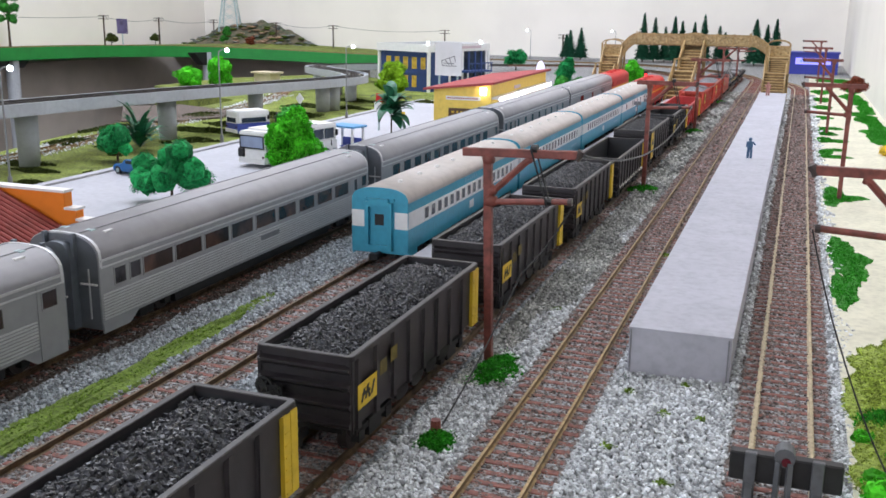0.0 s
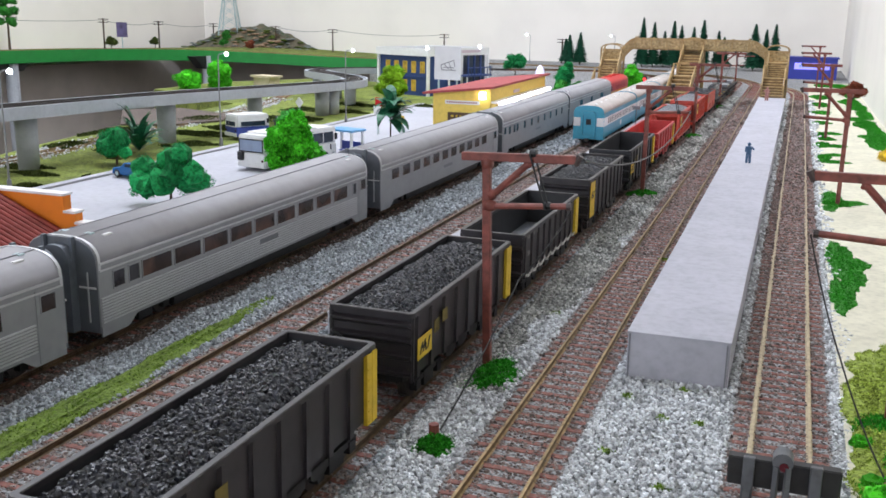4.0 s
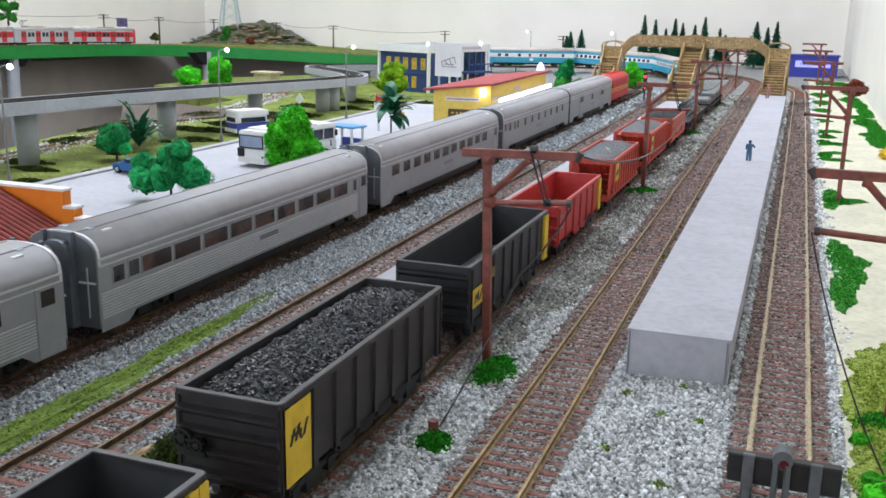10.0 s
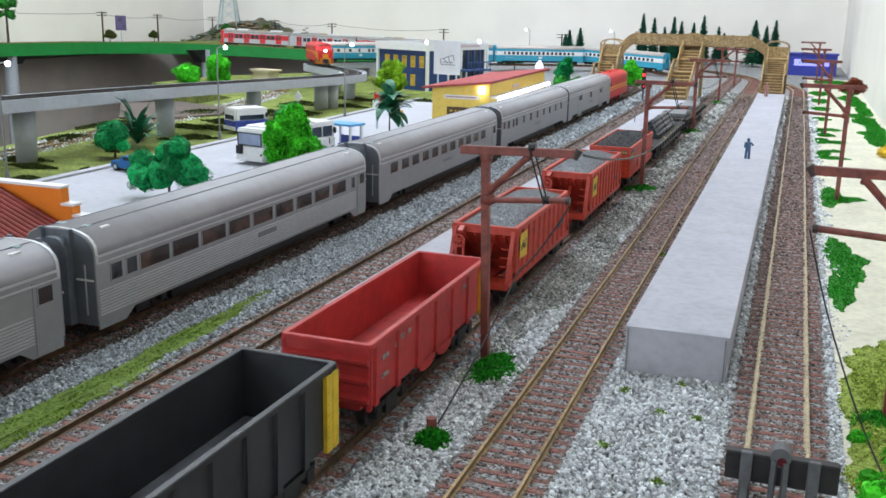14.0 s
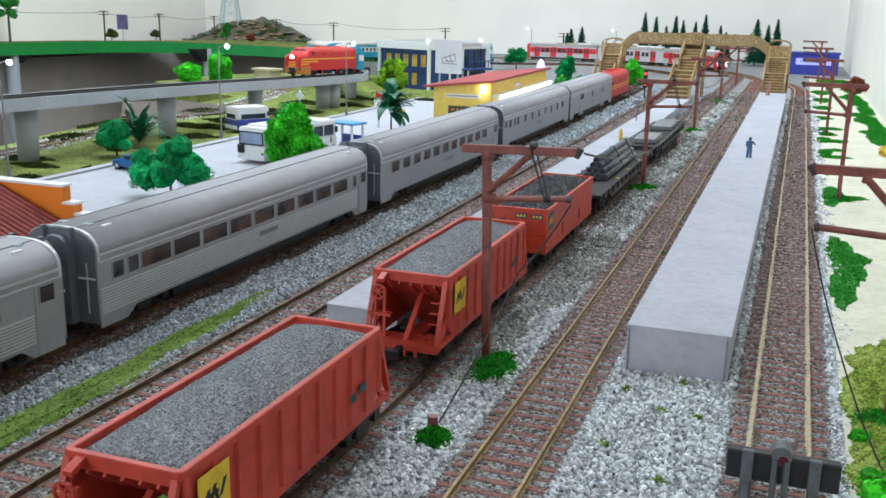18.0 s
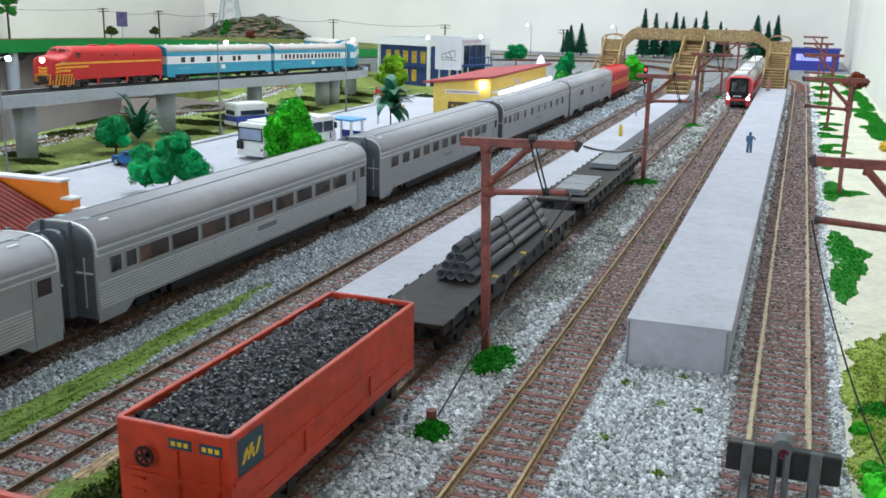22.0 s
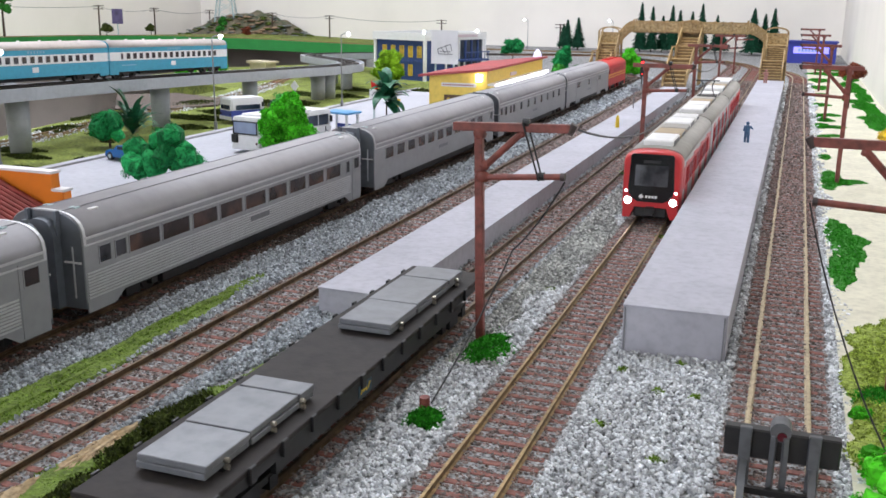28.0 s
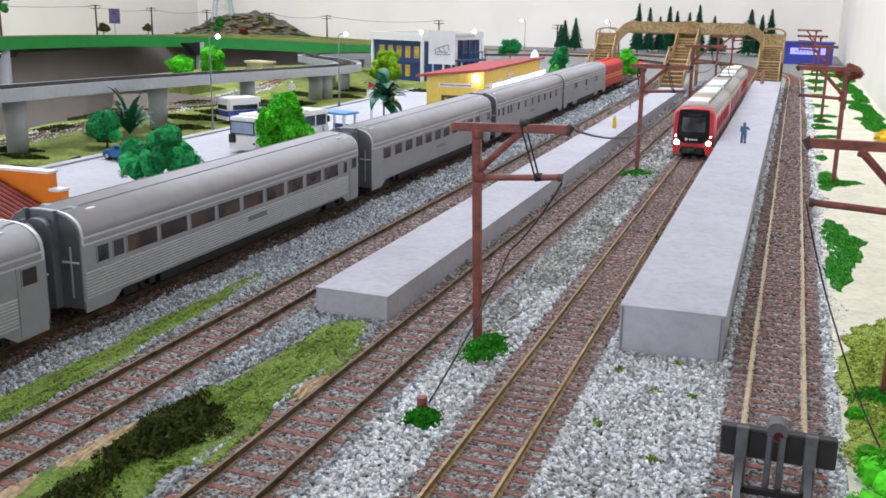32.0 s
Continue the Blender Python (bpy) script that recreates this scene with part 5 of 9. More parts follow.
DARK = "dark grey-brown gondola wagon with a yellow end panel, heaped with coal"
add_freight(gondola(DARK, "gon", "gonin_shaded", 33.6, "coal", 1, l=111.2, w=29.0), -143.1, 111.2)
add_freight(gondola(DARK, "gon", "gonin_shaded", 33.6, "coal", 2, l=111.2, w=29.0), 0.9, 111.2)
add_freight(gondola("brown-grey gondola wagon with yellow number panel, heaped with coal", "gon", "gonin_shaded", 33.6, "coal", 3, l=111.2, w=29.0), 142.6, 111.2)
add_freight(gondola("charcoal gondola wagon with yellow number panel, heaped with coal", "gon", "gonin_shaded", 33.6, "coal", 4, l=111.2, w=29.0), 284.1, 111.2)
add_freight(gondola("empty brown-grey gondola wagon with lime-streaked lower edge", "gon", "gonin_shaded", 31.8, "", 5, logo=False, white_dirt=True, ribs=10, l=112.0, w=29.0), 417.1, 112.0)
add_freight(gondola("gondola wagon with a full-height yellow end panel, heaped with coal", "gon", "gonin_shaded", 34.6, "coal", 6, front_yellow=True, rear_yellow=False, l=111.7, w=29.0), 561, 111.7)
add_freight(gondola("empty charcoal gondola wagon with yellow number panel", "gong", "gonin_shaded", 33.8, "", 7, l=119.0, w=29.0), 703.6, 119.0)
add_freight(gondola("empty bright red gondola wagon with white stencils", "red", "red", 31.0, "", 8, logo=False, ribs=7, l=110.6, w=28.6), 845.9, 110.6)
add_freight(hopper("red ballast hopper wagon heaped with grey grit", 9, l=118.7, w=29.2, top=33.5), 991.6, 118.7)
add_freight(hopper("red hopper wagon with open sloping ends, heaped with grit", 10, l=118.7, w=29.2, top=33.5), 1152, 118.7)
add_freight(ore_wagon(11, l=109.0, w=30.2), 1301.5, 109.0)
flat1 = flat_car("black flat wagon carrying a strapped pyramid of grey pipes", l=214.0)
pipe_load(flat1, y0=-52.5, y1=66.5)
add_freight(flat1, 1437.5, 214)
flat2 = flat_car("black flat wagon carrying two stacks of grey steel slabs", l=202.0)
plate_load(flat2, -88, -35.5, [-68.5, -44])
plate_load(flat2, 16.5, 87.5, [40.5, 72])
add_freight(flat2, 1680.5, 202)
# ---- passenger cars ----
M["glass_grey"] = mat("grey_window", (0.06, 0.06, 0.07), 0.15, vary=0.3, scale=120)
def coach_profile(w, z0, shoulder, top, n=12):
    k = w / 2
    pts = [(-k, z0), (-k, shoulder)]
    for i in range(1, n):
        a = math.pi * (1 - i / n)
        x = math.cos(a)
        pts.append((k * (abs(x) ** 0.75) * (1 if x > 0 else -1), shoulder + (top - shoulder) * math.sin(a) ** 0.8))
    pts += [(k, shoulder), (k, z0)]
    return pts


def split_body(t, w, l, z0, shoulder, top, body, roof, corner=1.2):
    """Side walls and roof as two parts, carried along the car."""
    prof = coach_profile(w, z0, shoulder, top)
    bm = B()
    extrude(bm, [(-w / 2, z0), (-w / 2, shoulder), (w / 2, shoulder), (w / 2, z0)], -l / 2, l / 2)
    b = part("body", bm, body, t)
    bm = B()
    extrude(bm, prof[1:-1], -l / 2, l / 2)
    r = part("roof", bm, roof, t, smooth_faces=False)
    for f in r.data.polygons:
        f.use_smooth = abs(f.normal.y) < 0.5
    return b, r


def window(t, side, w, y0, y1, z0, z1, frame="silver", pane="glass", name="window"):
    """A pane set in a shallow frame on a car's side."""
    x = side * w / 2
    x0, x1 = sorted((x - 0.05 * side, x + 0.1 * side))
    bm = B()
    box(bm, x0, x1, y0, y1, z0, z1)
    p = part(name, bm, pane, t)
    bm = B()
    a, b = sorted((x - 0.05 * side, x + 0.32 * side))
    g = 0.45
    box(bm, a, b, y0 - g, y1 + g, z1, z1 + g)
    box(bm, a, b, y0 - g, y1 + g, z0 - g, z0)
    box(bm, a, b, y0 - g, y0, z0, z1)
    box(bm, a, b, y1, y1 + g, z0, z1)
    part("window_frame", bm, frame, p)
    return p


M["flute_silver"] = mat("bright_silver", (0.58, 0.59, 0.61), 0.4, 0.3, vary=0.03, scale=200)


def silver_coach(label, l, windows, doors, ribs=True, skirt=True, small=()):
    t = thing("silver_coach", label, "passenger coach", "cars of the silver train")
    w, z0, sh, top = 33.0, 8.0, 33.0, 43.0
    split_body(t, w, l, z0, sh, top, "silver", "roof_silver")
    for side in (-1, 1):
        if ribs:
            x0, x1 = sorted((side * w / 2, side * (w / 2 + 0.5)))
            for q in range(9):
                z = 9.4 + q * 1.2
                bm = B()
                box(bm, x0, x1, -l / 2 + 0.8, l / 2 - 15, z, z + 0.62)
                part("flute", bm, "flute_silver", t)
        x0, x1 = sorted((side * w / 2, side * (w / 2 + 0.5)))
        for za, zb in ((sh - 0.4, sh + 0.5), (30.0, 30.6)):
            bm = B()
            box(bm, x0, x1, -l / 2 + 0.6, l / 2 - 0.6, za, zb)
            part("cornice", bm, "flute_silver", t)
        for y0, y1 in windows:
            window(t, side, w, y0 - l / 2, y1 - l / 2, 21.8, 28.6)
        for y0, y1 in small:
            window(t, side, w, y0 - l / 2, y1 - l / 2, 22.0, 28.4, pane="glass_grey")
        for y0, y1 in doors:
            bm = B()
            x0, x1 = sorted((side * w / 2, side * (w / 2 + 0.25)))
            box(bm, x0, x1, y0 - l / 2, y1 - l / 2, 4.5, 31.5)
            d = part("door", bm, "silver", t)
            window(d, side, w + 0.5, y0 - l / 2 + 2.2, y1 - l / 2 - 1.8, 23, 29, name="door_window")
        bm = B()
        x0, x1 = sorted((side * (w / 2 - 0.6), side * w / 2))
        for s in (-1, 1):
            bm = B()
            ya, yb = sorted((s * (l / 2 - 0.5), s * (l / 2 - 22)))
            v = box(bm, x0, x1, ya, yb, 4.0, z0)
            for q in v:
                if q.co.z < 6 and abs(q.co.y) < l / 2 - 10:
                    q.co.y += s * 6
            part("skirt", bm, "silver", t)
        mark(t, side * (w / 2 + 0.45), -l / 2 + 118, 15.4, 18, 2.2, False, "plate", "name_panel", side)
    for x, z in ((-6.2, 42.35), (6.2, 42.35)):
        bm = B()
        box(bm, x - 0.28, x + 0.28, -l / 2 + 1.6, l / 2 - 1.6, z, z + 0.6)
        part("roof_seam", bm, "concrete_dark", t)
    for y in (-l / 2 + 14, l / 2 - 14):
        bm = B()
        box(bm, 7.2, 11.0, y - 2.4, y + 2.4, 40.4, 42.0)
        part("roof_hatch", bm, "white", t)
    for s in (-1, 1):
        # vestibule diaphragm and roof fairing between cars
        bm = B()
        ya, yb = sorted((s * l / 2, s * (l / 2 + 4.5)))
        extrude(bm, [(x * 0.42, 6 + (z - 6) * 0.93) for x, z in coach_profile(w, 6, sh, top)], ya, s * (l / 2 + 8.6) if s > 0 else yb)
        part("vestibule", bm, "vestibule", t)
        bm = B()
        yc, yd = sorted((s * l / 2, s * (l / 2 + 0.6)))
        extrude(bm, [(x * 0.99, z - 0.2) for x, z in coach_profile(w, 6, sh, top)], yc, yd)
        e = part("end_wall", bm, "end_grey", t)
        for x in (-12.4, 12.4):
            bm = B()
            bar(bm, (x, s * (l / 2 + 1.2), 10), (x, s * (l / 2 + 1.2), 30), 0.5, 0.5)
            part("grab_iron", bm, "flute_silver", e)
        for x in (-6.6, 6.6):
            bm = B()
            bar(bm, (x, s * (l / 2 + 1.6), 34), (x, s * (l / 2 + 1.6), 43.4), 1.3, 2.0)
            part("diaphragm_strut", bm, "vestibule", e)
        bm = B()
        bar(bm, (8.5, s * (l / 2 + 1.4), 24), (16.2, s * (l / 2 + 1.4), 24), 0.5, 0.7)
        part("hand_rail", bm, "white", e)
        bm = B()
        ya, yb = sorted((s * (l / 2 - 1.6), s * (l / 2 - 0.2)))
        extrude(bm, [(x * 1.012, z + 0.25) for x, z in coach_profile(w, 30, sh, top)], ya, yb)
        part("end_band", bm, "flute_silver", t)
        for x in (-6, 6):
            bm = B()
            box(bm, x - 1.6, x + 1.6, s * (l / 2 - 9) - 1.4, s * (l / 2 - 9) + 1.4, 40.2, 42.9)
            part("roof_vent", bm, "lattice", t)
    bm = B()
    box(bm, -14, 14, -l / 2 + 50, l / 2 - 50, 3.0, 8)
    part("underfloor_gear", bm, "dark", t)
    for y in (-l / 2 + 32, l / 2 - 32):
        bogie(t, y, 28, 5.4, 11.5)
    for s in (-1, 1):
        coupler(t, s * l / 2, s, 6)
    return t


M["end_grey"] = mat("end_wall_grey", (0.17, 0.185, 0.21), 0.35, 0.3, vary=0.06, scale=200)
M["vestibule"] = mat("vestibule_grey", (0.13, 0.15, 0.18), 0.5, vary=0.1, scale=200)
BIG = [(26.5, 46), (48.5, 67.5), (70.5, 89.5), (92.5, 111), (114.5, 133), (136.5, 154.5), (158.5, 175.5), (179.5, 197), (201, 218.5)]
SHORT = [(22 + 22 * k, 32 + 22 * k) for k in range(10)]
coach = silver_coach("silver fluted passenger coach with wide dark windows", 247, BIG, [(235, 245.5)], small=[(8.5, 15), (18, 24.3), (227, 231)])
coach.matrix_basis = at_mm(-260, 282 + 123.5, 2.5)
c0 = silver_coach("silver fluted passenger coach with a door at its end", 247, BIG[:-2] + [(179.5, 190), (206, 217)], [(233, 244)], small=[(8.5, 15), (18, 24.3)])
c0.matrix_basis = at_mm(-260, 263 - 123.5, 2.5)
copy_thing(coach, at_mm(-260, 263 - 123.5 - 268, 2.5))
c2 = silver_coach("plain-sided silver coach with square dark windows", 256, [(18 + 19.3 * k, 30.5 + 19.3 * k) for k in range(11)], [(243, 253)], ribs=False)
c2.matrix_basis = at_mm(-260, 550 + 128, 2.5)
c3 = silver_coach("silver sleeping coach with narrow dark windows", 264, [(20 + 26 * k, 26 + 26 * k) for k in range(9)] + [(36, 41)], [(2, 12)], ribs=False)
c3.matrix_basis = at_mm(-260, 822 + 132, 2.5)
c4 = silver_coach("silver baggage car with sliding doors", 260, [(120, 130)], [(50, 72), (180, 202)], ribs=False)
c4.matrix_basis = at_mm(-260, 1094 + 130, 2.5)


def blue_coach(label, windows, l=205.0):
    t = thing("blue_coach", label, "passenger coach", "cars of the blue train")
    w, z0, sh, top = 32.0, 8.0, 34.0, 41.5
    split_body(t, w, l, z0, sh, top, "blue", "roof_beige")
    for side in (-1, 1):
        bm = B()
        x0, x1 = sorted((side * w / 2, side * (w / 2 + 0.2)))
        box(bm, x0, x1, -l / 2 + 0.4, l / 2 - 0.4, 20.0, 29.0)
        part("white_band", bm, "white", t)
        for y0, y1 in windows:
            y0, y1 = y0 * l / 193, y1 * l / 193
            window(t, side, w + 0.4, y0 - l / 2, y1 - l / 2, 21.6, 27.8, "white", "glass_grey")
        mark(t, side * (w / 2 + 0.02), -4, 12.5, 8, 5, False, "white", "crest", side)
        mark(t, side * (w / 2 + 0.02), -l / 2 + 18, 14.5, 22, 0.9, False, "pale_blue", "number_strip", side)
        bm = B()
        for q in range(6):
            x0, x1 = sorted((side * w / 2, side * (w / 2 + 0.15)))
            box(bm, x0, x1, -9 + q * 4, -7 + q * 4, 30.6, 33)
        part("lettering", bm, "pale_blue", t)
        bm = B()
        x0, x1 = sorted((side * (w / 2 - 0.7), side * w / 2))
        for s in (-1, 1):
            bm = B()
            ya, yb = sorted((s * (l / 2), s * (l / 2 - 13)))
            box(bm, x0, x1, ya, yb, 5.0, z0)
            part("skirt", bm, "blue", t)
    for s in (-1, 1):
        bm = B()
        ya, yb = sorted((s * (l / 2 - 0.1), s * (l / 2 + 0.5)))
        extrude(bm, [(x * 1.005, z + 0.2) for x, z in coach_profile(w, 6, sh, top)], ya, yb)
        e = part("end_wall", bm, "blue", t)
        for x in (-1, 1):
            bm = B()
            ya, yb = sorted((s * (l / 2 + 0.5), s * (l / 2 + 0.7)))
            a, b = sorted((x * 8.6, x * 16))
            box(bm, a, b, ya, yb, 20, 29)
            part("white_panel", bm, "white", e)
        bm = B()
        ya, yb = sorted((s * (l / 2 + 0.5), s * (l / 2 + 3.2)))
        for x in (-7.6, 5.6):
            box(bm, x, x + 2, ya, yb, 8, 34)
        box(bm, -5.6, 5.6, ya, yb, 31.5, 36)
        box(bm, -5.6, 5.6, ya, yb, 8, 11)
        part("gangway", bm, "blue", t)
        bm = B()
        ya, yb = sorted((s * (l / 2 + 0.5), s * (l / 2 + 0.9)))
        box(bm, -5.6, 5.6, ya, yb, 11, 31.5)
        g = part("end_door", bm, "blue", t)
        bm = B()
        ya, yb = sorted((s * (l / 2 + 0.9), s * (l / 2 + 1.1)))
        box(bm, -2.6, 2.6, ya, yb, 21.5, 27.5)
        part("door_window", bm, "black", g)
        bm = B()
        for x in (-8, 8):
            rod(bm, (x, s * (l / 2 + 0.5), 35.5), (x, s * (l / 2 + 1.8), 35.5), 0.8, n=8)
        part("tail_lamp", bm, "blue", t)
    for i in range(7):
        bm = B()
        y = -l / 2 + 20 + (l - 40) * i / 6
        rod(bm, (-3.0, y, 40.9), (-3.0, y, 42.6), 1.6, 1.1, n=10)
        part("roof_ventilator", bm, "white", t)
    bm = B()
    box(bm, -8, 8, -l / 2 + 55, l / 2 - 55, 4, 8)
    part("underfloor_gear", bm, "dark", t)
    for y in (-l / 2 + 28, l / 2 - 28):
        bogie(t, y, 26, 5.2, 11.5)
    for s in (-1, 1):
        coupler(t, s * l / 2, s, 6)
    return t


M["pale_blue"] = mat("pale_blue_paint", (0.25, 0.45, 0.60), 0.5, vary=0.05, scale=200)
ROWS = [(16, 19)] + [(24 + 9.5 * k, 29.5 + 9.5 * k) for k in range(16)]


def diesel(label, nose=True, l=142.0):
    """A red diesel with a rounded nose at its front (low y end), yellow bands and an orange front."""
    t = thing("diesel_locomotive", label, "locomotive")
    w = 32.0
    prof = coach_profile(w, 9, 33, 42)
    bm = B()
    back = 0 if not nose else 27
    extrude(bm, prof, -l / 2 + back, l / 2)
    ob = part("body", bm, "redl", t)
    if nose:
        bm = B()
        rings = []
        for dy, f, zt in ((27, 1.0, 42), (24, 0.995, 40.5), (19.5, 0.985, 35), (16, 0.98, 33.6), (8, 0.95, 33), (3, 0.86, 32.2), (0.8, 0.76, 30.6), (0, 0.62, 27.5)):
            rings.append([bm.verts.new((x * f, -l / 2 + dy, 9 + (z - 9) * (zt - 9) / 33)) for x, z in prof])
        for a, b in zip(rings, rings[1:]):
            for i in range(len(prof) - 1):
                bm.faces.new((a[i], a[i + 1], b[i + 1], b[i]))
        bm.faces.new(rings[-1])
        part("nose", bm, "redl", t, smooth_faces=True)
        for x in (-1, 1):
            bm = B()
            bar(bm, (x * 1.2, -l / 2 + 21.6, 38.2), (x * 9.4, -l / 2 + 22.4, 37.4), 1.2, 3.6)
            bevel(bm, 0.4)
            part("windscreen", bm, "glass", t)
            bm = B()
            bar(bm, (x * 10.6, -l / 2 + 22.8, 36.8), (x * 14.4, -l / 2 + 26, 35.4), 1.2, 3.4)
            part("corner_window", bm, "glass", t)
            for q in (0, 1):
                bm = B()
                rod(bm, (x * 14.6, -l / 2 + 10 + q * 4, 26.5), (x * 15.6, -l / 2 + 10 + q * 4, 26.5), 0.9, n=10)
                part("number_light", bm, "pale_blue", t)
        bm = B()
        rod(bm, (0, -l / 2 + 4, 29.5), (0, -l / 2 + 0.2, 28.6), 3.2, 2.9, n=16)
        h = part("lamp_housing", bm, "redl", t)
        bm = B()
        rod(bm, (0, -l / 2 + 0.2, 28.6), (0, -l / 2 - 0.9, 28.4), 2.4, n=14)
        part("headlight", bm, "head_glow", h)
        # hazard-striped apron, wrapped round the corners
        path = [(-15.9, 24), (-15.7, 9), (-13.4, 2.6), (-9.0, 0.2), (9.0, 0.2), (13.4, 2.6), (15.7, 9), (15.9, 24)]
        for k, (p, q) in enumerate(zip(path, path[1:])):
            a, b = Vector((p[0], -l / 2 + p[1], 9.6)), Vector((q[0], -l / 2 + q[1], 9.6))
            bm = B()
            bar(bm, a, b, 1.2, 10.4)
            e = part("front_apron", bm, "front_orange", t)
            n = max(2, int((b - a).length / 3.4))
            bm = B()
            out = Vector((b - a).normalized().yxz)
            out = Vector((out.x, -out.y, 0)) * 0.68
            for i in range(n):
                c0 = a.lerp(b, (i + 0.1) / n) + out
                c1 = a.lerp(b, (i + 0.75) / n) + out
                bar(bm, c0 + Vector((0, 0, -4.6)), c1 + Vector((0, 0, 4.6)), 0.3, 1.2)
            part("hazard_stripe", bm, "black", e)
        bm = B()
        box(bm, -5.4, 5.4, -l / 2 - 0.9, -l / 2 - 0.3, 5.5, 13)
        part("front_grille", bm, "black", t)
        for z, ze, side_end in ((22.8, 25.4, 27), (19.6, 21.8, 46), (16.8, 18.4, 20)):
            bm = B()
            for s in (-1, 1):
                bar(bm, (0, -l / 2 - 0.2, z - 2.6), (s * 9.6, -l / 2 + 0.7, z - 0.4), 0.6, 1.9)
                bar(bm, (s * 9.6, -l / 2 + 0.7, z - 0.4), (s * 13.6, -l / 2 + 3, ze - 1.2), 0.7, 1.9)
                bar(bm, (s * 13.6, -l / 2 + 3, ze - 1.2), (s * 15.3, -l / 2 + 8.4, ze - 0.2), 0.7, 1.9)
                bar(bm, (s * 15.3, -l / 2 + 8.4, ze - 0.2), (s * 16, -l / 2 + side_end, ze), 0.7, 1.9)
            part("chevron", bm, "stripe", t)
    else:
        bm = B()
        ya = -l / 2
        box(bm, -11, -2, ya - 0.15, ya, 30, 36)
        part("end_window", bm, "glass", t)
        bm = B()
        box(bm, 2, 11, ya - 0.15, ya, 30, 36)
        part("end_window", bm, "glass", t)
    for side in (-1, 1):
        bm = B()
        x0, x1 = sorted((side * w / 2, side * (w / 2 + 0.15)))
        zs = 24.4 if nose else 22.6
        box(bm, x0, x1, -l / 2 + back, l / 2 - 1, zs, zs + 1.9)
        part("yellow_stripe", bm, "stripe", t)
        if not nose:
            bm = B()
            box(bm, x0, x1, -l / 2, l / 2 - 1, 19.4, 20.9)
            part("yellow_stripe", bm, "stripe", t)
            bm = B()
            for q in range(5):
                box(bm, x0, x1, -l / 2 + 40 + q * 16, -l / 2 + 51 + q * 16, 27, 31.5)
            part("side_grille", bm, "red", t)
        window(t, side, w, -l / 2 + back + 2, -l / 2 + back + 8, 31 if nose else 26, 36 if nose else 32, "redl")
        if nose:
            bm = B()
            box(bm, x0, x1, -l / 2 + 39.0, -l / 2 + 39.6, 12, 35)
            box(bm, x0, x1, -l / 2 + 47.4, -l / 2 + 48.0, 12, 35)
            part("cab_door_seam", bm, "red", t)
            for q in (66, 88, 118):
                bm = B()
                box(bm, x0, x1, -l / 2 + q, -l / 2 + q + 2.4, 31.6, 33.6)
                part("side_porthole", bm, "glass", t)
        x0, x1 = sorted((side * (w / 2 - 0.8), side * w / 2))
        for y in (-l / 2 + 18, -l / 2 + 60, l / 2 - 62, l / 2 - 4):
            bm = B()
            box(bm, x0, x1, y - 1.5, y + 1.5, 3.5, 9)
            part("step", bm, "redl", t)
    for q in range(3):
        bm = B()
        rod(bm, (0, -10 + q * 30, 41.5), (0, -10 + q * 30, 43.2), 6, 5.4, n=16)
        part("roof_fan", bm, "redl", t)
    bm = B()
    box(bm, -2, 2, l / 2 - 30, l / 2 - 18, 41.5, 43)
    part("exhaust", bm, "redl", t)
    bm = B()
    box(bm, -11, 11, -16, 16, 3.2, 9)
    part("fuel_tank", bm, "dark", t)
    for y in (-l / 2 + 32, l / 2 - 32):
        bogie(t, y, 30, 5.4, 12)
    coupler(t, -l / 2, -1, 6)
    coupler(t, l / 2, 1, 6)
    return t


M["front_orange"] = mat("front_orange", (0.78, 0.26, 0.015), 0.4, vary=0.05, scale=150)
M["stripe"] = mat("stripe_yellow", (0.80, 0.40, 0.02), 0.4, vary=0.05, scale=150)
parked = diesel("red diesel locomotive with thin yellow stripes coupled to silver coaches", nose=False)
parked.matrix_basis = at_mm(-260, 1360 + 68, 2.5)

BLUE_TRAIN = []


def resize(t, sx, sz):
    """Trims a car's width and height, wheels still on the rails."""
    done = set()
    for ob in t.children_recursive:
        if ob.data.name not in done:
            done.add(ob.data.name)
            ob.data.transform(Matrix.Diagonal((sx, 1, sz, 1)))


lead = diesel("red nosed diesel locomotive with orange front and lit headlight", l=168.0)
resize(lead, 0.97, 0.96)
BLUE_TRAIN.append((lead, 85, 52))
bag = blue_coach("blue and white baggage coach with few square windows", [(22, 29), (38, 45), (66, 73), (90, 95), (114, 120), (124, 130), (164, 170)])
resize(bag, 0.965, 0.96)
BLUE_TRAIN.append((bag, 280, 73))
first = blue_coach("blue and white passenger coach with a row of small windows", ROWS)
resize(first, 0.965, 0.96)
BLUE_TRAIN.append((first, 491, 73))
for k in (1, 2):
    BLUE_TRAIN.append((copy_thing(first, at_mm(0, 0)), 491 + 211 * k, 73))


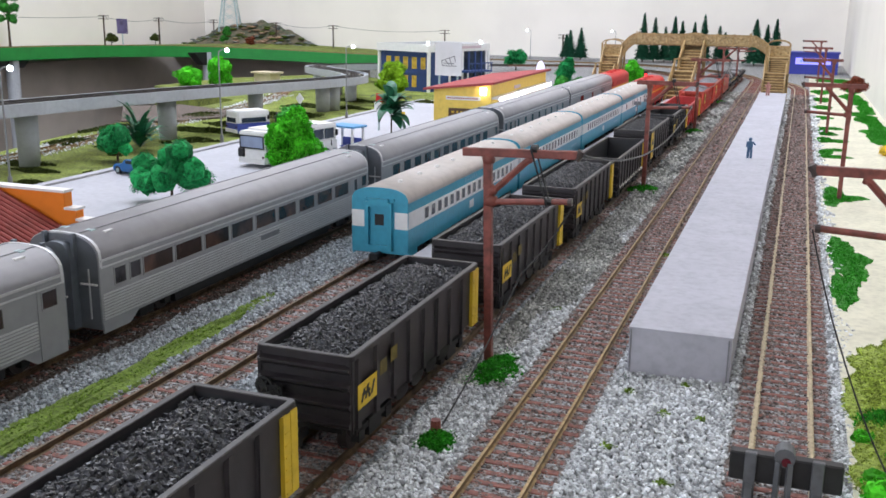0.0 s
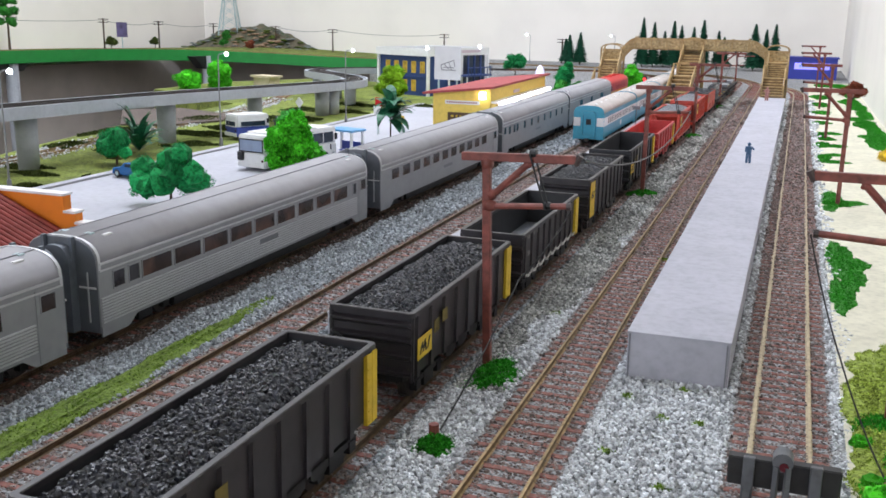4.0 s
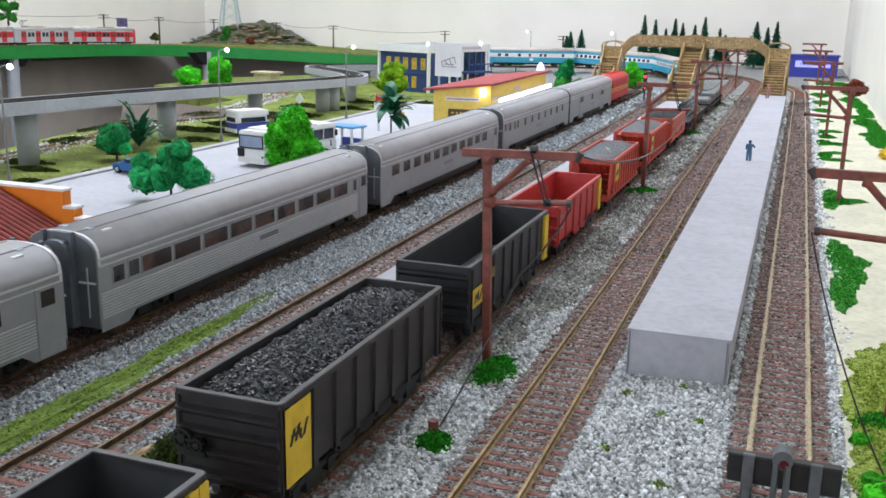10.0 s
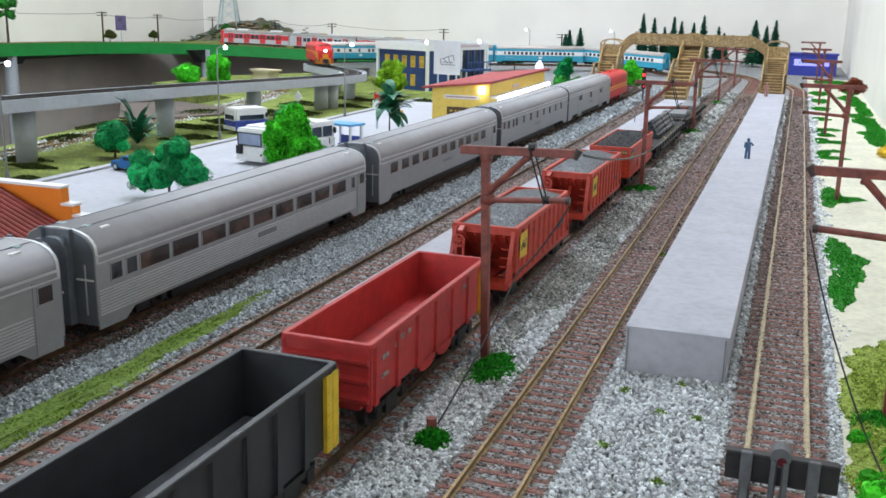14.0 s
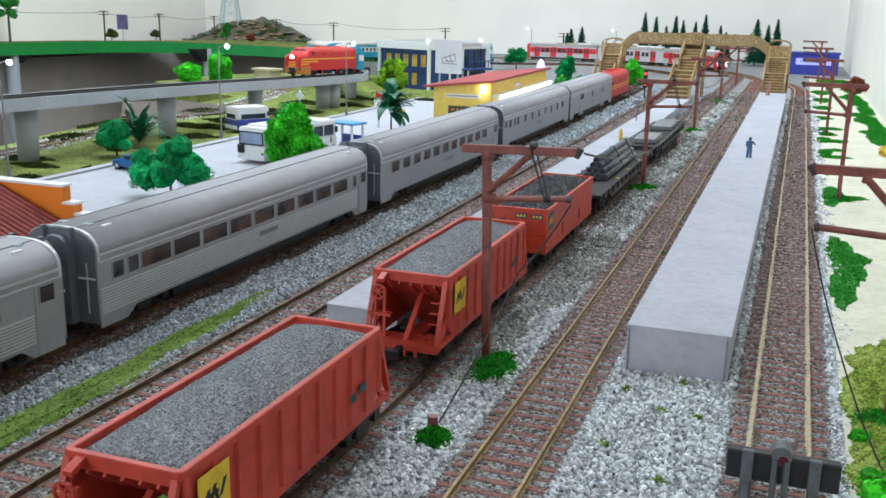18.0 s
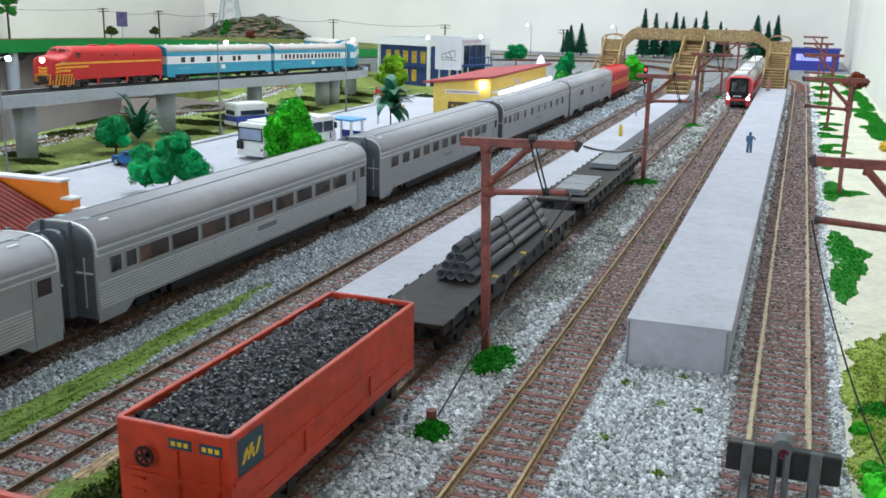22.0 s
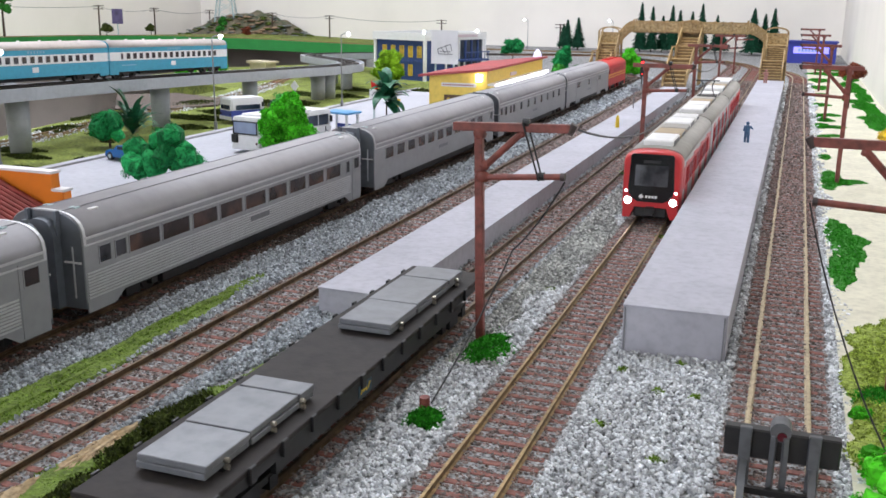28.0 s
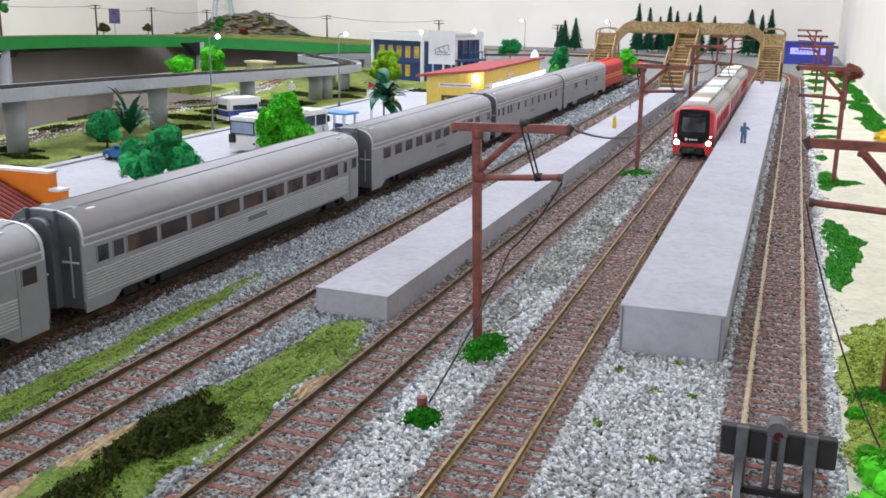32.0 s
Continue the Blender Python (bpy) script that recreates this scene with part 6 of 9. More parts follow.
# ---- electric multiple unit ----
def emu_car(label, cab, l=188.0, pantograph=False):
    """cab: -1 at the low-y end, 1 at the far end, 0 none."""
    t = thing("electric_train_car", label, "commuter train", "cars of the electric train")
    w, z0, sh, top = 33.0, 7.0, 35.0, 42.0
    ya = -l / 2 + (9 if cab == -1 else 0)
    yb = l / 2 - (9 if cab == 1 else 0)
    bm = B()
    extrude(bm, [(-w / 2, z0), (-w / 2, sh), (w / 2, sh), (w / 2, z0)], ya, yb)
    part("body", bm, "emu_grey", t)
    bm = B()
    extrude(bm, coach_profile(w, z0, sh, top)[1:-1], ya, yb)
    r = part("roof", bm, "emu_roof", t)
    for f in r.data.polygons:
        f.use_smooth = abs(f.normal.y) < 0.5
    for side in (-1, 1):
        n = 4
        for i in range(n):
            y = -l / 2 + 28 + (l - 56) * i / (n - 1)
            bm = B()
            x0, x1 = sorted((side * w / 2, side * (w / 2 + 0.25)))
            box(bm, x0, x1, y - 7.5, y + 7.5, 8, 33)
            d = part("door", bm, "emu_red", t)
            for q in (-1, 1):
                window(d, side, w + 0.5, y + q * 3.6 - 2.2, y + q * 3.6 + 2.2, 20, 30, "emu_red", "glass_grey", "door_window")
            if i < n - 1:
                c = y + (l - 56) / (n - 1) / 2
                window(t, side, w + 0.4, c - 10, c - 1, 20, 30, "emu_red" if cab else "emu_grey", "glass_grey")
                window(t, side, w + 0.4, c + 1, c + 10, 20, 30, "emu_red" if cab else "emu_grey", "glass_grey")
        if cab:
            bm = B()
            x0, x1 = sorted((side * w / 2, side * (w / 2 + 0.2)))
            box(bm, x0, x1, ya + 0.5, yb - 0.5, 18.6, 31.6)
            part("red_band", bm, "emu_red", t)
    boxes = ((-58, 34, "white", 3.6), (-22, 26, "tan", 3.0), (8, 22, "emu_roof", 2.6), (34, 30, "white", 3.6), (70, 22, "white", 3.2)) if not pantograph else ((-66, 34, "white", 3.6), (-28, 28, "white", 3.4), (2, 22, "tan", 3.0), (28, 20, "emu_roof", 2.6), (76, 24, "white", 3.2))
    for y, ll, m, h in boxes:
        bm = B()
        box(bm, -8.5, 8.5, y - ll / 2, y + ll / 2, 41.0, 41.4 + h)
        bevel(bm, 0.8)
        u = part("roof_unit", bm, m, t)
        bm = B()
        for q in range(4):
            box(bm, 8.5, 8.7, y - ll / 2 + 3 + q * (ll - 6) / 4, y - ll / 2 + 2 + (q + 1) * (ll - 6) / 4, 42, 40.8 + h)
        part("vent_grille", bm, "concrete_dark", u)
    if pantograph:
        bm = B()
        box(bm, -8, 8, 44, 64, 42.6, 44)
        pan = part("pantograph", bm, "black", t)
        for s in (-1, 1):
            bm = B()
            bar(bm, (s * 6, 48, 44), (s * 3, 60, 51), 0.8, 0.8)
            part("lower_arm", bm, "black", pan)
            bm = B()
            bar(bm, (s * 3, 60, 51), (s * 6, 46, 57), 0.7, 0.7)
            part("upper_arm", bm, "black", pan)
        for y in (46, 49):
            bm = B()
            bar(bm, (-10, y, 57), (10, y, 57), 1.2, 0.8)
            part("contact_strip", bm, "black", pan)
    for s in (-1, 1):
        if cab == s:
            e = s * l / 2
            # rounded red cab front with a black mask
            bm = B()
            prof = coach_profile(w, 9, 34, 41.6)
            rings = [[bm.verts.new((x * f, e - s * dy, 9 + (z - 9) * g)) for x, z in prof] for dy, f, g in ((9, 1.005, 1.0), (5, 1.0, 0.998), (2.4, 0.98, 0.985), (0.8, 0.95, 0.965), (0, 0.90, 0.94))]
            for a, b in zip(rings, rings[1:]):
                for i in range(len(prof) - 1):
                    bm.faces.new((a[i], a[i + 1], b[i + 1], b[i]))
            bm.faces.new(rings[-1])
            bm.faces.new(rings[0])
            c = part("cab", bm, "emu_red", t, "red cab front")
            for f in c.data.polygons:
                f.use_smooth = len(f.vertices) == 4
            for x in (-1, 1):
                bm = B()
                v = box(bm, *sorted((x * 9.0, x * 15.4)), *sorted((e - s * 8, e - s * 0.2)), 2.6, 9.2)
                for q in v:
                    if q.co.z < 4 and abs(q.co.x) < 10:
                        q.co.x += x * 2.2
                part("skirt", bm, "emu_red", c)
            bm = B()
            shape = [(-11.0, 39.4), (11.0, 39.4), (12.0, 38.2), (12.9, 19.0), (12.2, 16.4), (10.2, 13.8), (7.4, 12.2), (-7.4, 12.2), (-10.2, 13.8), (-12.2, 16.4), (-12.9, 19.0), (-12.0, 38.2)]
            r = [[bm.verts.new((x * k, e + s * o, z)) for x, z in shape] for k, o in ((1.0, -0.2), (1.0, 0.35), (0.97, 0.7))]
            n = len(shape)
            for a, b in zip(r, r[1:]):
                for q in range(n):
                    bm.faces.new((a[q], a[(q + 1) % n], b[(q + 1) % n], b[q]))
            bm.faces.new(r[-1])
            bm.faces.new(r[0][::-1])
            part("windscreen_mask", bm, "gloss_black", c)
            bm = B()
            y0, y1 = sorted((e + s * 0.7, e + s * 0.85))
            box(bm, -9.2, 9.2, y0, y1, 21.4, 33.2)
            g = part("windscreen", bm, "cab_glass", c)
            bm = B()
            y0, y1 = sorted((e + s * 0.85, e + s * 1.0))
            box(bm, -6.2, -5.9, y0, y1, 21.6, 30.0)
            part("wiper", bm, "black", g)
            bm = B()
            box(bm, -4.8, 4.8, y0, y1, 34.4, 36.0)
            part("destination_board", bm, "black", c)
            # emblem and a band standing in for the operator's name
            bm = B()
            rod(bm, (s * 5.2, e + s * 0.7, 15.2), (s * 5.2, e + s * 0.9, 15.2), 1.5, n=4)
            part("emblem", bm, "white", c)
            bm = B()
            for q in range(4):
                y0, y1 = sorted((e + s * 0.7, e + s * 0.9))
                box(bm, *sorted((s * (2.9 - q * 1.75), s * (1.6 - q * 1.75))), y0, y1, 14.5, 15.9)
            part("name_strip", bm, "white", c)
            for x in (-1, 1):
                bm = B()
                rod(bm, (x * 12.6, e - s * 1.6, 12.6), (x * 12.6, e + s * 0.5, 12.6), 2.3, n=16)
                h = part("lamp_bezel", bm, "flute_silver", c)
                bm = B()
                rod(bm, (x * 12.6, e + s * 0.5, 12.6), (x * 12.6, e + s * 0.8, 12.6), 1.9, n=14)
                part("headlight", bm, "head_glow" if s == -1 else "white", h)
                bm = B()
                rod(bm, (x * 13.9, e - s * 1.4, 18.0), (x * 13.9, e + s * 0.3, 18.0), 0.85, n=10)
                part("marker_light", bm, "white_glow" if s == -1 else "white", c)
            bm = B()
            y0, y1 = sorted((e - s * 8, e - s * 0.8))
            box(bm, -9.2, 9.2, y0, y1, 3.0, 9.2)
            bevel(bm, 0.8)
            part("pilot", bm, "black", c)
            bm = B()
            y0, y1 = sorted((e - s * 2, e + s * 4.5))
            box(bm, -2.8, 2.8, y0, y1, 5, 9.6)
            bevel(bm, 0.6)
            part("coupler", bm, "black", c)
        else:
            bm = B()
            y0, y1 = sorted((s * l / 2, s * (l / 2 + 3)))
            box(bm, -10, 10, y0, y1, 7, 36)
            part("gangway", bm, "black", t)
    bm = B()
    box(bm, -13, 13, -l / 2 + 48, l / 2 - 48, 3.2, 7)
    part("underfloor_gear", bm, "dark", t)
    for y in (-l / 2 + 27, l / 2 - 27):
        bogie(t, y, 24, 4.8, 11.5)
    return t


M["cab_glass"] = mat("cab_glass", (0.085, 0.09, 0.10), 0.12, vary=0.5, scale=90, color2=(0.02, 0.02, 0.024))
M["gloss_black"] = mat("gloss_black", (0.012, 0.012, 0.014), 0.12, vary=0.1, scale=100)
EMU_TRAIN = [(emu_car("red-fronted grey commuter car with lit headlights and red doors", -1), 94, 62),
             (emu_car("grey middle commuter car with red doors and pantograph", 0, pantograph=True), 288, 62),
             (emu_car("grey end commuter car with red doors and red cab", 1), 482, 62)]
# ---- overhead line masts ----
def mast(way, label, h=81.0, reach=33.0, guy=None):
    """A square mast with a top beam and a bracket over the track; way: 1 to +x, -1 to -x. It stands at x = y = 0."""
    t = thing("overhead_line_mast", label, "mast", "masts of the overhead line")
    bm = B()
    bar(bm, (0, 0, -1), (0, 0, h - 1.5), 3.0, 3.0)
    bevel(bm, 0.3)
    part("post", bm, "pole", t)
    bm = B()
    box(bm, *sorted((-way * 9.5, way * reach)), -1.3, 1.3, h - 2.2, h + 0.8)
    bevel(bm, 0.2)
    part("top_beam", bm, "pole", t)
    bm = B()
    rod(bm, (0, 0, 62), (way * (reach - 2.5), 0, 63.5), 1.15, n=10)
    part("bracket", bm, "pole", t)
    bm = B()
    rod(bm, (way * 0.8, 0, 65), (way * 16, 0, h - 2.2), 1.25, n=8)
    part("brace", bm, "pole", t)
    # lumpy blobs of solder at the joints
    rng = random.Random(31)
    for x, z, r in ((way * 1.0, 62.4, 2.7), (way * 1.6, 66.4, 2.3), (0, h - 3.2, 2.5), (way * 15.6, h - 3.0, 1.5)):
        bm = B()
        bmesh.ops.create_icosphere(bm, subdivisions=2, radius=r, matrix=Matrix.Translation((x, 0, z)))
        for v in bm.verts:
            v.co += (v.co - Vector((x, 0, z))) * rng.uniform(-0.22, 0.12)
        part("joint", bm, "pole", t, smooth_faces=True)
    bm = B()
    rod(bm, (way * (reach - 0.5), 0, h - 2.4), (way * (reach + 1.4), 0, h + 0.8), 1.4, n=10)
    rod(bm, (way * (reach - 3.2), 0, 63.4), (way * (reach - 1.6), 0, 63.4), 1.45, n=10)
    part("insulator", bm, "dark_knob", t)
    for d in (-0.9, 0.9) if way > 0 else ():
        bm = B()
        rod(bm, (way * 17.2 + d * 0.7, d - 1.4, h + 1.2), (way * (reach - 10) + d * 0.5, d - 1.6, 62.0), 0.36, n=5)
        part("drop_wire", bm, "black", t)
    if way > 0:
        bm = B()
        rod(bm, (16.2, 0, h + 1.0), (18.6, 0, h + 1.0), 1.7, n=10)
        rod(bm, (reach - 11.5, 0, 63.2), (reach - 9, 0, 63.3), 1.5, n=10)
        part("wire_binding", bm, "black", t)
    return t


M["dark_knob"] = mat("dark_knob", (0.06, 0.04, 0.038), 0.5, vary=0.2, scale=300)
LEFT_MAST = mast(1, "red-brown overhead line mast standing in a grass tuft by the track")
LEFT_MAST.matrix_basis = at_mm(-101.6, 327, 0, 0, 0, -1.6)
LEFT_Y = (718, 1107, 1496, 1890)
for k, y in enumerate(LEFT_Y):
    copy_thing(LEFT_MAST, at_mm(-102 - 2 * k, y, 0))
RIGHT_MAST = mast(-1, "red-brown overhead line mast at the edge of the sand verge", 83.0, 31.0)
RIGHT_MAST.matrix_basis = at_mm(38.5, 321, 0)
RIGHT_Y = (730, 1142, 1550, 1950)
for k, y in enumerate(RIGHT_Y):
    copy_thing(RIGHT_MAST, at_mm(35.5, y, 0))


def wire(name, pts, r, label, sag=0.0, steps=10, category="wire"):
    bm = B()
    q = []
    for a, b in zip(pts, pts[1:]):
        a, b = Vector(a), Vector(b)
        for k in range(steps):
            u = k / steps
            q.append(a.lerp(b, u) - Vector((0, 0, sag * 4 * u * (1 - u))))
    q.append(Vector(pts[-1]))
    rings = []
    for i, c in enumerate(q):
        d = (q[min(i + 1, len(q) - 1)] - q[max(i - 1, 0)]).to_track_quat("Z", "Y")
        rings.append([bm.verts.new(c + d @ Vector((r * math.cos(math.tau * k / 6), r * math.sin(math.tau * k / 6), 0))) for k in range(6)])
    for a, b in zip(rings, rings[1:]):
        for k in range(6):
            bm.faces.new((a[k], a[(k + 1) % 6], b[(k + 1) % 6], b[k]))
    return tagged(part(name, bm, "black"), label, category)


wire("guy_wire", [(-72, 327, 62.5), (-86, 312, 40), (-95, 257, 4)], 0.33, "slack black guy wire from the mast bracket to a stake", 2)
wire("contact_wire", [(-68, 327, 81), (-71, 718, 64)], 0.45, "black sagging overhead wire between two masts", 14, 20)
wire("contact_wire", [(-69, 718, 80), (-70, 1107, 80)], 0.4, "black sagging overhead wire between two masts", 12, 14)
wire("guy_wire", [(8.4, 321, 63), (20, 298, 30), (34, 267, 5)], 0.3, "slack black guy wire beside the verge", 2)

for x, y, hh in ((-96, 254, 7), (34, 266, 6)):
    bm = B()
    rod(bm, (x, y, -1), (x, y, hh), 1.9, 1.6, n=9)
    tagged(part("anchor_stake", bm, "pole"), "short red-brown anchor stake in a grass tuft", "stake")


# ---- buffer stop ----
def buffer_stop():
    t = thing("buffer_stop", "black buffer stop with grey posts and a hooded lamp", "buffer stop", m=at_mm(5.5, 243, 0))
    bm = B()
    box(bm, -13.6, 14.6, -1.8, 1.8, 10.2, 18.2)
    bevel(bm, 0.4)
    part("beam", bm, "black", t)
    for x in (-8.3, 8.3):
        bm = B()
        box(bm, x - 1.5, x + 1.5, -3.6, -1.8, 2.5, 19.2)
        bevel(bm, 0.25)
        part("post", bm, "buffer", t)
        bm = B()
        bar(bm, (x, -2.4, 16), (x, 20, 2.6), 1.8, 1.8)
        bar(bm, (x, -20, 2.7), (x, -2.5, 10), 1.8, 1.8)
        part("strut", bm, "buffer", t)
    bm = B()
    bar(bm, (-8, -7, 4), (8, -7, 4), 1.6, 1.6)
    part("cross_tie", bm, "black", t)
    bm = B()
    rod(bm, (0, -3.4, 19), (0, 1.6, 19), 2.6, n=18)
    part("lamp_hood", bm, "buffer", t)
    bm = B()
    rod(bm, (0.4, -3.8, 18.0), (0.4, -3.3, 18.0), 1.2, n=14)
    part("lamp_lens", bm, "red_lens", t)
    for x in (-1.6, 1.5):
        bm = B()
        bar(bm, (x, -4, 3), (x * 0.9, -3.6, 18), 1.3, 1.3)
        part("lamp_bracket", bm, "buffer", t)
    return t


M["red_lens"] = mat("red_lens", (0.09, 0.008, 0.016), 0.2, vary=0.1, scale=200)
buffer_stop()


# ---- wooden footbridge ----
def footbridge():
    t = thing("footbridge", "golden-brown wooden footbridge with stairs down to the platforms", "footbridge")
    y0, y1 = 1566, 1590
    xa, xb = -246, -74

    def lattice(name, a, b, za, zb, h, parent):
        """A railing panel between two feet a, b (x, y): frame bars, a thin sheet and a crossed brace."""
        (ax, ay), (bx, by) = a, b
        for u in (0, h):
            bm = B()
            bar(bm, (ax, ay, za + u), (bx, by, zb + u), 1.5, 1.9)
            p = part("handrail" if u else "bottom_rail", bm, "wood", parent)
        bm = B()
        d = Vector((bx - ax, by - ay, 0)).normalized()
        n = Vector((d.y, -d.x, 0)) * 0.25
        v = [bm.verts.new(Vector(q) + k * n) for k in (-1, 1) for q in ((ax, ay, za), (bx, by, zb), (bx, by, zb + h), (ax, ay, za + h))]
        for f in ((0, 1, 2, 3), (4, 7, 6, 5), (0, 4, 5, 1), (2, 6, 7, 3), (1, 5, 6, 2), (3, 7, 4, 0)):
            bm.faces.new([v[i] for i in f])
        p = part(name, bm, "wood_sheet", parent)
        for u, w in ((0, h), (h, 0)):
            bm = B()
            bar(bm, (ax, ay - 0.7, za + u), (bx, by - 0.7, zb + w), 0.8, 1.0)
            part("cross_bar", bm, "wood", p)

    bm = B()
    box(bm, xa - 1, xb + 1, y0, y1, 80, 81.6)
    part("deck", bm, "wood_dark", t)
    for y in (y0, y1):
        xs = list(np.linspace(xa, xb, 8))
        for a, b in zip(xs, xs[1:]):
            lattice("railing_panel", (a + 0.8, y), (b - 0.8, y), 82.5, 82.5, 14.5, t)
        for i, x in enumerate(xs):
            bm = B()
            bar(bm, (x, y - 1.2, 80), (x, y - 1.2, 101 if i in (0, 7) else 99), 2.2, 2.2)
            part("railing_post", bm, "wood", t)
    # stair towers: x range, foot y and z, head y and z
    for x0, x1, fy, fz, hy, hz in ((-48, -15, 1494, 18.2, 1562, 66), (-175, -141, 1400, 11, 1562, 74), (-300, -268, 1468, 0, 1562, 62)):
        my, mz = fy + (hy - fy) * 0.52, fz + (hz - fz) * 0.56
        flights = ((x0, x1 - 2.5, fy, fz, my, mz), (x0 + 4, x1, my + 14, mz, hy, hz))
        for xl, xr, ya, za, yb, zb in flights:
            n = 7
            for k in range(n):
                yy, zz = ya + (yb - ya) * k / n, za + (zb - za) * (k + 1) / n
                bm = B()
                box(bm, xl + 1.2, xr - 1.2, yy, yy + (yb - ya) / n + 1.2, zz - 1.4, zz)
                part("stair_tread", bm, "wood", t)
                bm = B()
                box(bm, xl + 1.6, xr - 1.6, yy + 0.6, yy + 1.2, zz - (zb - za) / n - 0.4, zz - 1.4)
                part("stair_riser", bm, "wood_dark", t)
            for x in (xl, xr):
                bm = B()
                bar(bm, (x, ya, za + 1), (x, yb, zb + 1), 1.4, 5.0)
                part("stringer", bm, "wood", t)
                lattice("stair_side", (x, ya), (x, yb), za + 3.5, zb + 3.5, 11.5, t)
                for u in (0.0, 1.0):
                    bm = B()
                    yy, zz = ya + (yb - ya) * u, za + (zb - za) * u
                    bar(bm, (x, yy, zz - (0 if u == 0 else 3)), (x, yy, zz + 18), 2.4, 2.4)
                    part("newel_post", bm, "wood", t)
        # the half-way landing with a rounded hoop over its front
        bm = B()
        box(bm, x0, x1, my - 1, my + 15, mz - 1.6, mz)
        part("landing", bm, "wood", t)
        for x in (x0 + 1, x1 - 1):
            bm = B()
            bar(bm, (x, my + 12, 0), (x, my + 12, mz - 1.6), 2.4, 2.4)
            part("leg", bm, "wood_dark", t)
        # the head of the stairs: landing, side panels and an arched hoop
        bm = B()
        box(bm, x0, x1, hy, 1592, hz - 2, hz)
        part("landing", bm, "wood", t)
        lattice("landing_side", (x0, 1592), (x1, 1592), hz + 1, hz + 1, 15, t)
        for x in (x0, x1):
            for y in (hy + 2, 1591):
                bm = B()
                bar(bm, (x, y, 0), (x, y, hz + 20), 2.8, 2.8)
                part("leg", bm, "wood", t)
        for yy, zz, left, right, up in ((hy + 2, hz + 19, x0, x1, 6.5), (1591, hz + 19, x0, x1, 6.5), (my, mz + 15, x0, x1 - 2.5, 4.0)):
            bm = B()
            prev = None
            for k in range(11):
                a = math.pi * k / 10
                q = ((left + right) / 2 - (right - left) / 2 * math.cos(a), yy, zz + up * math.sin(a))
                if prev:
                    bar(bm, prev, q, 2.2, 1.8)
                prev = q
            part("arched_hoop", bm, "wood", t)
    # curved railings that drop from the deck to the end towers
    for xs, xe, hz in ((xa, -268, 62), (xb, -48, 66)):
        for y in (y0, y1):
            prev = None
            for k in range(7):
                u = k / 6
                q = (xs + (xe - xs) * u, 82.5 - (82.5 - hz - 4) * (1 - math.cos(u * math.pi / 2)) ** 1.1)
                if prev:
                    lattice("curved_panel", (prev[0], y), (q[0], y), prev[1], q[1], 14.5, t)
                prev = q
    return t


footbridge()


# ---- viaduct and the wall shelf ----
def deck_along(name, line, s0, s1, half, thick, kerb, material, label, category, drop=0.0):
    n = max(2, int((s1 - s0) / 18))
    pts = [line.at(s0 + (s1 - s0) * k / n) + Vector((0, 0, drop)) for k in range(n + 1)]
    bm = B()
    sweep(bm, pts, [(-half, kerb), (-half + 2.5, kerb), (-half + 2.5, -0.6), (half - 2.5, -0.6), (half - 2.5, kerb), (half, kerb), (half, -thick), (-half, -thick)], True)
    return bm


via = thing("viaduct", "light grey concrete model viaduct on round piers", "viaduct", kind="structure")
part("deck", deck_along("deck", BLUE, 3560, BLUE.s[-1], 22, 10, 1.6, "viad", "", ""), "viad", via)


def pier(x, y, z1, r=15):
    bm = B()
    rod(bm, (x, y, -20), (x, y, z1), r * 0.92, r, n=24)
    p = part("pier", bm, "viad", via, smooth_faces=False)
    for f in p.data.polygons:
        f.use_smooth = abs(f.normal.z) < 0.5
    return p


for x, y, r in ((-697, 380, 11), (-680, 714, 10.5), (-680, 932, 11), (-668, 1108, 10), (-662, 1290, 11), (-656, 1312, 11), (-690, 1446, 10), (-770, 1560, 9), (-850, 1640, 9), (-880, 1760, 9), (-800, 1906, 8)):
    z = min((abs(q.y - y) + abs(q.x - x), q.z) for q in VIADUCT)[1]
    pier(x, y, z - 9.6, r)

shelf = thing("wall_shelf", "long wall shelf of the layout with a bright green front edge", "shelf", kind="structure")
n = 120
front = []
for k in range(n + 1):
    s = 200 + (4560 - 200) * k / n
    p, q = EMU.at(s), EMU.at(s + 4)
    d = (q - p)
    d.z = 0
    d.normalize()
    front.append(p + Vector((d.y, -d.x, 0)) * 32)
bm = B()
for a, b in zip(front, front[1:]):
    out = [(-1848, a.y) if a.y < 2300 else (a.x, 2778), (-1848, b.y) if b.y < 2300 else (b.x, 2778)]
    v = [bm.verts.new(c) for c in ((a.x, a.y, a.z - 1), (b.x, b.y, b.z - 1), (out[1][0], out[1][1], b.z - 1), (out[0][0], out[0][1], a.z - 1))]
    bm.faces.new(v)
bmesh.ops.remove_doubles(bm, verts=bm.verts, dist=0.01)
g = bmesh.ops.extrude_face_region(bm, geom=list(bm.faces))
for e in g["geom"]:
    if isinstance(e, bmesh.types.BMVert):
        e.co.z -= 10
part("board", bm, "grass", shelf)
bm = B()
sweep(bm, front, [(0, 2), (2.5, 2), (2.5, -27), (0, -27)], True)
part("fascia", bm, "green", shelf, "bright green painted edge strip")
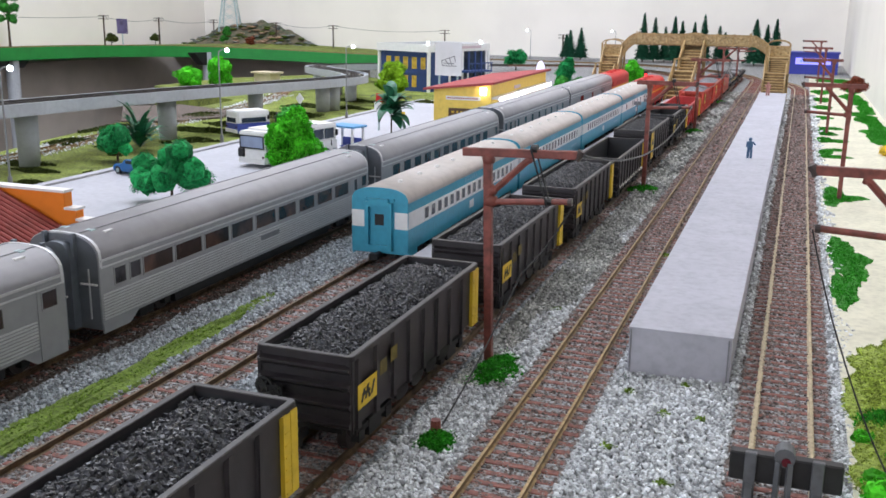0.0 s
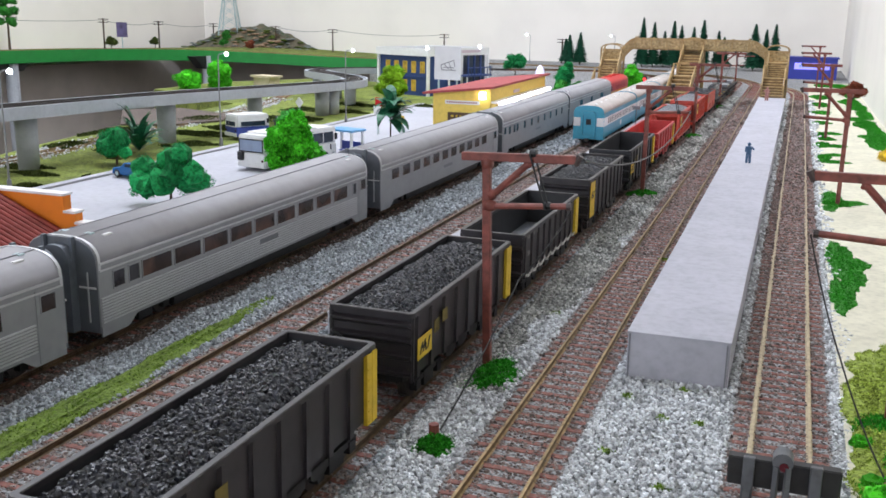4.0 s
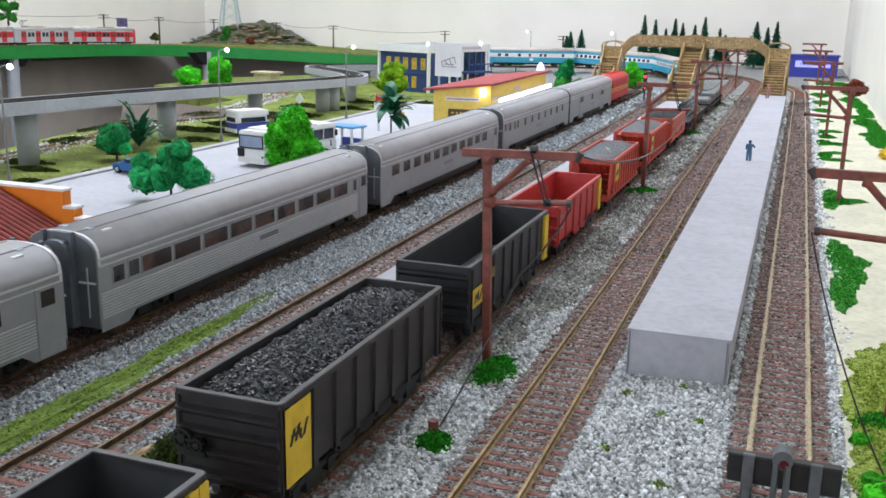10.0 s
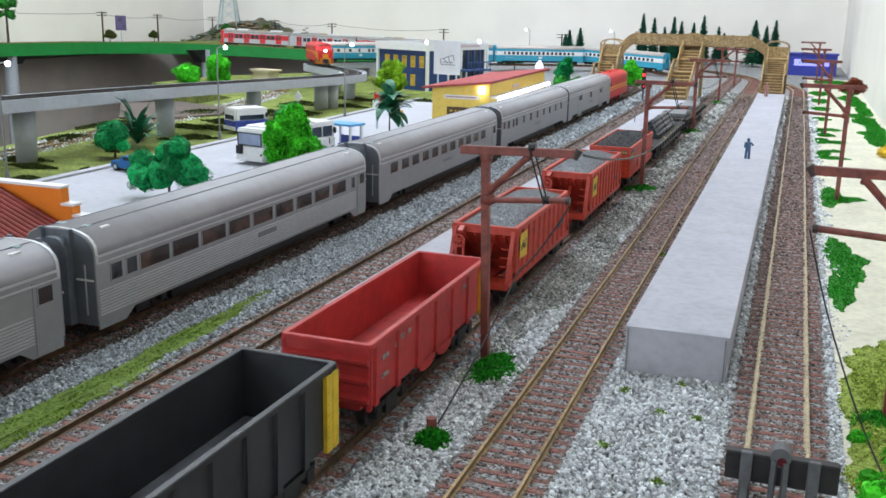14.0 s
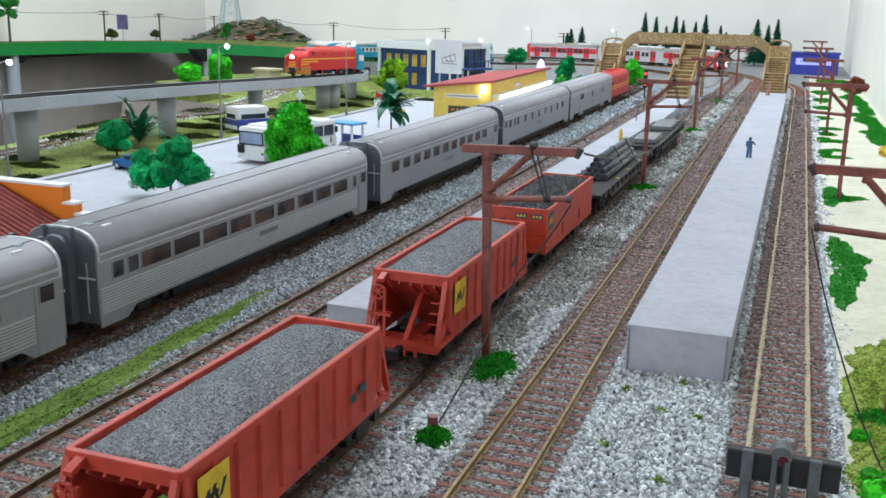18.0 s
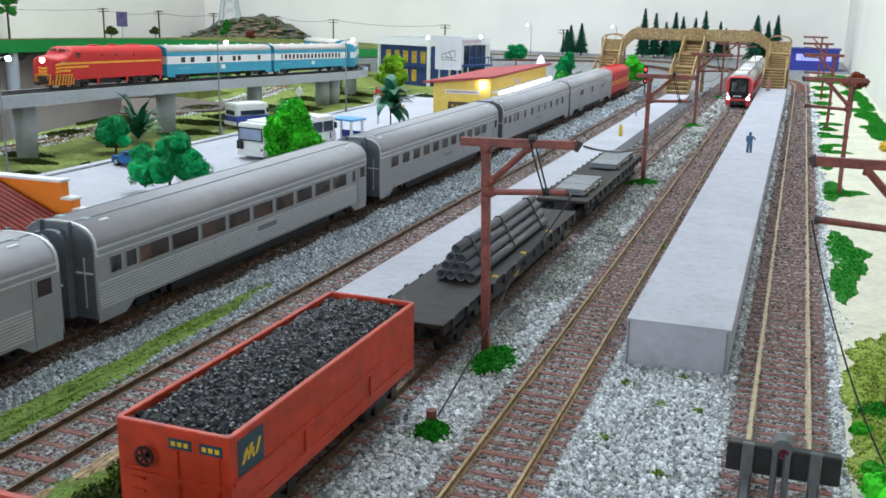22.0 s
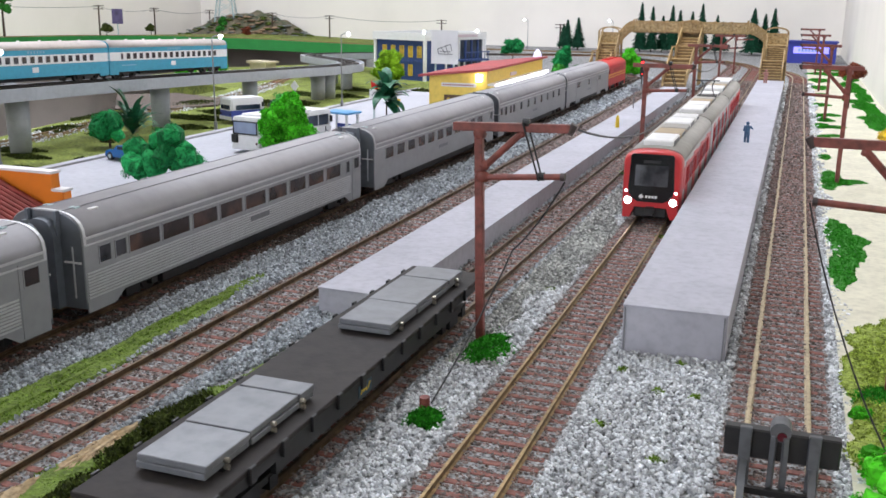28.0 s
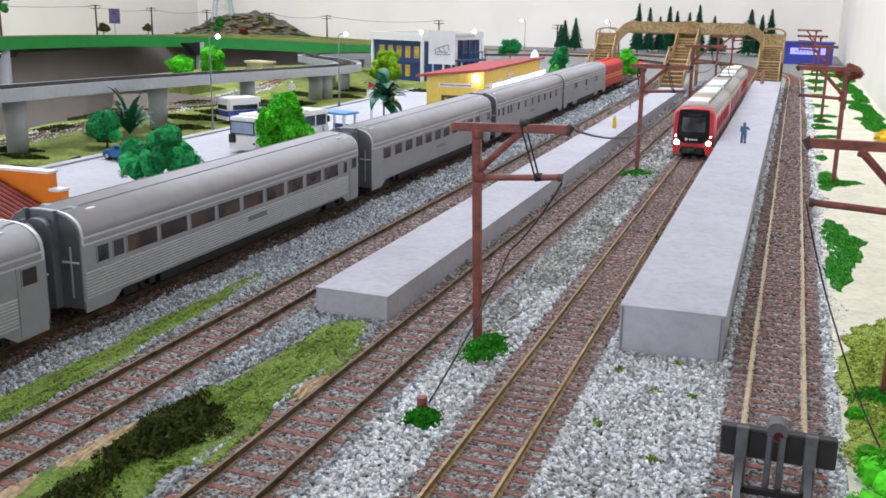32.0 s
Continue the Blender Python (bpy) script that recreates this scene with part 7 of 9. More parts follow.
for s in (1900, 2700, 3320, 3930):
    p = front[min(n, int((s - 200) / (4560 - 200) * n))]
    bm = B()
    rod(bm, (p.x - 16, p.y, -900), (p.x - 16, p.y, p.z - 12), 15, n=20)
    part("leg", bm, "viad", shelf)
    bm = B()
    v = [bm.verts.new((p.x - 22 + w, p.y + u, p.z + z)) for w in (-12, 12) for u, z in ((-70, -12), (70, -12), (30, -46), (-30, -46))]
    for f in ((0, 1, 2, 3), (4, 7, 6, 5), (0, 4, 5, 1), (1, 5, 6, 2), (2, 6, 7, 3), (3, 7, 4, 0)):
        bm.faces.new([v[i] for i in f])
    part("bracket", bm, "black", shelf)
# the lower wall under the shelf is boarded in taupe
slab("wall_panel", -1806, -1800, -2690, 2770, -900, -14, "taupe", "taupe boarding on the wall below the shelf", "wall panel")
slab("wall_panel_north", -1799, -1000, 2700, 2706, -900, -20, "taupe", "taupe boarding on the wall below the shelf", "wall panel")
# ---- buildings ----
def opening(parent, face, u0, u1, z0, z1, place, frame="yel_frame", pane="dark_glass", bars=1, name="window"):
    """A window on a wall: place(u, out, z) gives the point; pane with a frame and glazing bars."""
    def slab_on(bm, a, b, c, d, o0, o1):
        v = [bm.verts.new(place(u, o, z)) for u in (a, b) for o in (o0, o1) for z in (c, d)]
        for f in ((0, 1, 3, 2), (4, 6, 7, 5), (0, 4, 5, 1), (2, 3, 7, 6), (0, 2, 6, 4), (1, 5, 7, 3)):
            bm.faces.new([v[i] for i in f])
    bm = B()
    slab_on(bm, u0, u1, z0, z1, 0.05, 0.3)
    p = part(name, bm, pane, parent)
    bm = B()
    g = (u1 - u0) * 0.12
    slab_on(bm, u0 - g, u0, z0 - g, z1 + g, 0.0, 0.9)
    slab_on(bm, u1, u1 + g, z0 - g, z1 + g, 0.0, 0.9)
    slab_on(bm, u0, u1, z1, z1 + g, 0.0, 0.9)
    slab_on(bm, u0, u1, z0 - g, z0, 0.0, 0.9)
    for k in range(1, bars + 1):
        m = u0 + (u1 - u0) * k / (bars + 1)
        slab_on(bm, m - g * 0.35, m + g * 0.35, z0, z1, 0.3, 0.7)
    m = (z0 + z1) / 2
    slab_on(bm, u0, u1, m - g * 0.35, m + g * 0.35, 0.3, 0.7)
    part("window_frame", bm, frame, p)
    return p


def blue_house():
    """A two-storey blue block with white piers and parapet and a glazed side, standing askew."""
    t = thing("office_building", "two-storey blue and white building with yellow window frames", "building", m=at_mm(-757, 1722, -20, -20.5))
    w, d, h = 122, 175, 88
    bm = B()
    box(bm, 0, w, 0, d, 0, h - 12)
    part("wall", bm, "house_blue", t)
    bm = B()
    box(bm, 0, w, 0, d, h - 12, h - 8)
    part("roof", bm, "panel_teal", t)
    for a, b, c, e in ((-5, w + 4, -6, 0), (-5, w + 4, d, d + 4), (-5, 0, 0, d), (w, w + 4, 0, d)):
        bm = B()
        box(bm, a, b, c, e, h - 15, h - 1)
        part("parapet", bm, "white", t)
    bm = B()
    box(bm, 2, w - 2, -1.6, 0, 33, 36)
    part("string_course", bm, "house_blue", t)
    for x in (-3, w + 1):
        for y in (-4, d - 2):
            bm = B()
            box(bm, x - 1, x + 4, y, y + 5, 0, h - 13)
            part("pier", bm, "white", t)

    def frontp(u, o, z):
        return (u, -o, z)

    def sidep(u, o, z):
        return (w + o, u, z)
    for u in (17, 39, 61, 83, 105):
        opening(t, None, u, u + 9, 43, 62, frontp, pane="amber")
    for u in (61, 83):
        opening(t, None, u, u + 9, 9, 28, frontp, pane="amber")
    bm = B()
    box(bm, w, w + 0.6, 60, 170, 24, 73)
    part("glazing", bm, "dark_glass", t)
    for y in (60, 79, 98, 117, 136, 155, 171):
        bm = B()
        box(bm, w + 0.4, w + 2.6, y - 2, y + 2, 0, 73)
        part("mullion", bm, "white" if y in (60, 98, 171) else "house_blue", t)
    bm = B()
    box(bm, w + 0.6, w + 30, 80, 155, 34, 37)
    part("balcony", bm, "house_blue", t)
    for k in range(8):
        bm = B()
        bar(bm, (w + 30, 82 + k * 10, 37), (w + 30, 82 + k * 10, 50), 1, 1)
        part("baluster", bm, "house_blue", t)
    bm = B()
    box(bm, w + 29, w + 31, 80, 155, 50, 52)
    part("balcony_rail", bm, "house_blue", t)
    for y in (82, 152):
        bm = B()
        bar(bm, (w + 28, y, 0), (w + 28, y, 34), 2, 2)
        part("balcony_post", bm, "white", t)
    # rooftop edge lamps
    for x, y in ((w + 2, -4), (w + 3, 150)):
        bm = B()
        rod(bm, (x, y, h - 2), (x, y, h + 3.5), 2.2, n=10)
        part("roof_lamp", bm, "lamp_glow", t)
    bm = B()
    box(bm, w + 4.2, w + 4.8, 20, 150, h - 10, h - 5)
    part("name_strip", bm, "pink_strip", t)
    return t


M["yel_frame"] = mat("window_yellow", (0.66, 0.46, 0.07), 0.6, vary=0.05, scale=100)
M["pink_strip"] = mat("sign_strip", (0.62, 0.50, 0.55), 0.6, vary=0.05, scale=60)
blue_house()


def billboard():
    t = thing("billboard", "white billboard with a grey line drawing on two posts", "billboard", m=at_mm(-565, 1512, -20, -8))
    bm = B()
    box(bm, -2, 47, 0, 1.6, 44, 98)
    part("board", bm, "board_white", t)
    bm = B()
    for a, b in (((10, 68), (34, 76)), ((34, 76), (36, 66)), ((12, 60), (38, 60)), ((10, 68), (12, 60)), ((14, 64), (34, 64)), ((16, 70), (24, 62)), ((24, 74), (30, 60))):
        bar(bm, (a[0], -0.2, a[1]), (b[0], -0.2, b[1]), 0.4, 1.3)
    part("line_drawing", bm, "concrete_dark", t)
    for x in (5, 39):
        bm = B()
        bar(bm, (x, 2.6, 0), (x, 2.6, 94), 2.4, 2.4)
        part("post", bm, "lattice", t)
    return t


M["board_white"] = mat("board_white", (0.66, 0.66, 0.68), 0.6, vary=0.03, scale=60)
billboard()


def station():
    """Long yellow station house with a red roof and a lit canopy on its track side."""
    t = thing("station_building", "yellow station house with a red roof and lit canopy", "building", m=at_mm(-400, 1062, -20, 1.5))
    w, d, h = 70, 285, 57
    bm = B()
    extrude(bm, [(0, 0), (w, 0), (w, h + 10), (0, h + 3)], 0, d)
    part("wall", bm, "yellow", t)
    bm = B()
    extrude(bm, [(-10, h + 1.7), (w + 6, h + 10.8), (w + 6, h + 13.4), (-10, h + 4.3)], -10, d + 6)
    part("roof", bm, "roof_red", t)

    def frontp(u, o, z):
        return (u, -o, z)
    opening(t, None, 22, 51, 28.5, 35, frontp, "brown_frame", "yel", 5)
    bm = B()
    box(bm, 15, 57, -0.8, 0, 48, 52.4)
    p = part("name_board", bm, "white", t)
    bm = B()
    for k in range(14):
        box(bm, 17 + k * 2.7, 18.8 + k * 2.7, -1.0, -0.8, 49.4, 51.0)
    part("lettering", bm, "roof_red", p)
    bm = B()
    box(bm, w, w + 9, 2, d - 8, 50, 52.5)
    part("canopy", bm, "white", t)
    for y in range(20, d - 10, 50):
        bm = B()
        bar(bm, (w + 7, y, 0), (w + 7, y, 50), 2, 2)
        part("canopy_post", bm, "white", t)
    bm = B()
    box(bm, w + 9, w + 10.4, 2, d - 8, 48, 52.5)
    part("canopy_tube", bm, "white_glow", t)
    for y in (70, 150):
        bm = B()
        box(bm, w, w + 0.5, y, y + 22, 6, 30)
        part("door", bm, "brown_frame", t)
    for x, y in ((w - 9, -3),):
        bm = B()
        rod(bm, (x, y, 55), (x, y, 63), 3.8, n=14)
        part("wall_lamp", bm, "warm_glow", t)
    bm = B()
    box(bm, w + 10.6, w + 11.4, 66, 84, 46, 52)
    part("lit_panel", bm, "lamp_glow", t)
    bm = B()
    box(bm, w, w + 0.6, 105, 135, 55, 59)
    part("wall_sign", bm, "pink_strip", t)
    return t


M["brown_frame"] = mat("brown_frame", (0.10, 0.055, 0.02), 0.6, vary=0.1, scale=100)
station()


def dome():
    t = thing("dome_lamp", "glowing lilac-white dome on a short post behind the station", "lamp", m=at_mm(-445, 1740, 0))
    bm = B()
    rod(bm, (0, 0, -1), (0, 0, 22), 1.6, 1.4, n=10)
    part("post", bm, "lamp_grey", t)
    bm = B()
    prof = [(7.5, 22), (8.2, 26), (7.4, 32), (5.2, 37), (2.4, 40.5), (0.5, 41.6)]
    for (r0, z0), (r1, z1) in zip(prof, prof[1:]):
        rod(bm, (0, 0, z0), (0, 0, z1), r0, r1, n=16, cap=False)
    part("shade", bm, "dome_white", t, smooth_faces=True)


M["lamp_grey"] = mat("lamp_post_grey", (0.22, 0.225, 0.23), 0.5, vary=0.1, scale=100)
M["dome_white"] = glow("dome_white", (0.78, 0.74, 0.98), 0.5)
dome()


def warehouse():
    """Orange stepped-gable wall with a corrugated red roof before it."""
    t = thing("orange_house", "orange house with white-capped stepped gable and red corrugated roof", "building")
    y0, y1 = 398, 404
    for k, (xa, xb, top) in enumerate(((-480, -361, 33), (-361, -354, 24), (-354, -346, 18.4))):
        bm = B()
        box(bm, xa, xb, y0, y1, -20, top)
        part("gable_wall", bm, "orange", t)
        bm = B()
        box(bm, xa - (0.6 if k == 0 else 0), xb + 0.6, y0 - 0.8, y1 + 0.8, top, top + 1.3)
        part("coping", bm, "white", t)
    bm = B()
    box(bm, -480, -347, 180, y0, -20, 4)
    part("wall", bm, "orange", t)
    # corrugated roof, falling towards the track
    for k in range(52):
        y = 186 + k * 4.05
        bm = B()
        a, b = Vector((-412, y, 36)), Vector((-338, y, 5.5))
        rod(bm, a, b, 1.35, n=7)
        part("corrugation", bm, "tile_red", t)
    bm = B()
    v = [bm.verts.new(q) for q in ((-412, 184, 35.4), (-412, y0 - 0.4, 35.4), (-338, y0 - 0.4, 4.9), (-338, 184, 4.9), (-412, 184, 34), (-412, y0 - 0.4, 34), (-338, y0 - 0.4, 3.5), (-338, 184, 3.5))]
    for f in ((0, 1, 2, 3), (4, 7, 6, 5), (0, 4, 5, 1), (1, 5, 6, 2), (2, 6, 7, 3), (3, 7, 4, 0)):
        bm.faces.new([v[i] for i in f])
    part("roof_sheet", bm, "tile_red", t)
    return t


warehouse()


def kiosk():
    t = thing("blue_kiosk", "blue kiosk with a lit violet sign against the wall", "kiosk", m=at_mm(-22, 2330, 0))
    bm = B()
    box(bm, 0, 104, 0, 60, 0, 46)
    part("wall", bm, "kiosk", t)
    bm = B()
    box(bm, -2, 107, -3, 62, 46, 49)
    part("roof", bm, "kiosk", t)
    bm = B()
    box(bm, 14, 88, -0.8, 0, 22, 36)
    s = part("lit_sign", bm, "sign_glow", t)
    bm = B()
    for k in range(7):
        box(bm, 24 + k * 7, 28.5 + k * 7, -1.2, -0.8, 26, 32)
    part("lettering", bm, "pale_blue", s)
    return t


kiosk()


def hut():
    t = thing("gate_hut", "small cream hut with a flat roof on the grass", "hut", m=at_mm(-1060, 1760, -20, -15))
    bm = B()
    box(bm, 0, 46, 0, 30, 0, 16)
    part("wall", bm, "cream", t)
    bm = B()
    box(bm, -5, 51, -4, 34, 16, 20)
    part("roof", bm, "cream", t)


hut()
# bare earth behind the viaduct
plate("earth_bank", [(-830, 1040), (-771, 1066), (-740, 1142), (-775, 1215), (-890, 1260), (-948, 1195)], -58, -17.6, "dark_ballast", "dark bare earth bank beside the lower track")


# ---- street furniture and vehicles ----


def street_lamp(label, h, reach, way):
    t = thing("street_lamp", label, "street lamp", "street lamps of the lot")
    bm = B()
    rod(bm, (0, 0, 0), (0, 0, h - 4), 1.0, 0.65, n=10)
    part("pole", bm, "lamp_grey", t)
    bm = B()
    rod(bm, (0, 0, 0), (0, 0, 9), 2.2, 1.9, n=10)
    part("base", bm, "concrete_dark", t)
    bm = B()
    prev = (0, 0, h - 4)
    for k in range(1, 6):
        a = math.pi / 2 * k / 5
        p = (way * reach * (1 - math.cos(a)), 0, h - 4 + 4 * math.sin(a))
        rod(bm, prev, p, 0.7, n=6)
        prev = p
    part("arm", bm, "lamp_grey", t)
    bm = B()
    bmesh.ops.create_icosphere(bm, subdivisions=2, radius=2.3, matrix=Matrix.Translation((way * (reach + 2), 0, h - 1)))
    part("lamp_head", bm, "lamp_glow", t)
    return t


for x, y, h, way, z in ((-607, 931, 104, 1, -20), (-586, 1213, 100, 1, -20), (-614, 620, 100, 1, -20), (-700, 2620, 79, -1, 0), (-470, 2640, 80, -1, 0)):
    street_lamp("grey street lamp with a glowing white head", h, 9, way).matrix_basis = at_mm(x, y, z)


def bus(label, l, w, h, lower, upper, name="bus", n=6, sill=0.55, head=0.86):
    """Vehicle at its middle, rear at low y, wheels on z = 0."""
    t = thing(name, label, "bus")
    k = w / 2
    bm = B()
    box(bm, -k, k, -l / 2, l / 2, 3, h * 0.5)
    bevel(bm, 0.8)
    part("lower_body", bm, lower, t)
    bm = B()
    box(bm, -k + 0.2, k - 0.2, -l / 2 + 0.4, l / 2 - 0.4, h * 0.5, h)
    bevel(bm, 1.4, 2)
    part("upper_body", bm, upper, t)
    for side in (-1, 1):
        for i in range(n):
            a = -l / 2 + 5 + (l - 10) * i / n
            bm = B()
            x0, x1 = sorted((side * (k - 0.3), side * (k + 0.05)))
            box(bm, x0, x1, a + 0.8, a + (l - 10) / n - 0.8, h * sill, h * head)
            part("side_window", bm, "dark_glass", t)
        for y in (-l / 2 + 16, l / 2 - 18):
            bm = B()
            rod(bm, (side * (k - 3), y, 4.6), (side * (k + 0.2), y, 4.6), 4.6, n=16)
            wh = part("wheel", bm, "black", t)
            bm = B()
            rod(bm, (side * (k + 0.2), y, 4.6), (side * (k + 0.5), y, 4.6), 2.4, n=12)
            part("rim", bm, "lattice", wh)
        bm = B()
        box(bm, *sorted((side * (k + 0.5), side * (k + 3))), l / 2 - 4, l / 2 - 2.5, h * 0.62, h * 0.8)
        part("mirror", bm, "black", t)
    for e, nm in ((-1, "rear_window"), (1, "windscreen")):
        bm = B()
        y0, y1 = sorted((e * (l / 2 - 0.3), e * (l / 2 + 0.1)))
        box(bm, -k + 3, k - 3, y0, y1, h * sill, h * head)
        pane = part(nm, bm, "pane_blue" if n > 2 else "dark_glass", t)
        bm = B()
        y0, y1 = sorted((e * (l / 2 - 0.2), e * (l / 2 + 0.5)))
        for x0, x1, z0, z1 in ((-k + 2, -k + 3, h * sill - 1, h * head + 1), (k - 3, k - 2, h * sill - 1, h * head + 1), (-k + 3, k - 3, h * head, h * head + 1), (-k + 3, k - 3, h * sill - 1, h * sill)):
            box(bm, x0, x1, y0, y1, z0, z1)
        part("window_seal", bm, "black" if n > 2 else "white", pane)
        bm = B()
        y0, y1 = sorted((e * l / 2, e * (l / 2 + 1.2)))
        box(bm, -k + 0.5, k - 0.5, y0, y1, 3.4, 7.5)
        part("bumper", bm, "white", t)
        for x in (-1, 1):
            bm = B()
            rod(bm, (x * (k - 3), e * (l / 2 + 0.1), 10), (x * (k - 3), e * (l / 2 + 0.5), 10), 1.2, n=8)
            part("lamp", bm, "red_lens" if e < 0 else "white", t)
    if n > 2:
        bm = B()
        box(bm, -k + 1.5, -k + 8.5, -l / 2 - 3, -l / 2, h * 0.28, h * 0.52)
        bevel(bm, 0.6)
        part("spare_wheel_box", bm, "black", t)
        bm = B()
        box(bm, -k + 2, k - 2, -l / 2 + 12, l / 2 - 30, h, h + 1.8)
        bevel(bm, 0.5)
        part("roof_unit", bm, upper, t)
    return t


M["pane_blue"] = mat("pale_pane", (0.30, 0.36, 0.50), 0.15, vary=0.1, scale=60)
bus("white city bus parked on the pale lot", 112, 34, 34, "white", "white").matrix_basis = at_mm(-473, 846, -19, -11)
bus("white and blue minibus parked by the road", 44, 29, 29, "bus_blue", "white", "minibus", 1, 0.53, 0.72).matrix_basis = at_mm(-618, 1006, -19, -30)


def car(label):
    t = thing("car", label, "car", m=at_mm(-556, 712, -19, -12))
    bm = B()
    extrude(bm, [(-22, 2.6), (-22, 7.6), (-19, 9), (-11, 9.6), (-6, 14), (8, 14.3), (14, 10), (22, 9), (22.5, 2.6)], -9, 9)
    bevel(bm, 0.7)
    part("body", bm, "car_blue", t)
    for side in (-1, 1):
        for x in (-15, 14):
            bm = B()
            rod(bm, (x, side * 6, 3.6), (x, side * 9.3, 3.6), 3.6, n=14)
            w = part("wheel", bm, "black", t)
            bm = B()
            rod(bm, (x, side * 9.3, 3.6), (x, side * 9.6, 3.6), 2, n=10)
            part("rim", bm, "lattice", w)
        bm = B()
        box(bm, -4.5, 7.5, *sorted((side * 8.9, side * 9.15)), 10.4, 13.4)
        part("side_window", bm, "dark_glass", t)


M["car_blue"] = mat("car_paint_blue", (0.025, 0.13, 0.36), 0.25, vary=0.03, scale=60)
car("small blue car parked by a tree")


def shelter():
    t = thing("bus_shelter", "bus shelter with blue roof, white posts and blue bench", "bus shelter", m=at_mm(-441, 912, -19, -14))
    bm = B()
    box(bm, -17.5, 17.5, -12, 12, 28, 30.2)
    bevel(bm, 0.5)
    part("roof", bm, "sky_blue", t)
    for x in (-14, 14):
        for y in (-9, 9):
            bm = B()
            bar(bm, (x, y, 0), (x, y, 28), 2.2, 2.2)
            part("post", bm, "white", t)
    bm = B()
    box(bm, -14, 14, 8, 9, 7, 16)
    part("back_panel", bm, "bus_blue", t)
    bm = B()
    box(bm, -12, 12, 2, 8, 6, 7.2)
    part("bench", bm, "bus_blue", t)
    bm = B()
    box(bm, -18, -13, -13, -9, 0, 12)
    part("litter_bin", bm, "black", t)


shelter()


def sign(name, label, x, y, z, h, board, shape, size=8):
    t = thing(name, label, "sign", m=at_mm(x, y, z, -15))
    bm = B()
    rod(bm, (0, 0, 0), (0, 0, h), 0.6, n=8)
    part("pole", bm, "lattice", t)
    bm = B()
    if shape == "diamond":
        v = [(0, -size), (size, 0), (0, size), (-size, 0)]
    elif shape == "triangle":
        v = [(-size, -size * 0.8), (size, -size * 0.8), (0, size)]
    else:
        v = [(-size, -size), (size, -size), (size, size), (-size, size)]
    r = [[bm.verts.new((a, yy, h + b)) for a, b in v] for yy in (-0.9, -0.3)]
    m = len(v)
    for k in range(m):
        bm.faces.new((r[0][k], r[0][(k + 1) % m], r[1][(k + 1) % m], r[1][k]))
    bm.faces.new(r[0][::-1])
    bm.faces.new(r[1])
    part("board", bm, board, t)


sign("warning_sign", "white diamond sign by the road", -600, 1105, -20, 36, "white", "diamond", 7)
sign("warning_sign", "yellow sign on a thin post by the lot", -452, 1090, -19, 22, "yel", "square", 5)
sign("shop_sign", "red and white sign behind the palm", -490, 1108, -19, 41, "redl", "square", 5)
sign("shop_sign", "white panel on a post behind the palm", -490, 1104, -19, 30, "white", "square", 5.5)


def figure(label, x, y, z, material, turn=0, h=15.5):
    """A standing model figure, one plain shape."""
    bm = B()
    s = h / 16
    for q in (-1, 1):
        rod(bm, (q * 1.3, 0, 0), (q * 1.1, 0, 7.4), 0.95, 1.15, n=8)
        rod(bm, (q * 2.2, 0, 12.6), (q * (4.2 if q < 0 else 2.9), -0.4, 8.4 if q > 0 else 10.4), 0.75, 0.6, n=7)
    rod(bm, (0, 0, 7), (0, 0, 12.9), 1.9, 2.3, n=10)
    rod(bm, (0, 0, 12.9), (0, 0, 13.6), 1.2, 0.8, n=8)
    bmesh.ops.create_icosphere(bm, subdivisions=2, radius=1.35, matrix=Matrix.Translation((0, 0, 14.7)))
    for v in bm.verts:
        v.co *= s
    ob = part("figurine", bm, material)
    ob.matrix_basis = at_mm(x, y, z, turn)
    return tagged(ob, label, "figurine")


figure("dark blue model figurine standing on the platform", -31, 797, 18.2, "denim", 160, 16.5)
figure("pinkish model figurine standing at the platform end", -38, 1440, 18.2, "pink", 20, 19)
figure("grey model figurine standing by the bus", -451, 888, -19, "greyfig", 0, 21)
figure("dark model figurine standing on the grass by the minibus", -610, 1062, -20, "greyfig", 0, 22)
# small fittings on the low platform
bm = B()
rod(bm, (-152, 905, 11), (-152, 905, 20), 2.0, 1.6, n=12)
rod(bm, (-152, 905, 20), (-152, 905, 22.5), 1.6, 0.5, n=12)
tagged(part("yellow_hydrant", bm, "yel"), "small yellow hydrant on the low platform", "hydrant")
for x, y in ((-165, 1080), (-160, 1120)):
    bm = B()
    bar(bm, (x, y, 11), (x, y, 34), 0.9, 0.9)
    box(bm, x - 4, x + 4, y - 0.6, y + 0.2, 30, 34)
    tagged(part("platform_sign", bm, "concrete_dark"), "thin grey sign post on the low platform", "sign")


def signal():
    t = thing("colour_light_signal", "railway signal showing a red light", "signal", m=at_mm(-216, 1480, 0))
    bm = B()
    rod(bm, (0, 0, 0), (0, 0, 32), 1.0, n=8)
    part("post", bm, "black", t)
    bm = B()
    box(bm, -3, 3, -1, 1.6, 18, 44)
    part("head", bm, "black", t)
    for z, m, r in ((39, "signal_glow", 1.9), (22, "signal_glow", 0.9)):
        bm = B()
        rod(bm, (0, -1.0, z), (0, -1.8, z), r, n=12)
        part("lens", bm, m, t)


signal()


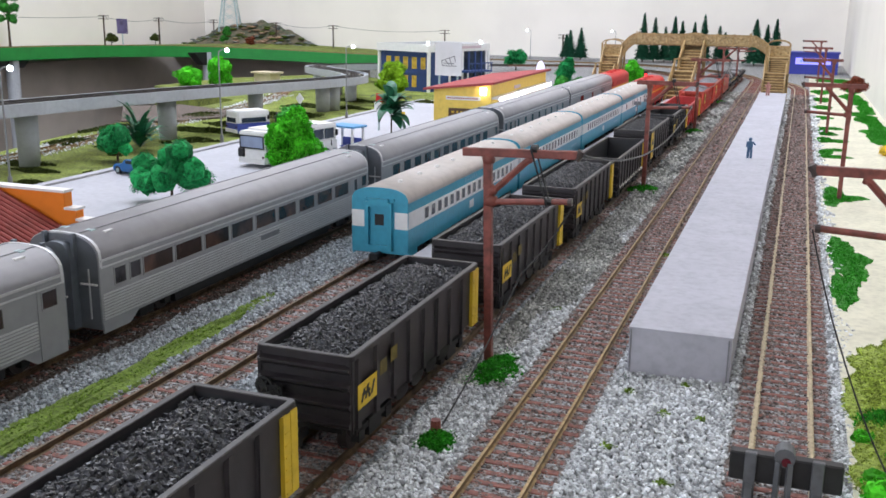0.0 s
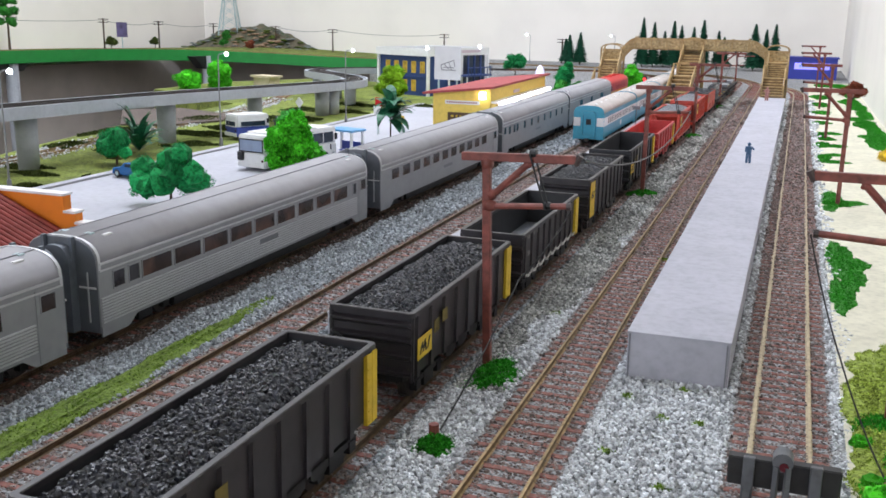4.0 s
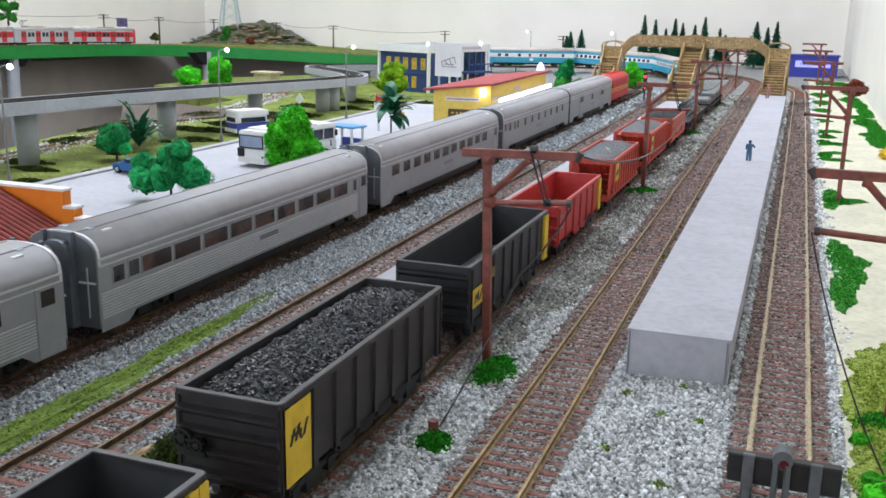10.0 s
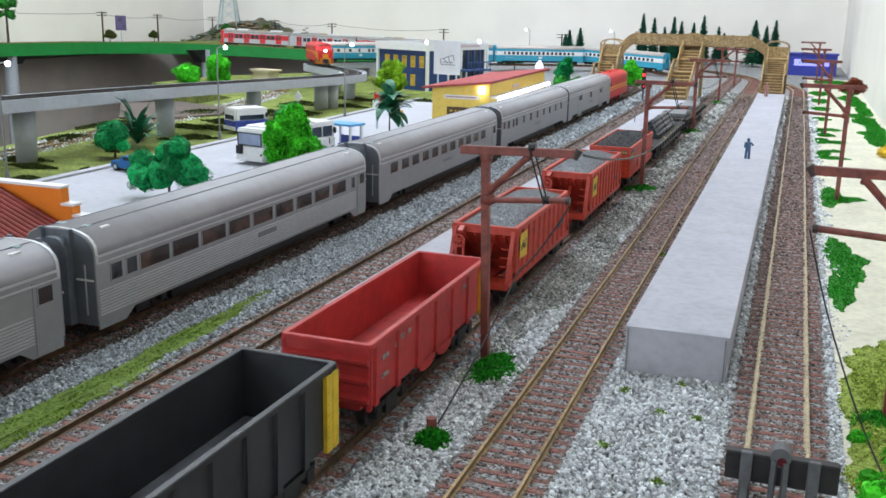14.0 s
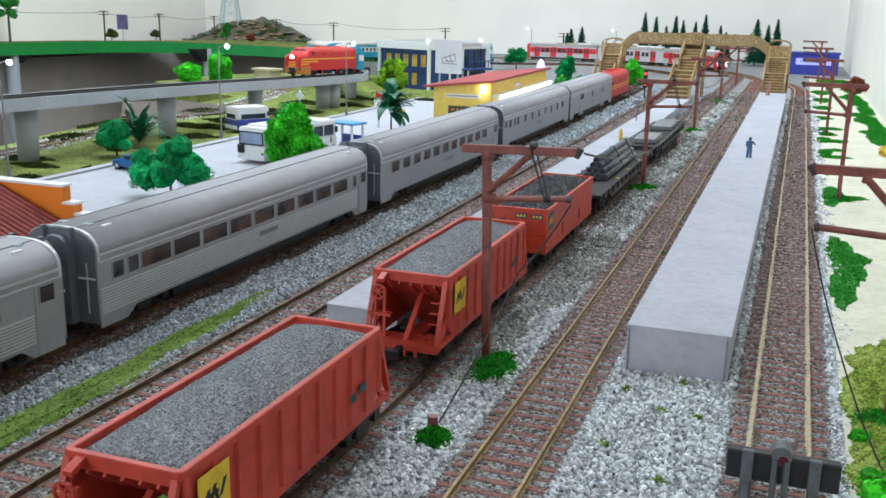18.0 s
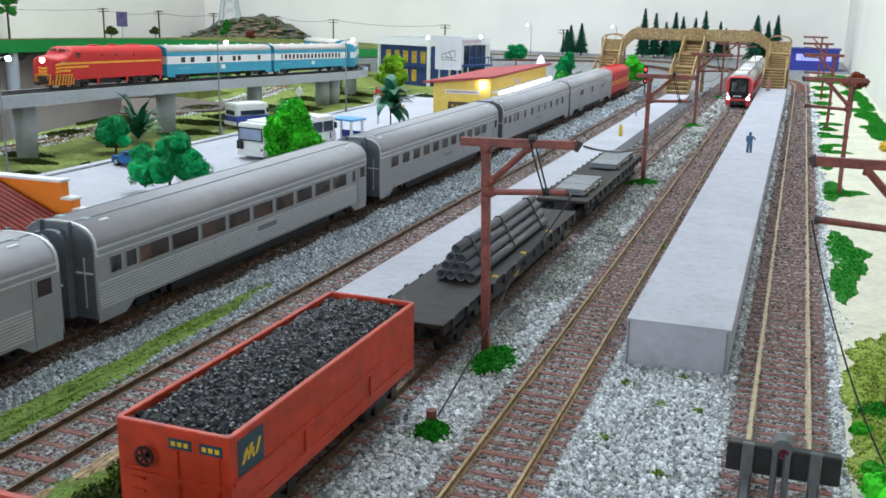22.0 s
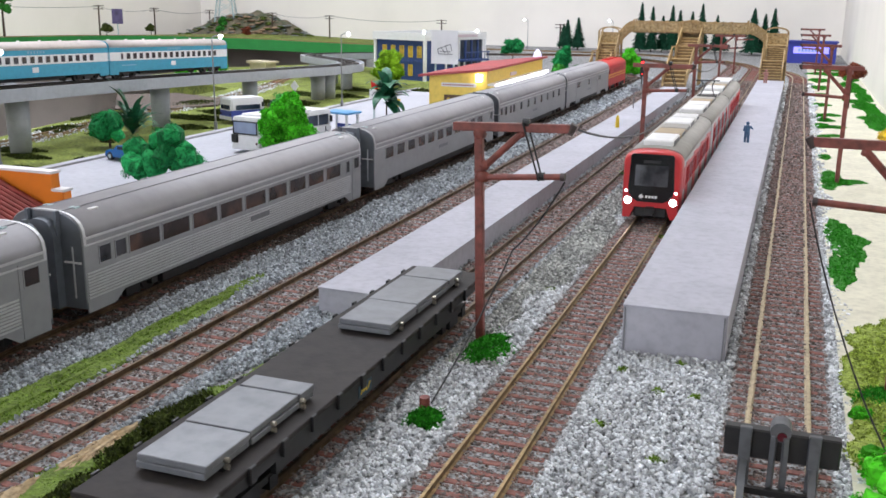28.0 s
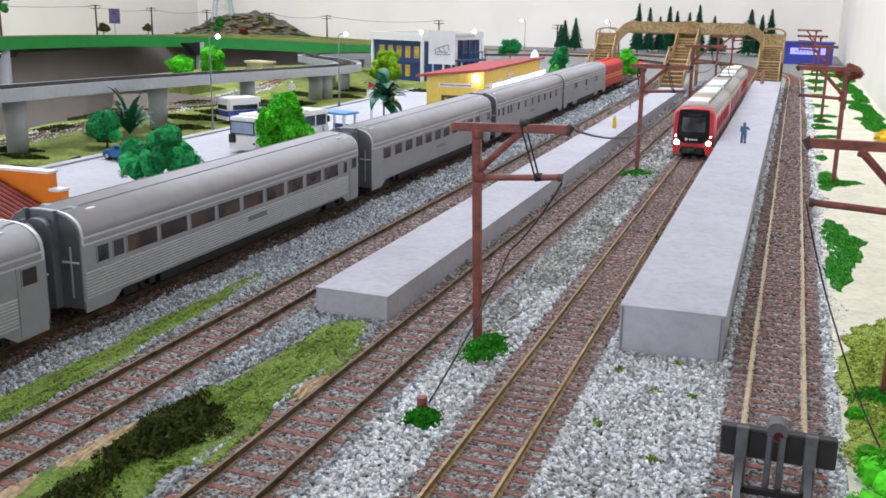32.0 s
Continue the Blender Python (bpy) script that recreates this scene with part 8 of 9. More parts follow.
# ---- poles, pylon and hill along the wall shelf ----
def telegraph(x, y, z, h):
    t = thing("telegraph_pole", "dark wooden telegraph pole on the wall shelf", "telegraph pole", "telegraph poles of the shelf", m=at_mm(x, y, z))
    bm = B()
    rod(bm, (0, 0, 0), (0, 0, h), 2.4, 2.0, n=8)
    part("post", bm, "bark", t)
    for dz in (2, 10):
        bm = B()
        bar(bm, (-14, -4, h - dz), (14, 4, h - dz), 1.8, 1.8)
        part("cross_arm", bm, "bark", t)


for x, y, z, h in ((-1790, 2204, 20, 82), (-1790, 2449, 14, 81), (-1790, 2738, 6, 82), (-1534, 2690, 8, 76), (-1338, 2690, 3, 76), (-981, 2700, 0, 72), (-628, 2700, 0, 67)):
    telegraph(x, y, z, h)
for a, b in (((-1790, 1500, 118), (-1790, 2204, 98)), ((-1790, 2204, 98), (-1790, 2449, 91)), ((-1790, 2449, 91), (-1790, 2738, 84)), ((-1534, 2690, 82), (-1338, 2690, 77)), ((-1338, 2690, 77), (-981, 2700, 70))):
    wire("telegraph_wire", [a, b], 0.5, "thin dark wire between telegraph poles", 10, 12)


def hill():
    t = thing("rocky_hill", "brown and grey rocky hill with green scrub against the wall", "hill")
    nx, ny = 56, 16
    bm = B()
    g = []
    for j in range(ny):
        row = []
        for i in range(nx):
            u, v = i / (nx - 1), j / (ny - 1)
            # the hill fills the corner of the room, along a diagonal
            bx, by = -1842 + 430 * u, 2470 + 250 * u
            px, py = bx - 10 * v * u, by + (2766 - by) * v
            prof = max(0.0, math.sin(math.pi * min(1, max(0, (u - 0.02) / 0.96)))) ** 0.8
            bump = noise.fractal(Vector((px * 0.012, py * 0.012, 3)), 1.0, 2.0, 5)
            hgt = 86 * prof * min(1, (v * 1.7 + 0.08)) * (0.86 + 0.22 * bump) + 5 * noise.noise(Vector((px * 0.06, py * 0.06, 1)))
            row.append(bm.verts.new((px, py, 2 + max(0, hgt) * (0.25 + 0.75 * min(1, v * 1.6)))))
        g.append(row)
    for a, b in zip(g, g[1:]):
        for i in range(nx - 1):
            bm.faces.new((a[i], a[i + 1], b[i + 1], b[i]))
    part("slope", bm, "hillside", t)
    rng = random.Random(5)
    for k in range(190):
        bm = B()
        u = rng.uniform(0.04, 0.94)
        v = rng.uniform(0.03, 0.55)
        s = rng.uniform(4, 9) * (1.3 if u < 0.12 or u > 0.8 else 1)
        bmesh.ops.create_icosphere(bm, subdivisions=2, radius=s)
        for q in bm.verts:
            q.co *= 1 + 0.45 * noise.noise(q.co * 0.11 + Vector((k * 3.1, 0, 0)))
            q.co.z *= 0.42
            q.co.x *= 1.5
        bx, by = -1842 + 430 * u, 2470 + 250 * u
        lift = 86 * max(0, math.sin(math.pi * u)) ** 0.8 * min(1, v * 1.7 + 0.08) * (0.25 + 0.75 * min(1, v * 1.6))
        green = rng.random() < 0.3
        part("scrub" if green else "boulder", bm, "leaf_olive" if green else "rock" if u < 0.3 or u > 0.72 or rng.random() < 0.25 else "strata", t, m=at_mm(bx + 4, by + (2766 - by) * v, 2 + lift + rng.uniform(-5, 1), rng.uniform(-20, 40)))


hill()


def pylon():
    t = thing("lattice_pylon", "light grey lattice pylon on the hill", "pylon", m=at_mm(-1698, 2690, 52, 20))
    h, b = 210, 62
    for sx in (-1, 1):
        for sy in (-1, 1):
            bm = B()
            bar(bm, (sx * b / 2, sy * b / 2, 0), (sx * 4, sy * 4, h), 2.6, 2.6)
            part("leg", bm, "lattice", t)
    for k in range(7):
        f0, f1 = k / 7, (k + 1) / 7
        r0, r1 = b / 2 + (4 - b / 2) * f0, b / 2 + (4 - b / 2) * f1
        for sx, sy, tx, ty in ((-1, -1, 1, -1), (1, -1, 1, 1), (1, 1, -1, 1), (-1, 1, -1, -1)):
            bm = B()
            bar(bm, (sx * r0, sy * r0, h * f0), (tx * r1, ty * r1, h * f1), 1.3, 1.3)
            bar(bm, (tx * r0, ty * r0, h * f0), (sx * r1, sy * r1, h * f1), 1.3, 1.3)
            part("lattice_brace", bm, "lattice", t)


pylon()
bm = B()
rod(bm, (-1776, 2262, 18), (-1776, 2262, 60), 1.4, n=8)
board = part("notice_board", bm, "lattice")
tagged(board, "weathered purple notice board on a post", "notice board")
bm = B()
v = box(bm, -1792, -1758, 2260, 2263, 52, 92)
part("panel", bm, "purple", board)
# ---- plants ----
def leaf_cloud(name, parent, centres, per, size, material, seed, squash=0.9, label=""):
    """Many small leaf flakes in clumps: (x, y, z, radius)."""
    r = np.random.RandomState(seed)
    vs, fs = [], []
    k = 0
    allv = []
    for x, y, z, rad in centres:
        n = int(per * rad * rad * 1.7)
        # small lobes on each clump, the flakes gather round them
        lobes = 13
        ld = r.normal(size=(lobes, 3))
        ld /= np.linalg.norm(ld, axis=1)[:, None]
        ld *= r.uniform(0.5, 0.95, (lobes, 1)) * rad
        lr = r.uniform(0.26, 0.5, lobes) * rad
        pick = r.randint(0, lobes, n)
        d = r.normal(size=(n, 3))
        d /= np.linalg.norm(d, axis=1)[:, None]
        rr = lr[pick][:, None] * (0.45 + 0.65 * r.uniform(size=(n, 1)) ** 0.7)
        c = (ld[pick] + d * rr) * np.array([1, 1, squash]) + np.array([x, y, z])
        a = r.normal(size=(n, 3))
        b = r.normal(size=(n, 3))
        a = a / np.linalg.norm(a, axis=1)[:, None] * size * r.uniform(0.6, 1.3, (n, 1))
        b = b / np.linalg.norm(b, axis=1)[:, None] * size * r.uniform(0.5, 1.1, (n, 1))
        allv.append(np.stack([c - a, c - b * 0.6, c + a, c + b * 0.6], 1).reshape(-1, 3))
        k += n
    v = np.concatenate(allv)
    f = np.arange(4 * k).reshape(-1, 4)
    me = bpy.data.meshes.new(name)
    me.vertices.add(len(v))
    me.vertices.foreach_set("co", (v.reshape(-1) * U).astype(np.float32))
    me.loops.add(4 * k)
    me.loops.foreach_set("vertex_index", f.reshape(-1).astype(np.int32))
    me.polygons.add(k)
    me.polygons.foreach_set("loop_start", (np.arange(k) * 4).astype(np.int32))
    me.update(calc_edges=True)
    me.materials.append(M[material])
    ob = new(name, me)
    if parent is not None:
        ob.parent = parent
    if label:
        ob["label"] = label
    return ob


def core(parent, centres, material, seed, fill=0.78):
    """Soft inner lumps that fill the clumps."""
    bm = B()
    for x, y, z, rad in centres:
        c = Vector((x, y, z))
        s = bmesh.ops.create_icosphere(bm, subdivisions=2, radius=rad * fill)["verts"]
        for v in s:
            v.co = c + v.co * (1 + 0.55 * noise.noise(v.co * (2.6 / rad) + Vector((seed, x, y))))
    return part("inner_foliage", bm, material, parent)


def tree(label, x, y, z, clumps, material, trunk_h, seed, per=7.0, leaf=0.9, trunk_r=1.0, name="tree", limbs=True, category="tree", fill=0.78):
    t = thing(name, label, category, m=at_mm(x, y, z))
    bm = B()
    rod(bm, (0, 0, -1), (0.4, 0.3, trunk_h), trunk_r * 1.3, trunk_r * 0.8, n=8)
    if limbs:
        for cx, cy, cz, rad in clumps[:7]:
            rod(bm, (0.3, 0.2, trunk_h * 0.75), (cx * 0.8, cy * 0.8, cz * 0.95), trunk_r * 0.65, trunk_r * 0.25, n=6)
    part("trunk", bm, "bark", t)
    c = leaf_cloud("crown", t, clumps, per, leaf, material, seed)
    core(c, clumps, material, seed, fill)
    return t


def random_clumps(seed, n, spread, z0, z1, rad):
    r = random.Random(seed)
    out = []
    for k in range(n):
        a = r.uniform(0, 6.28)
        d = spread * math.sqrt(r.uniform(0, 1))
        zz = r.uniform(z0, z1)
        f = 1 - 0.45 * (zz - z0) / max(1, z1 - z0)
        out.append((d * f * math.cos(a), d * f * math.sin(a), zz, rad * r.uniform(0.7, 1.2)))
    return out


tree("dark green clumpy tree on a thin trunk by the lot", -450, 615, -19, [(-20.7, -2.4, 17.1, 12.8), (-25.6, 4.9, 26.8, 11.0), (-9.8, 2.4, 26.8, 9.8), (-2.4, -4.9, 20.7, 11.6), (6.1, 3.7, 37.8, 11.6), (-2.4, 4.9, 35.4, 10.4), (17.1, 2.4, 22.0, 12.2), (24.4, -3.7, 28.1, 9.2), (13.4, -4.9, 42.7, 6.7), (9.8, -7.3, 26.8, 9.8), (-17.1, -6.1, 14.6, 8.5), (26.8, 4.9, 20.7, 7.3)], "leaf_dark", 17, 1, 12, 0.7, fill=0.92)
tree("rounded dark green tree on the grass", -624, 771, -20, random_clumps(2, 20, 15, 13, 30, 9), "leaf_dark", 16, 2, 11, 0.7, fill=0.92)
tree("bright green bushy tree in front of the bus", -435, 786, -19, random_clumps(3, 44, 25, 4, 52, 9.0), "leaf_bright", 12, 3, 9, 1.75, fill=0.7)
tree("bright lime tree beside the blue building", -656, 1540, -20, random_clumps(4, 40, 27, 16, 54, 11), "leaf_lime", 18, 4, 6, 1.4)
tree("green tree behind the bus", -560, 1010, -20, random_clumps(5, 8, 14, 14, 30, 9), "leaf_mid", 14, 5, 8)
tree("bright green bush on the far lawn", -1104, 1595, -20, random_clumps(6, 18, 22, 6, 26, 13), "leaf_bright", 8, 6, 5, 1.4, name="bush", category="bush")
tree("bright green rounded tree on the far lawn", -1068, 1650, -20, random_clumps(7, 22, 21, 8, 46, 13), "leaf_bright", 10, 7, 5, 1.4)
tree("round dark green tree beyond the station", -593, 2098, 0, random_clumps(8, 18, 22, 20, 40, 10), "leaf_dark", 24, 8, 5, 1.5)
tree("tall green tree behind the station", -391, 1713, 0, random_clumps(9, 14, 13, 6, 48, 11), "leaf_dark", 12, 9, 5, 1.4)
tree("mid green shrub behind the station", -420, 1560, -20, random_clumps(10, 12, 34, 10, 34, 13), "leaf_mid", 10, 10, 5, 1.5, name="shrub", category="shrub")
tree("mid green shrub behind the station", -366, 1620, -20, random_clumps(11, 10, 26, 8, 34, 13), "leaf_mid", 10, 11, 5, 1.5, name="shrub", category="shrub")
tree("bright green round tree beside the footbridge", -279, 1760, 0, random_clumps(12, 18, 16, 8, 44, 11), "leaf_bright", 14, 12, 6, 1.3)


def fir(x, y, h, w, seed):
    """A conical fir: drooping sprays in tiers round a thin trunk."""
    t = thing("fir_tree", "dark green conical fir against the wall", "tree", "firs along the back wall", m=at_mm(x, y, 0))
    bm = B()
    rod(bm, (0, 0, -1), (0, 0, h * 0.9), 2.0, 0.5, n=7)
    part("trunk", bm, "bark", t)
    r = np.random.RandomState(seed)
    n = int(12 * h)
    f = r.uniform(0, 1, n) ** 1.25
    tiers = 11
    saw = 1 - ((f * tiers + r.uniform(-0.12, 0.12, n)) % 1)
    rad = w * (1 - f) ** 0.9 * (0.62 + 0.42 * saw) * (0.75 + 0.3 * r.uniform(0, 1, n)) + 0.8
    a = r.uniform(0, 6.283, n)
    out = np.stack([np.cos(a), np.sin(a), np.full(n, -0.45)], 1)
    side = np.stack([-np.sin(a), np.cos(a), r.uniform(-0.3, 0.3, n)], 1)
    c = np.stack([rad * np.cos(a), rad * np.sin(a), 8 + (h - 10) * f], 1)
    ln = (2.2 + 3.2 * (1 - f))[:, None] * r.uniform(0.7, 1.3, (n, 1))
    v = np.stack([c - out * ln - side * ln * 0.25, c - out * ln + side * ln * 0.25, c + out * ln * 0.5 + side * ln * 0.45, c + out * ln * 0.9, c + out * ln * 0.5 - side * ln * 0.45], 1).reshape(-1, 3)
    me = bpy.data.meshes.new("crown")
    me.vertices.add(5 * n)
    me.vertices.foreach_set("co", (v.reshape(-1) * U).astype(np.float32))
    me.loops.add(5 * n)
    me.loops.foreach_set("vertex_index", np.arange(5 * n, dtype=np.int32))
    me.polygons.add(n)
    me.polygons.foreach_set("loop_start", (np.arange(n) * 5).astype(np.int32))
    me.update(calc_edges=True)
    me.materials.append(M["leaf_fir"])
    ob = new("crown", me)
    ob.parent = t
    bm = B()
    rod(bm, (0, 0, 9), (0, 0, h - 3), w * 0.6, 0.3, n=10)
    part("inner_foliage", bm, "leaf_fir", ob)


for k, (x, y, h, w) in enumerate(((-397, 2650, 130, 13), (-369, 2660, 119, 12), (-345, 2690, 96, 10), (-316, 2650, 123, 13), (-299, 2670, 112, 12), (-269, 2690, 108, 10), (-240, 2650, 128, 14), (-205, 2700, 100, 10), (-190, 2700, 84, 11),
                                  (-596, 2650, 82, 13), (-613, 2680, 70, 11), (-566, 2650, 88, 13), (-110, 2640, 119, 19), (-83, 2660, 105, 13), (-61, 2650, 120, 14))):
    fir(x, y, h, w * 1.6, 120 + k)
tree("red-brown shrubby tree by the wall", 66, 1300, 1, random_clumps(40, 12, 12, 43, 51, 7), "leaf_red", 44, 40, 9, 1.0)
tree("small olive tree on the wall shelf", -1775, 2212, 20, random_clumps(41, 9, 11, 18, 30, 8), "leaf_olive", 16, 41, 7, 1.4)
tree("small olive tree on the wall shelf", -1775, 2408, 14, random_clumps(42, 9, 11, 18, 30, 8), "leaf_olive", 16, 42, 7, 1.4)
tree("tall layered tree on the wall shelf", -1790, 1860, 28, [(-22, 0, 66, 11), (14, 0, 66, 12), (4, 0, 70, 10), (-6, 0, 92, 16), (20, 0, 92, 12), (-28, 0, 96, 13), (-4, 0, 118, 16), (18, 0, 114, 10)], "leaf_mid", 92, 43, 6, 1.6, 2.4)
tree("green tree on the hillside", -1632, 2560, 14, random_clumps(44, 10, 13, 18, 50, 10), "leaf_mid", 18, 44, 6, 1.6)
tree("rust-red tree on the hillside", -1560, 2580, 10, random_clumps(45, 8, 10, 14, 32, 9), "leaf_red", 14, 45, 6, 1.6)


def broad_leaves(label, x, y, z, leaves, material, trunk_h, name, category, droop=40):
    """A plant with large arching blades: (turn, tilt, length, width, start height)."""
    t = thing(name, label, category, m=at_mm(x, y, z))
    if trunk_h:
        bm = B()
        rod(bm, (0, 0, -1), (0, 0, trunk_h), 1.1, 0.8, n=8)
        part("stem", bm, "bark", t)
    for turn, tilt, ln, wd, hh in leaves:
        bm = B()
        rows = []
        n = 7
        for k in range(n + 1):
            f = k / n
            a = radians(tilt - droop * f * f)
            if k == 0:
                px, pz = 0.0, hh
            else:
                px += ln / n * math.cos(a)
                pz += ln / n * math.sin(a)
            w = wd * math.sin(math.pi * min(0.97, 0.12 + 0.85 * f)) * 0.5
            rows.append([bm.verts.new((px, -w, pz + 0.18 * w)), bm.verts.new((px, 0, pz)), bm.verts.new((px, w, pz + 0.18 * w))])
        for p, q in zip(rows, rows[1:]):
            for i in range(2):
                bm.faces.new((p[i], p[i + 1], q[i + 1], q[i]))
        part("leaf", bm, material, t, m=at_mm(0, 0, 0, turn))
    return t


rng = random.Random(8)
broad_leaves("dark green palm with long arching leaves", -648, 838, -20, [(k * 33 + rng.uniform(-8, 8), rng.uniform(30, 88), rng.uniform(30, 48), 7.0, 4 + 0.25 * k) for k in range(34)] + [(200, 88, 66, 6, 6), (250, 86, 58, 6, 6), (20, 84, 54, 6, 8)], "leaf_palm", 0, "palm", "palm", 55)
broad_leaves("dark green banana plant with broad leaves", -442, 1033, -19, [(k * 41 + rng.uniform(-8, 8), rng.uniform(-30, 75), rng.uniform(20, 34), 14, rng.uniform(26, 48)) for k in range(30)], "leaf_palm", 40, "banana_plant", "plant", 60)


# low tufts and bushes close to the camera
def tuft(label, x, y, z, rx, ry, h, material, seed, n=700, blade=1.3, name="grass_tuft"):
    r = np.random.RandomState(seed)
    a = r.uniform(0, 6.283, n)
    d = np.sqrt(r.uniform(0, 1, n)) * (1 + 0.25 * np.sin(3 * a + seed) + 0.15 * np.sin(7 * a))
    c = np.stack([x + rx * d * np.cos(a), y + ry * d * np.sin(a), np.full(n, z) + h * np.maximum(0, 1 - d) * r.uniform(0.2, 1, n)], 1)
    p = r.normal(size=(n, 3))
    p[:, 2] = np.abs(p[:, 2]) * 0.8 + 0.25
    p = p / np.linalg.norm(p, axis=1)[:, None] * blade * r.uniform(0.6, 1.4, (n, 1))
    q = r.normal(size=(n, 3))
    q = q / np.linalg.norm(q, axis=1)[:, None] * blade * 0.45
    v = np.stack([c - q, c + q, c + p + q * 0.4, c + p - q * 0.4], 1).reshape(-1, 3)
    me = bpy.data.meshes.new(name)
    me.vertices.add(4 * n)
    me.vertices.foreach_set("co", (v.reshape(-1) * U).astype(np.float32))
    me.loops.add(4 * n)
    me.loops.foreach_set("vertex_index", np.arange(4 * n, dtype=np.int32))
    me.polygons.add(n)
    me.polygons.foreach_set("loop_start", (np.arange(n) * 4).astype(np.int32))
    me.update(calc_edges=True)
    me.materials.append(M[material])
    return tagged(new(name, me), label, "grass", kind="stuff")


for k, (x, y, s) in enumerate(((-95, 252, 0.5), (-101, 718, 1.0), (-104, 1107, 1.0), (-106, 1496, 1.0), (36, 318, 1.0), (36, 735, 1.1), (36, 1146, 1.1))):
    tuft("bright green grass tuft at the foot of a mast", x, y, 0, 12.5 * s, 15 * s, 5.0, "leaf_tuft", 60 + k, 5000, 0.95)
tuft("bright green grass tuft at the foot of a mast", -95.5, 318, 0, 8.5, 19, 5.0, "leaf_tuft", 59, 5000, 0.95)
tuft("dark olive scrub on the turf between tracks", -160, 215, 0.8, 12, 26, 6.0, "leaf_olive", 70, 5200, 1.3, "scrub")
tuft("dark olive scrub on the turf between tracks", -160, 176, 0.8, 9, 16, 3.0, "leaf_olive", 71, 1200, 1.2, "scrub")
for k, (x, y, rx) in enumerate(((-46, 315, 2.2), (-70 + 38, 300, 2.0), (-28, 328, 1.6), (-45, 268, 2.4), (-26, 250, 2.6), (-20, 300, 1.6), (-118 + 26, 400, 2.2), (-60, 520, 2.5))):
    tuft("tiny moss tuft in the ballast", x, y, 0.4, rx, rx, 1.2, "turf_fibre", 80 + k, 90, 0.9)

for k, (x, y, z, cl, m, lab) in enumerate(((36, 252, 0, [(0, 0, 4, 7), (9, 8, 5, 8), (-5, 20, 2.5, 4), (3, 34, 2.5, 5), (-7, 48, 2, 4), (13, -6, 5, 8), (4, -10, 3, 7), (-7, -12, 2, 6), (-4, 6, 4, 6)], "leaf_bright", "bright green foam bush beside the track end"),
                                          (90, 985, 1, [(0, 0, 6, 8), (8, 10, 9, 7), (-6, 6, 5, 6), (4, -8, 4, 6)], "flower", "yellow flowering bush on the verge"))):
    b = thing("bush", lab, "bush", m=at_mm(x, y, z))
    c = leaf_cloud("foliage", b, cl, 11, 0.8, m, 90 + k, 0.75)
    core(c, cl, m, 90 + k)
# low ragged scrub under and behind the viaduct
for k, (x, y, rx, ry, h) in enumerate(((-640, 1062, 34, 16, 9), (-690, 1075, 40, 18, 9), (-640, 930, 26, 22, 6), (-676, 1010, 40, 22, 7), (-710, 1010, 30, 20, 6), (-700, 1200, 50, 40, 9), (-650, 1215, 26, 26, 9), (-652, 690, 28, 9, 5), (-690, 720, 30, 14, 5), (-610, 640, 18, 8, 3), (-720, 1340, 36, 30, 9),
                                         (-690, 1450, 60, 20, 9), (-620, 1460, 40, 16, 8), (-570, 1480, 40, 12, 8), (-780, 1150, 40, 60, 8), (-800, 980, 20, 60, 7), (-640, 1340, 34, 14, 8), (-600, 1400, 30, 14, 6), (-760, 860, 22, 40, 6))):
    tuft("dark olive scrub along the viaduct", x, y, -20, rx * 0.8, ry * 0.8, h * 0.7, "leaf_olive", 200 + k, 1500, 2.2, "scrub")
for k, (x, y, r) in enumerate(((-610, 600, 3), (-600, 700, 3), (-650, 800, 4), (-620, 860, 4), (-700, 840, 5), (-660, 900, 4))):
    tuft("small dark grass tuft on the turf", x, y, -20, r * 2, r, 3, "leaf_olive", 240 + k, 160, 2.0)
# ---- motion: how far each train's front has come along its line, time by time ----
def reading(table, t):
    """Smoothly between the marks."""
    ts = [a for a, _ in table]
    i = max(0, min(len(ts) - 2, sum(1 for a in ts if a <= t) - 1))
    (t0, a), (t1, b) = table[i], table[i + 1]

    def slope(k):
        if k <= 0:
            return (table[1][1] - table[0][1]) / (table[1][0] - table[0][0])
        if k >= len(table) - 1:
            return (table[-1][1] - table[-2][1]) / (table[-1][0] - table[-2][0])
        return (table[k + 1][1] - table[k - 1][1]) / (table[k + 1][0] - table[k - 1][0])
    h = t1 - t0
    u = (t - t0) / h
    m0, m1 = slope(i) * h, slope(i + 1) * h
    if abs(b - a) < 1:
        m0 = m1 = 0
    return (2 * u ** 3 - 3 * u * u + 1) * a + (u ** 3 - 2 * u * u + u) * m0 + (-2 * u ** 3 + 3 * u * u) * b + (u ** 3 - u * u) * m1


def on_line(line, s, half, way):
    """The pose of a car whose middle is at s, standing on two bogies; way: 1 when its low-y end looks along the line."""
    a, b = line.at(s - half), line.at(s + half)
    d = (a - b) if way > 0 else (b - a)
    mid = (a + b) / 2
    turn = math.degrees(math.atan2(-d.x, d.y))
    rise = math.degrees(math.atan2(d.z, math.hypot(d.x, d.y)))
    return at_mm(mid.x, mid.y, mid.z + 2.5, turn, rise)


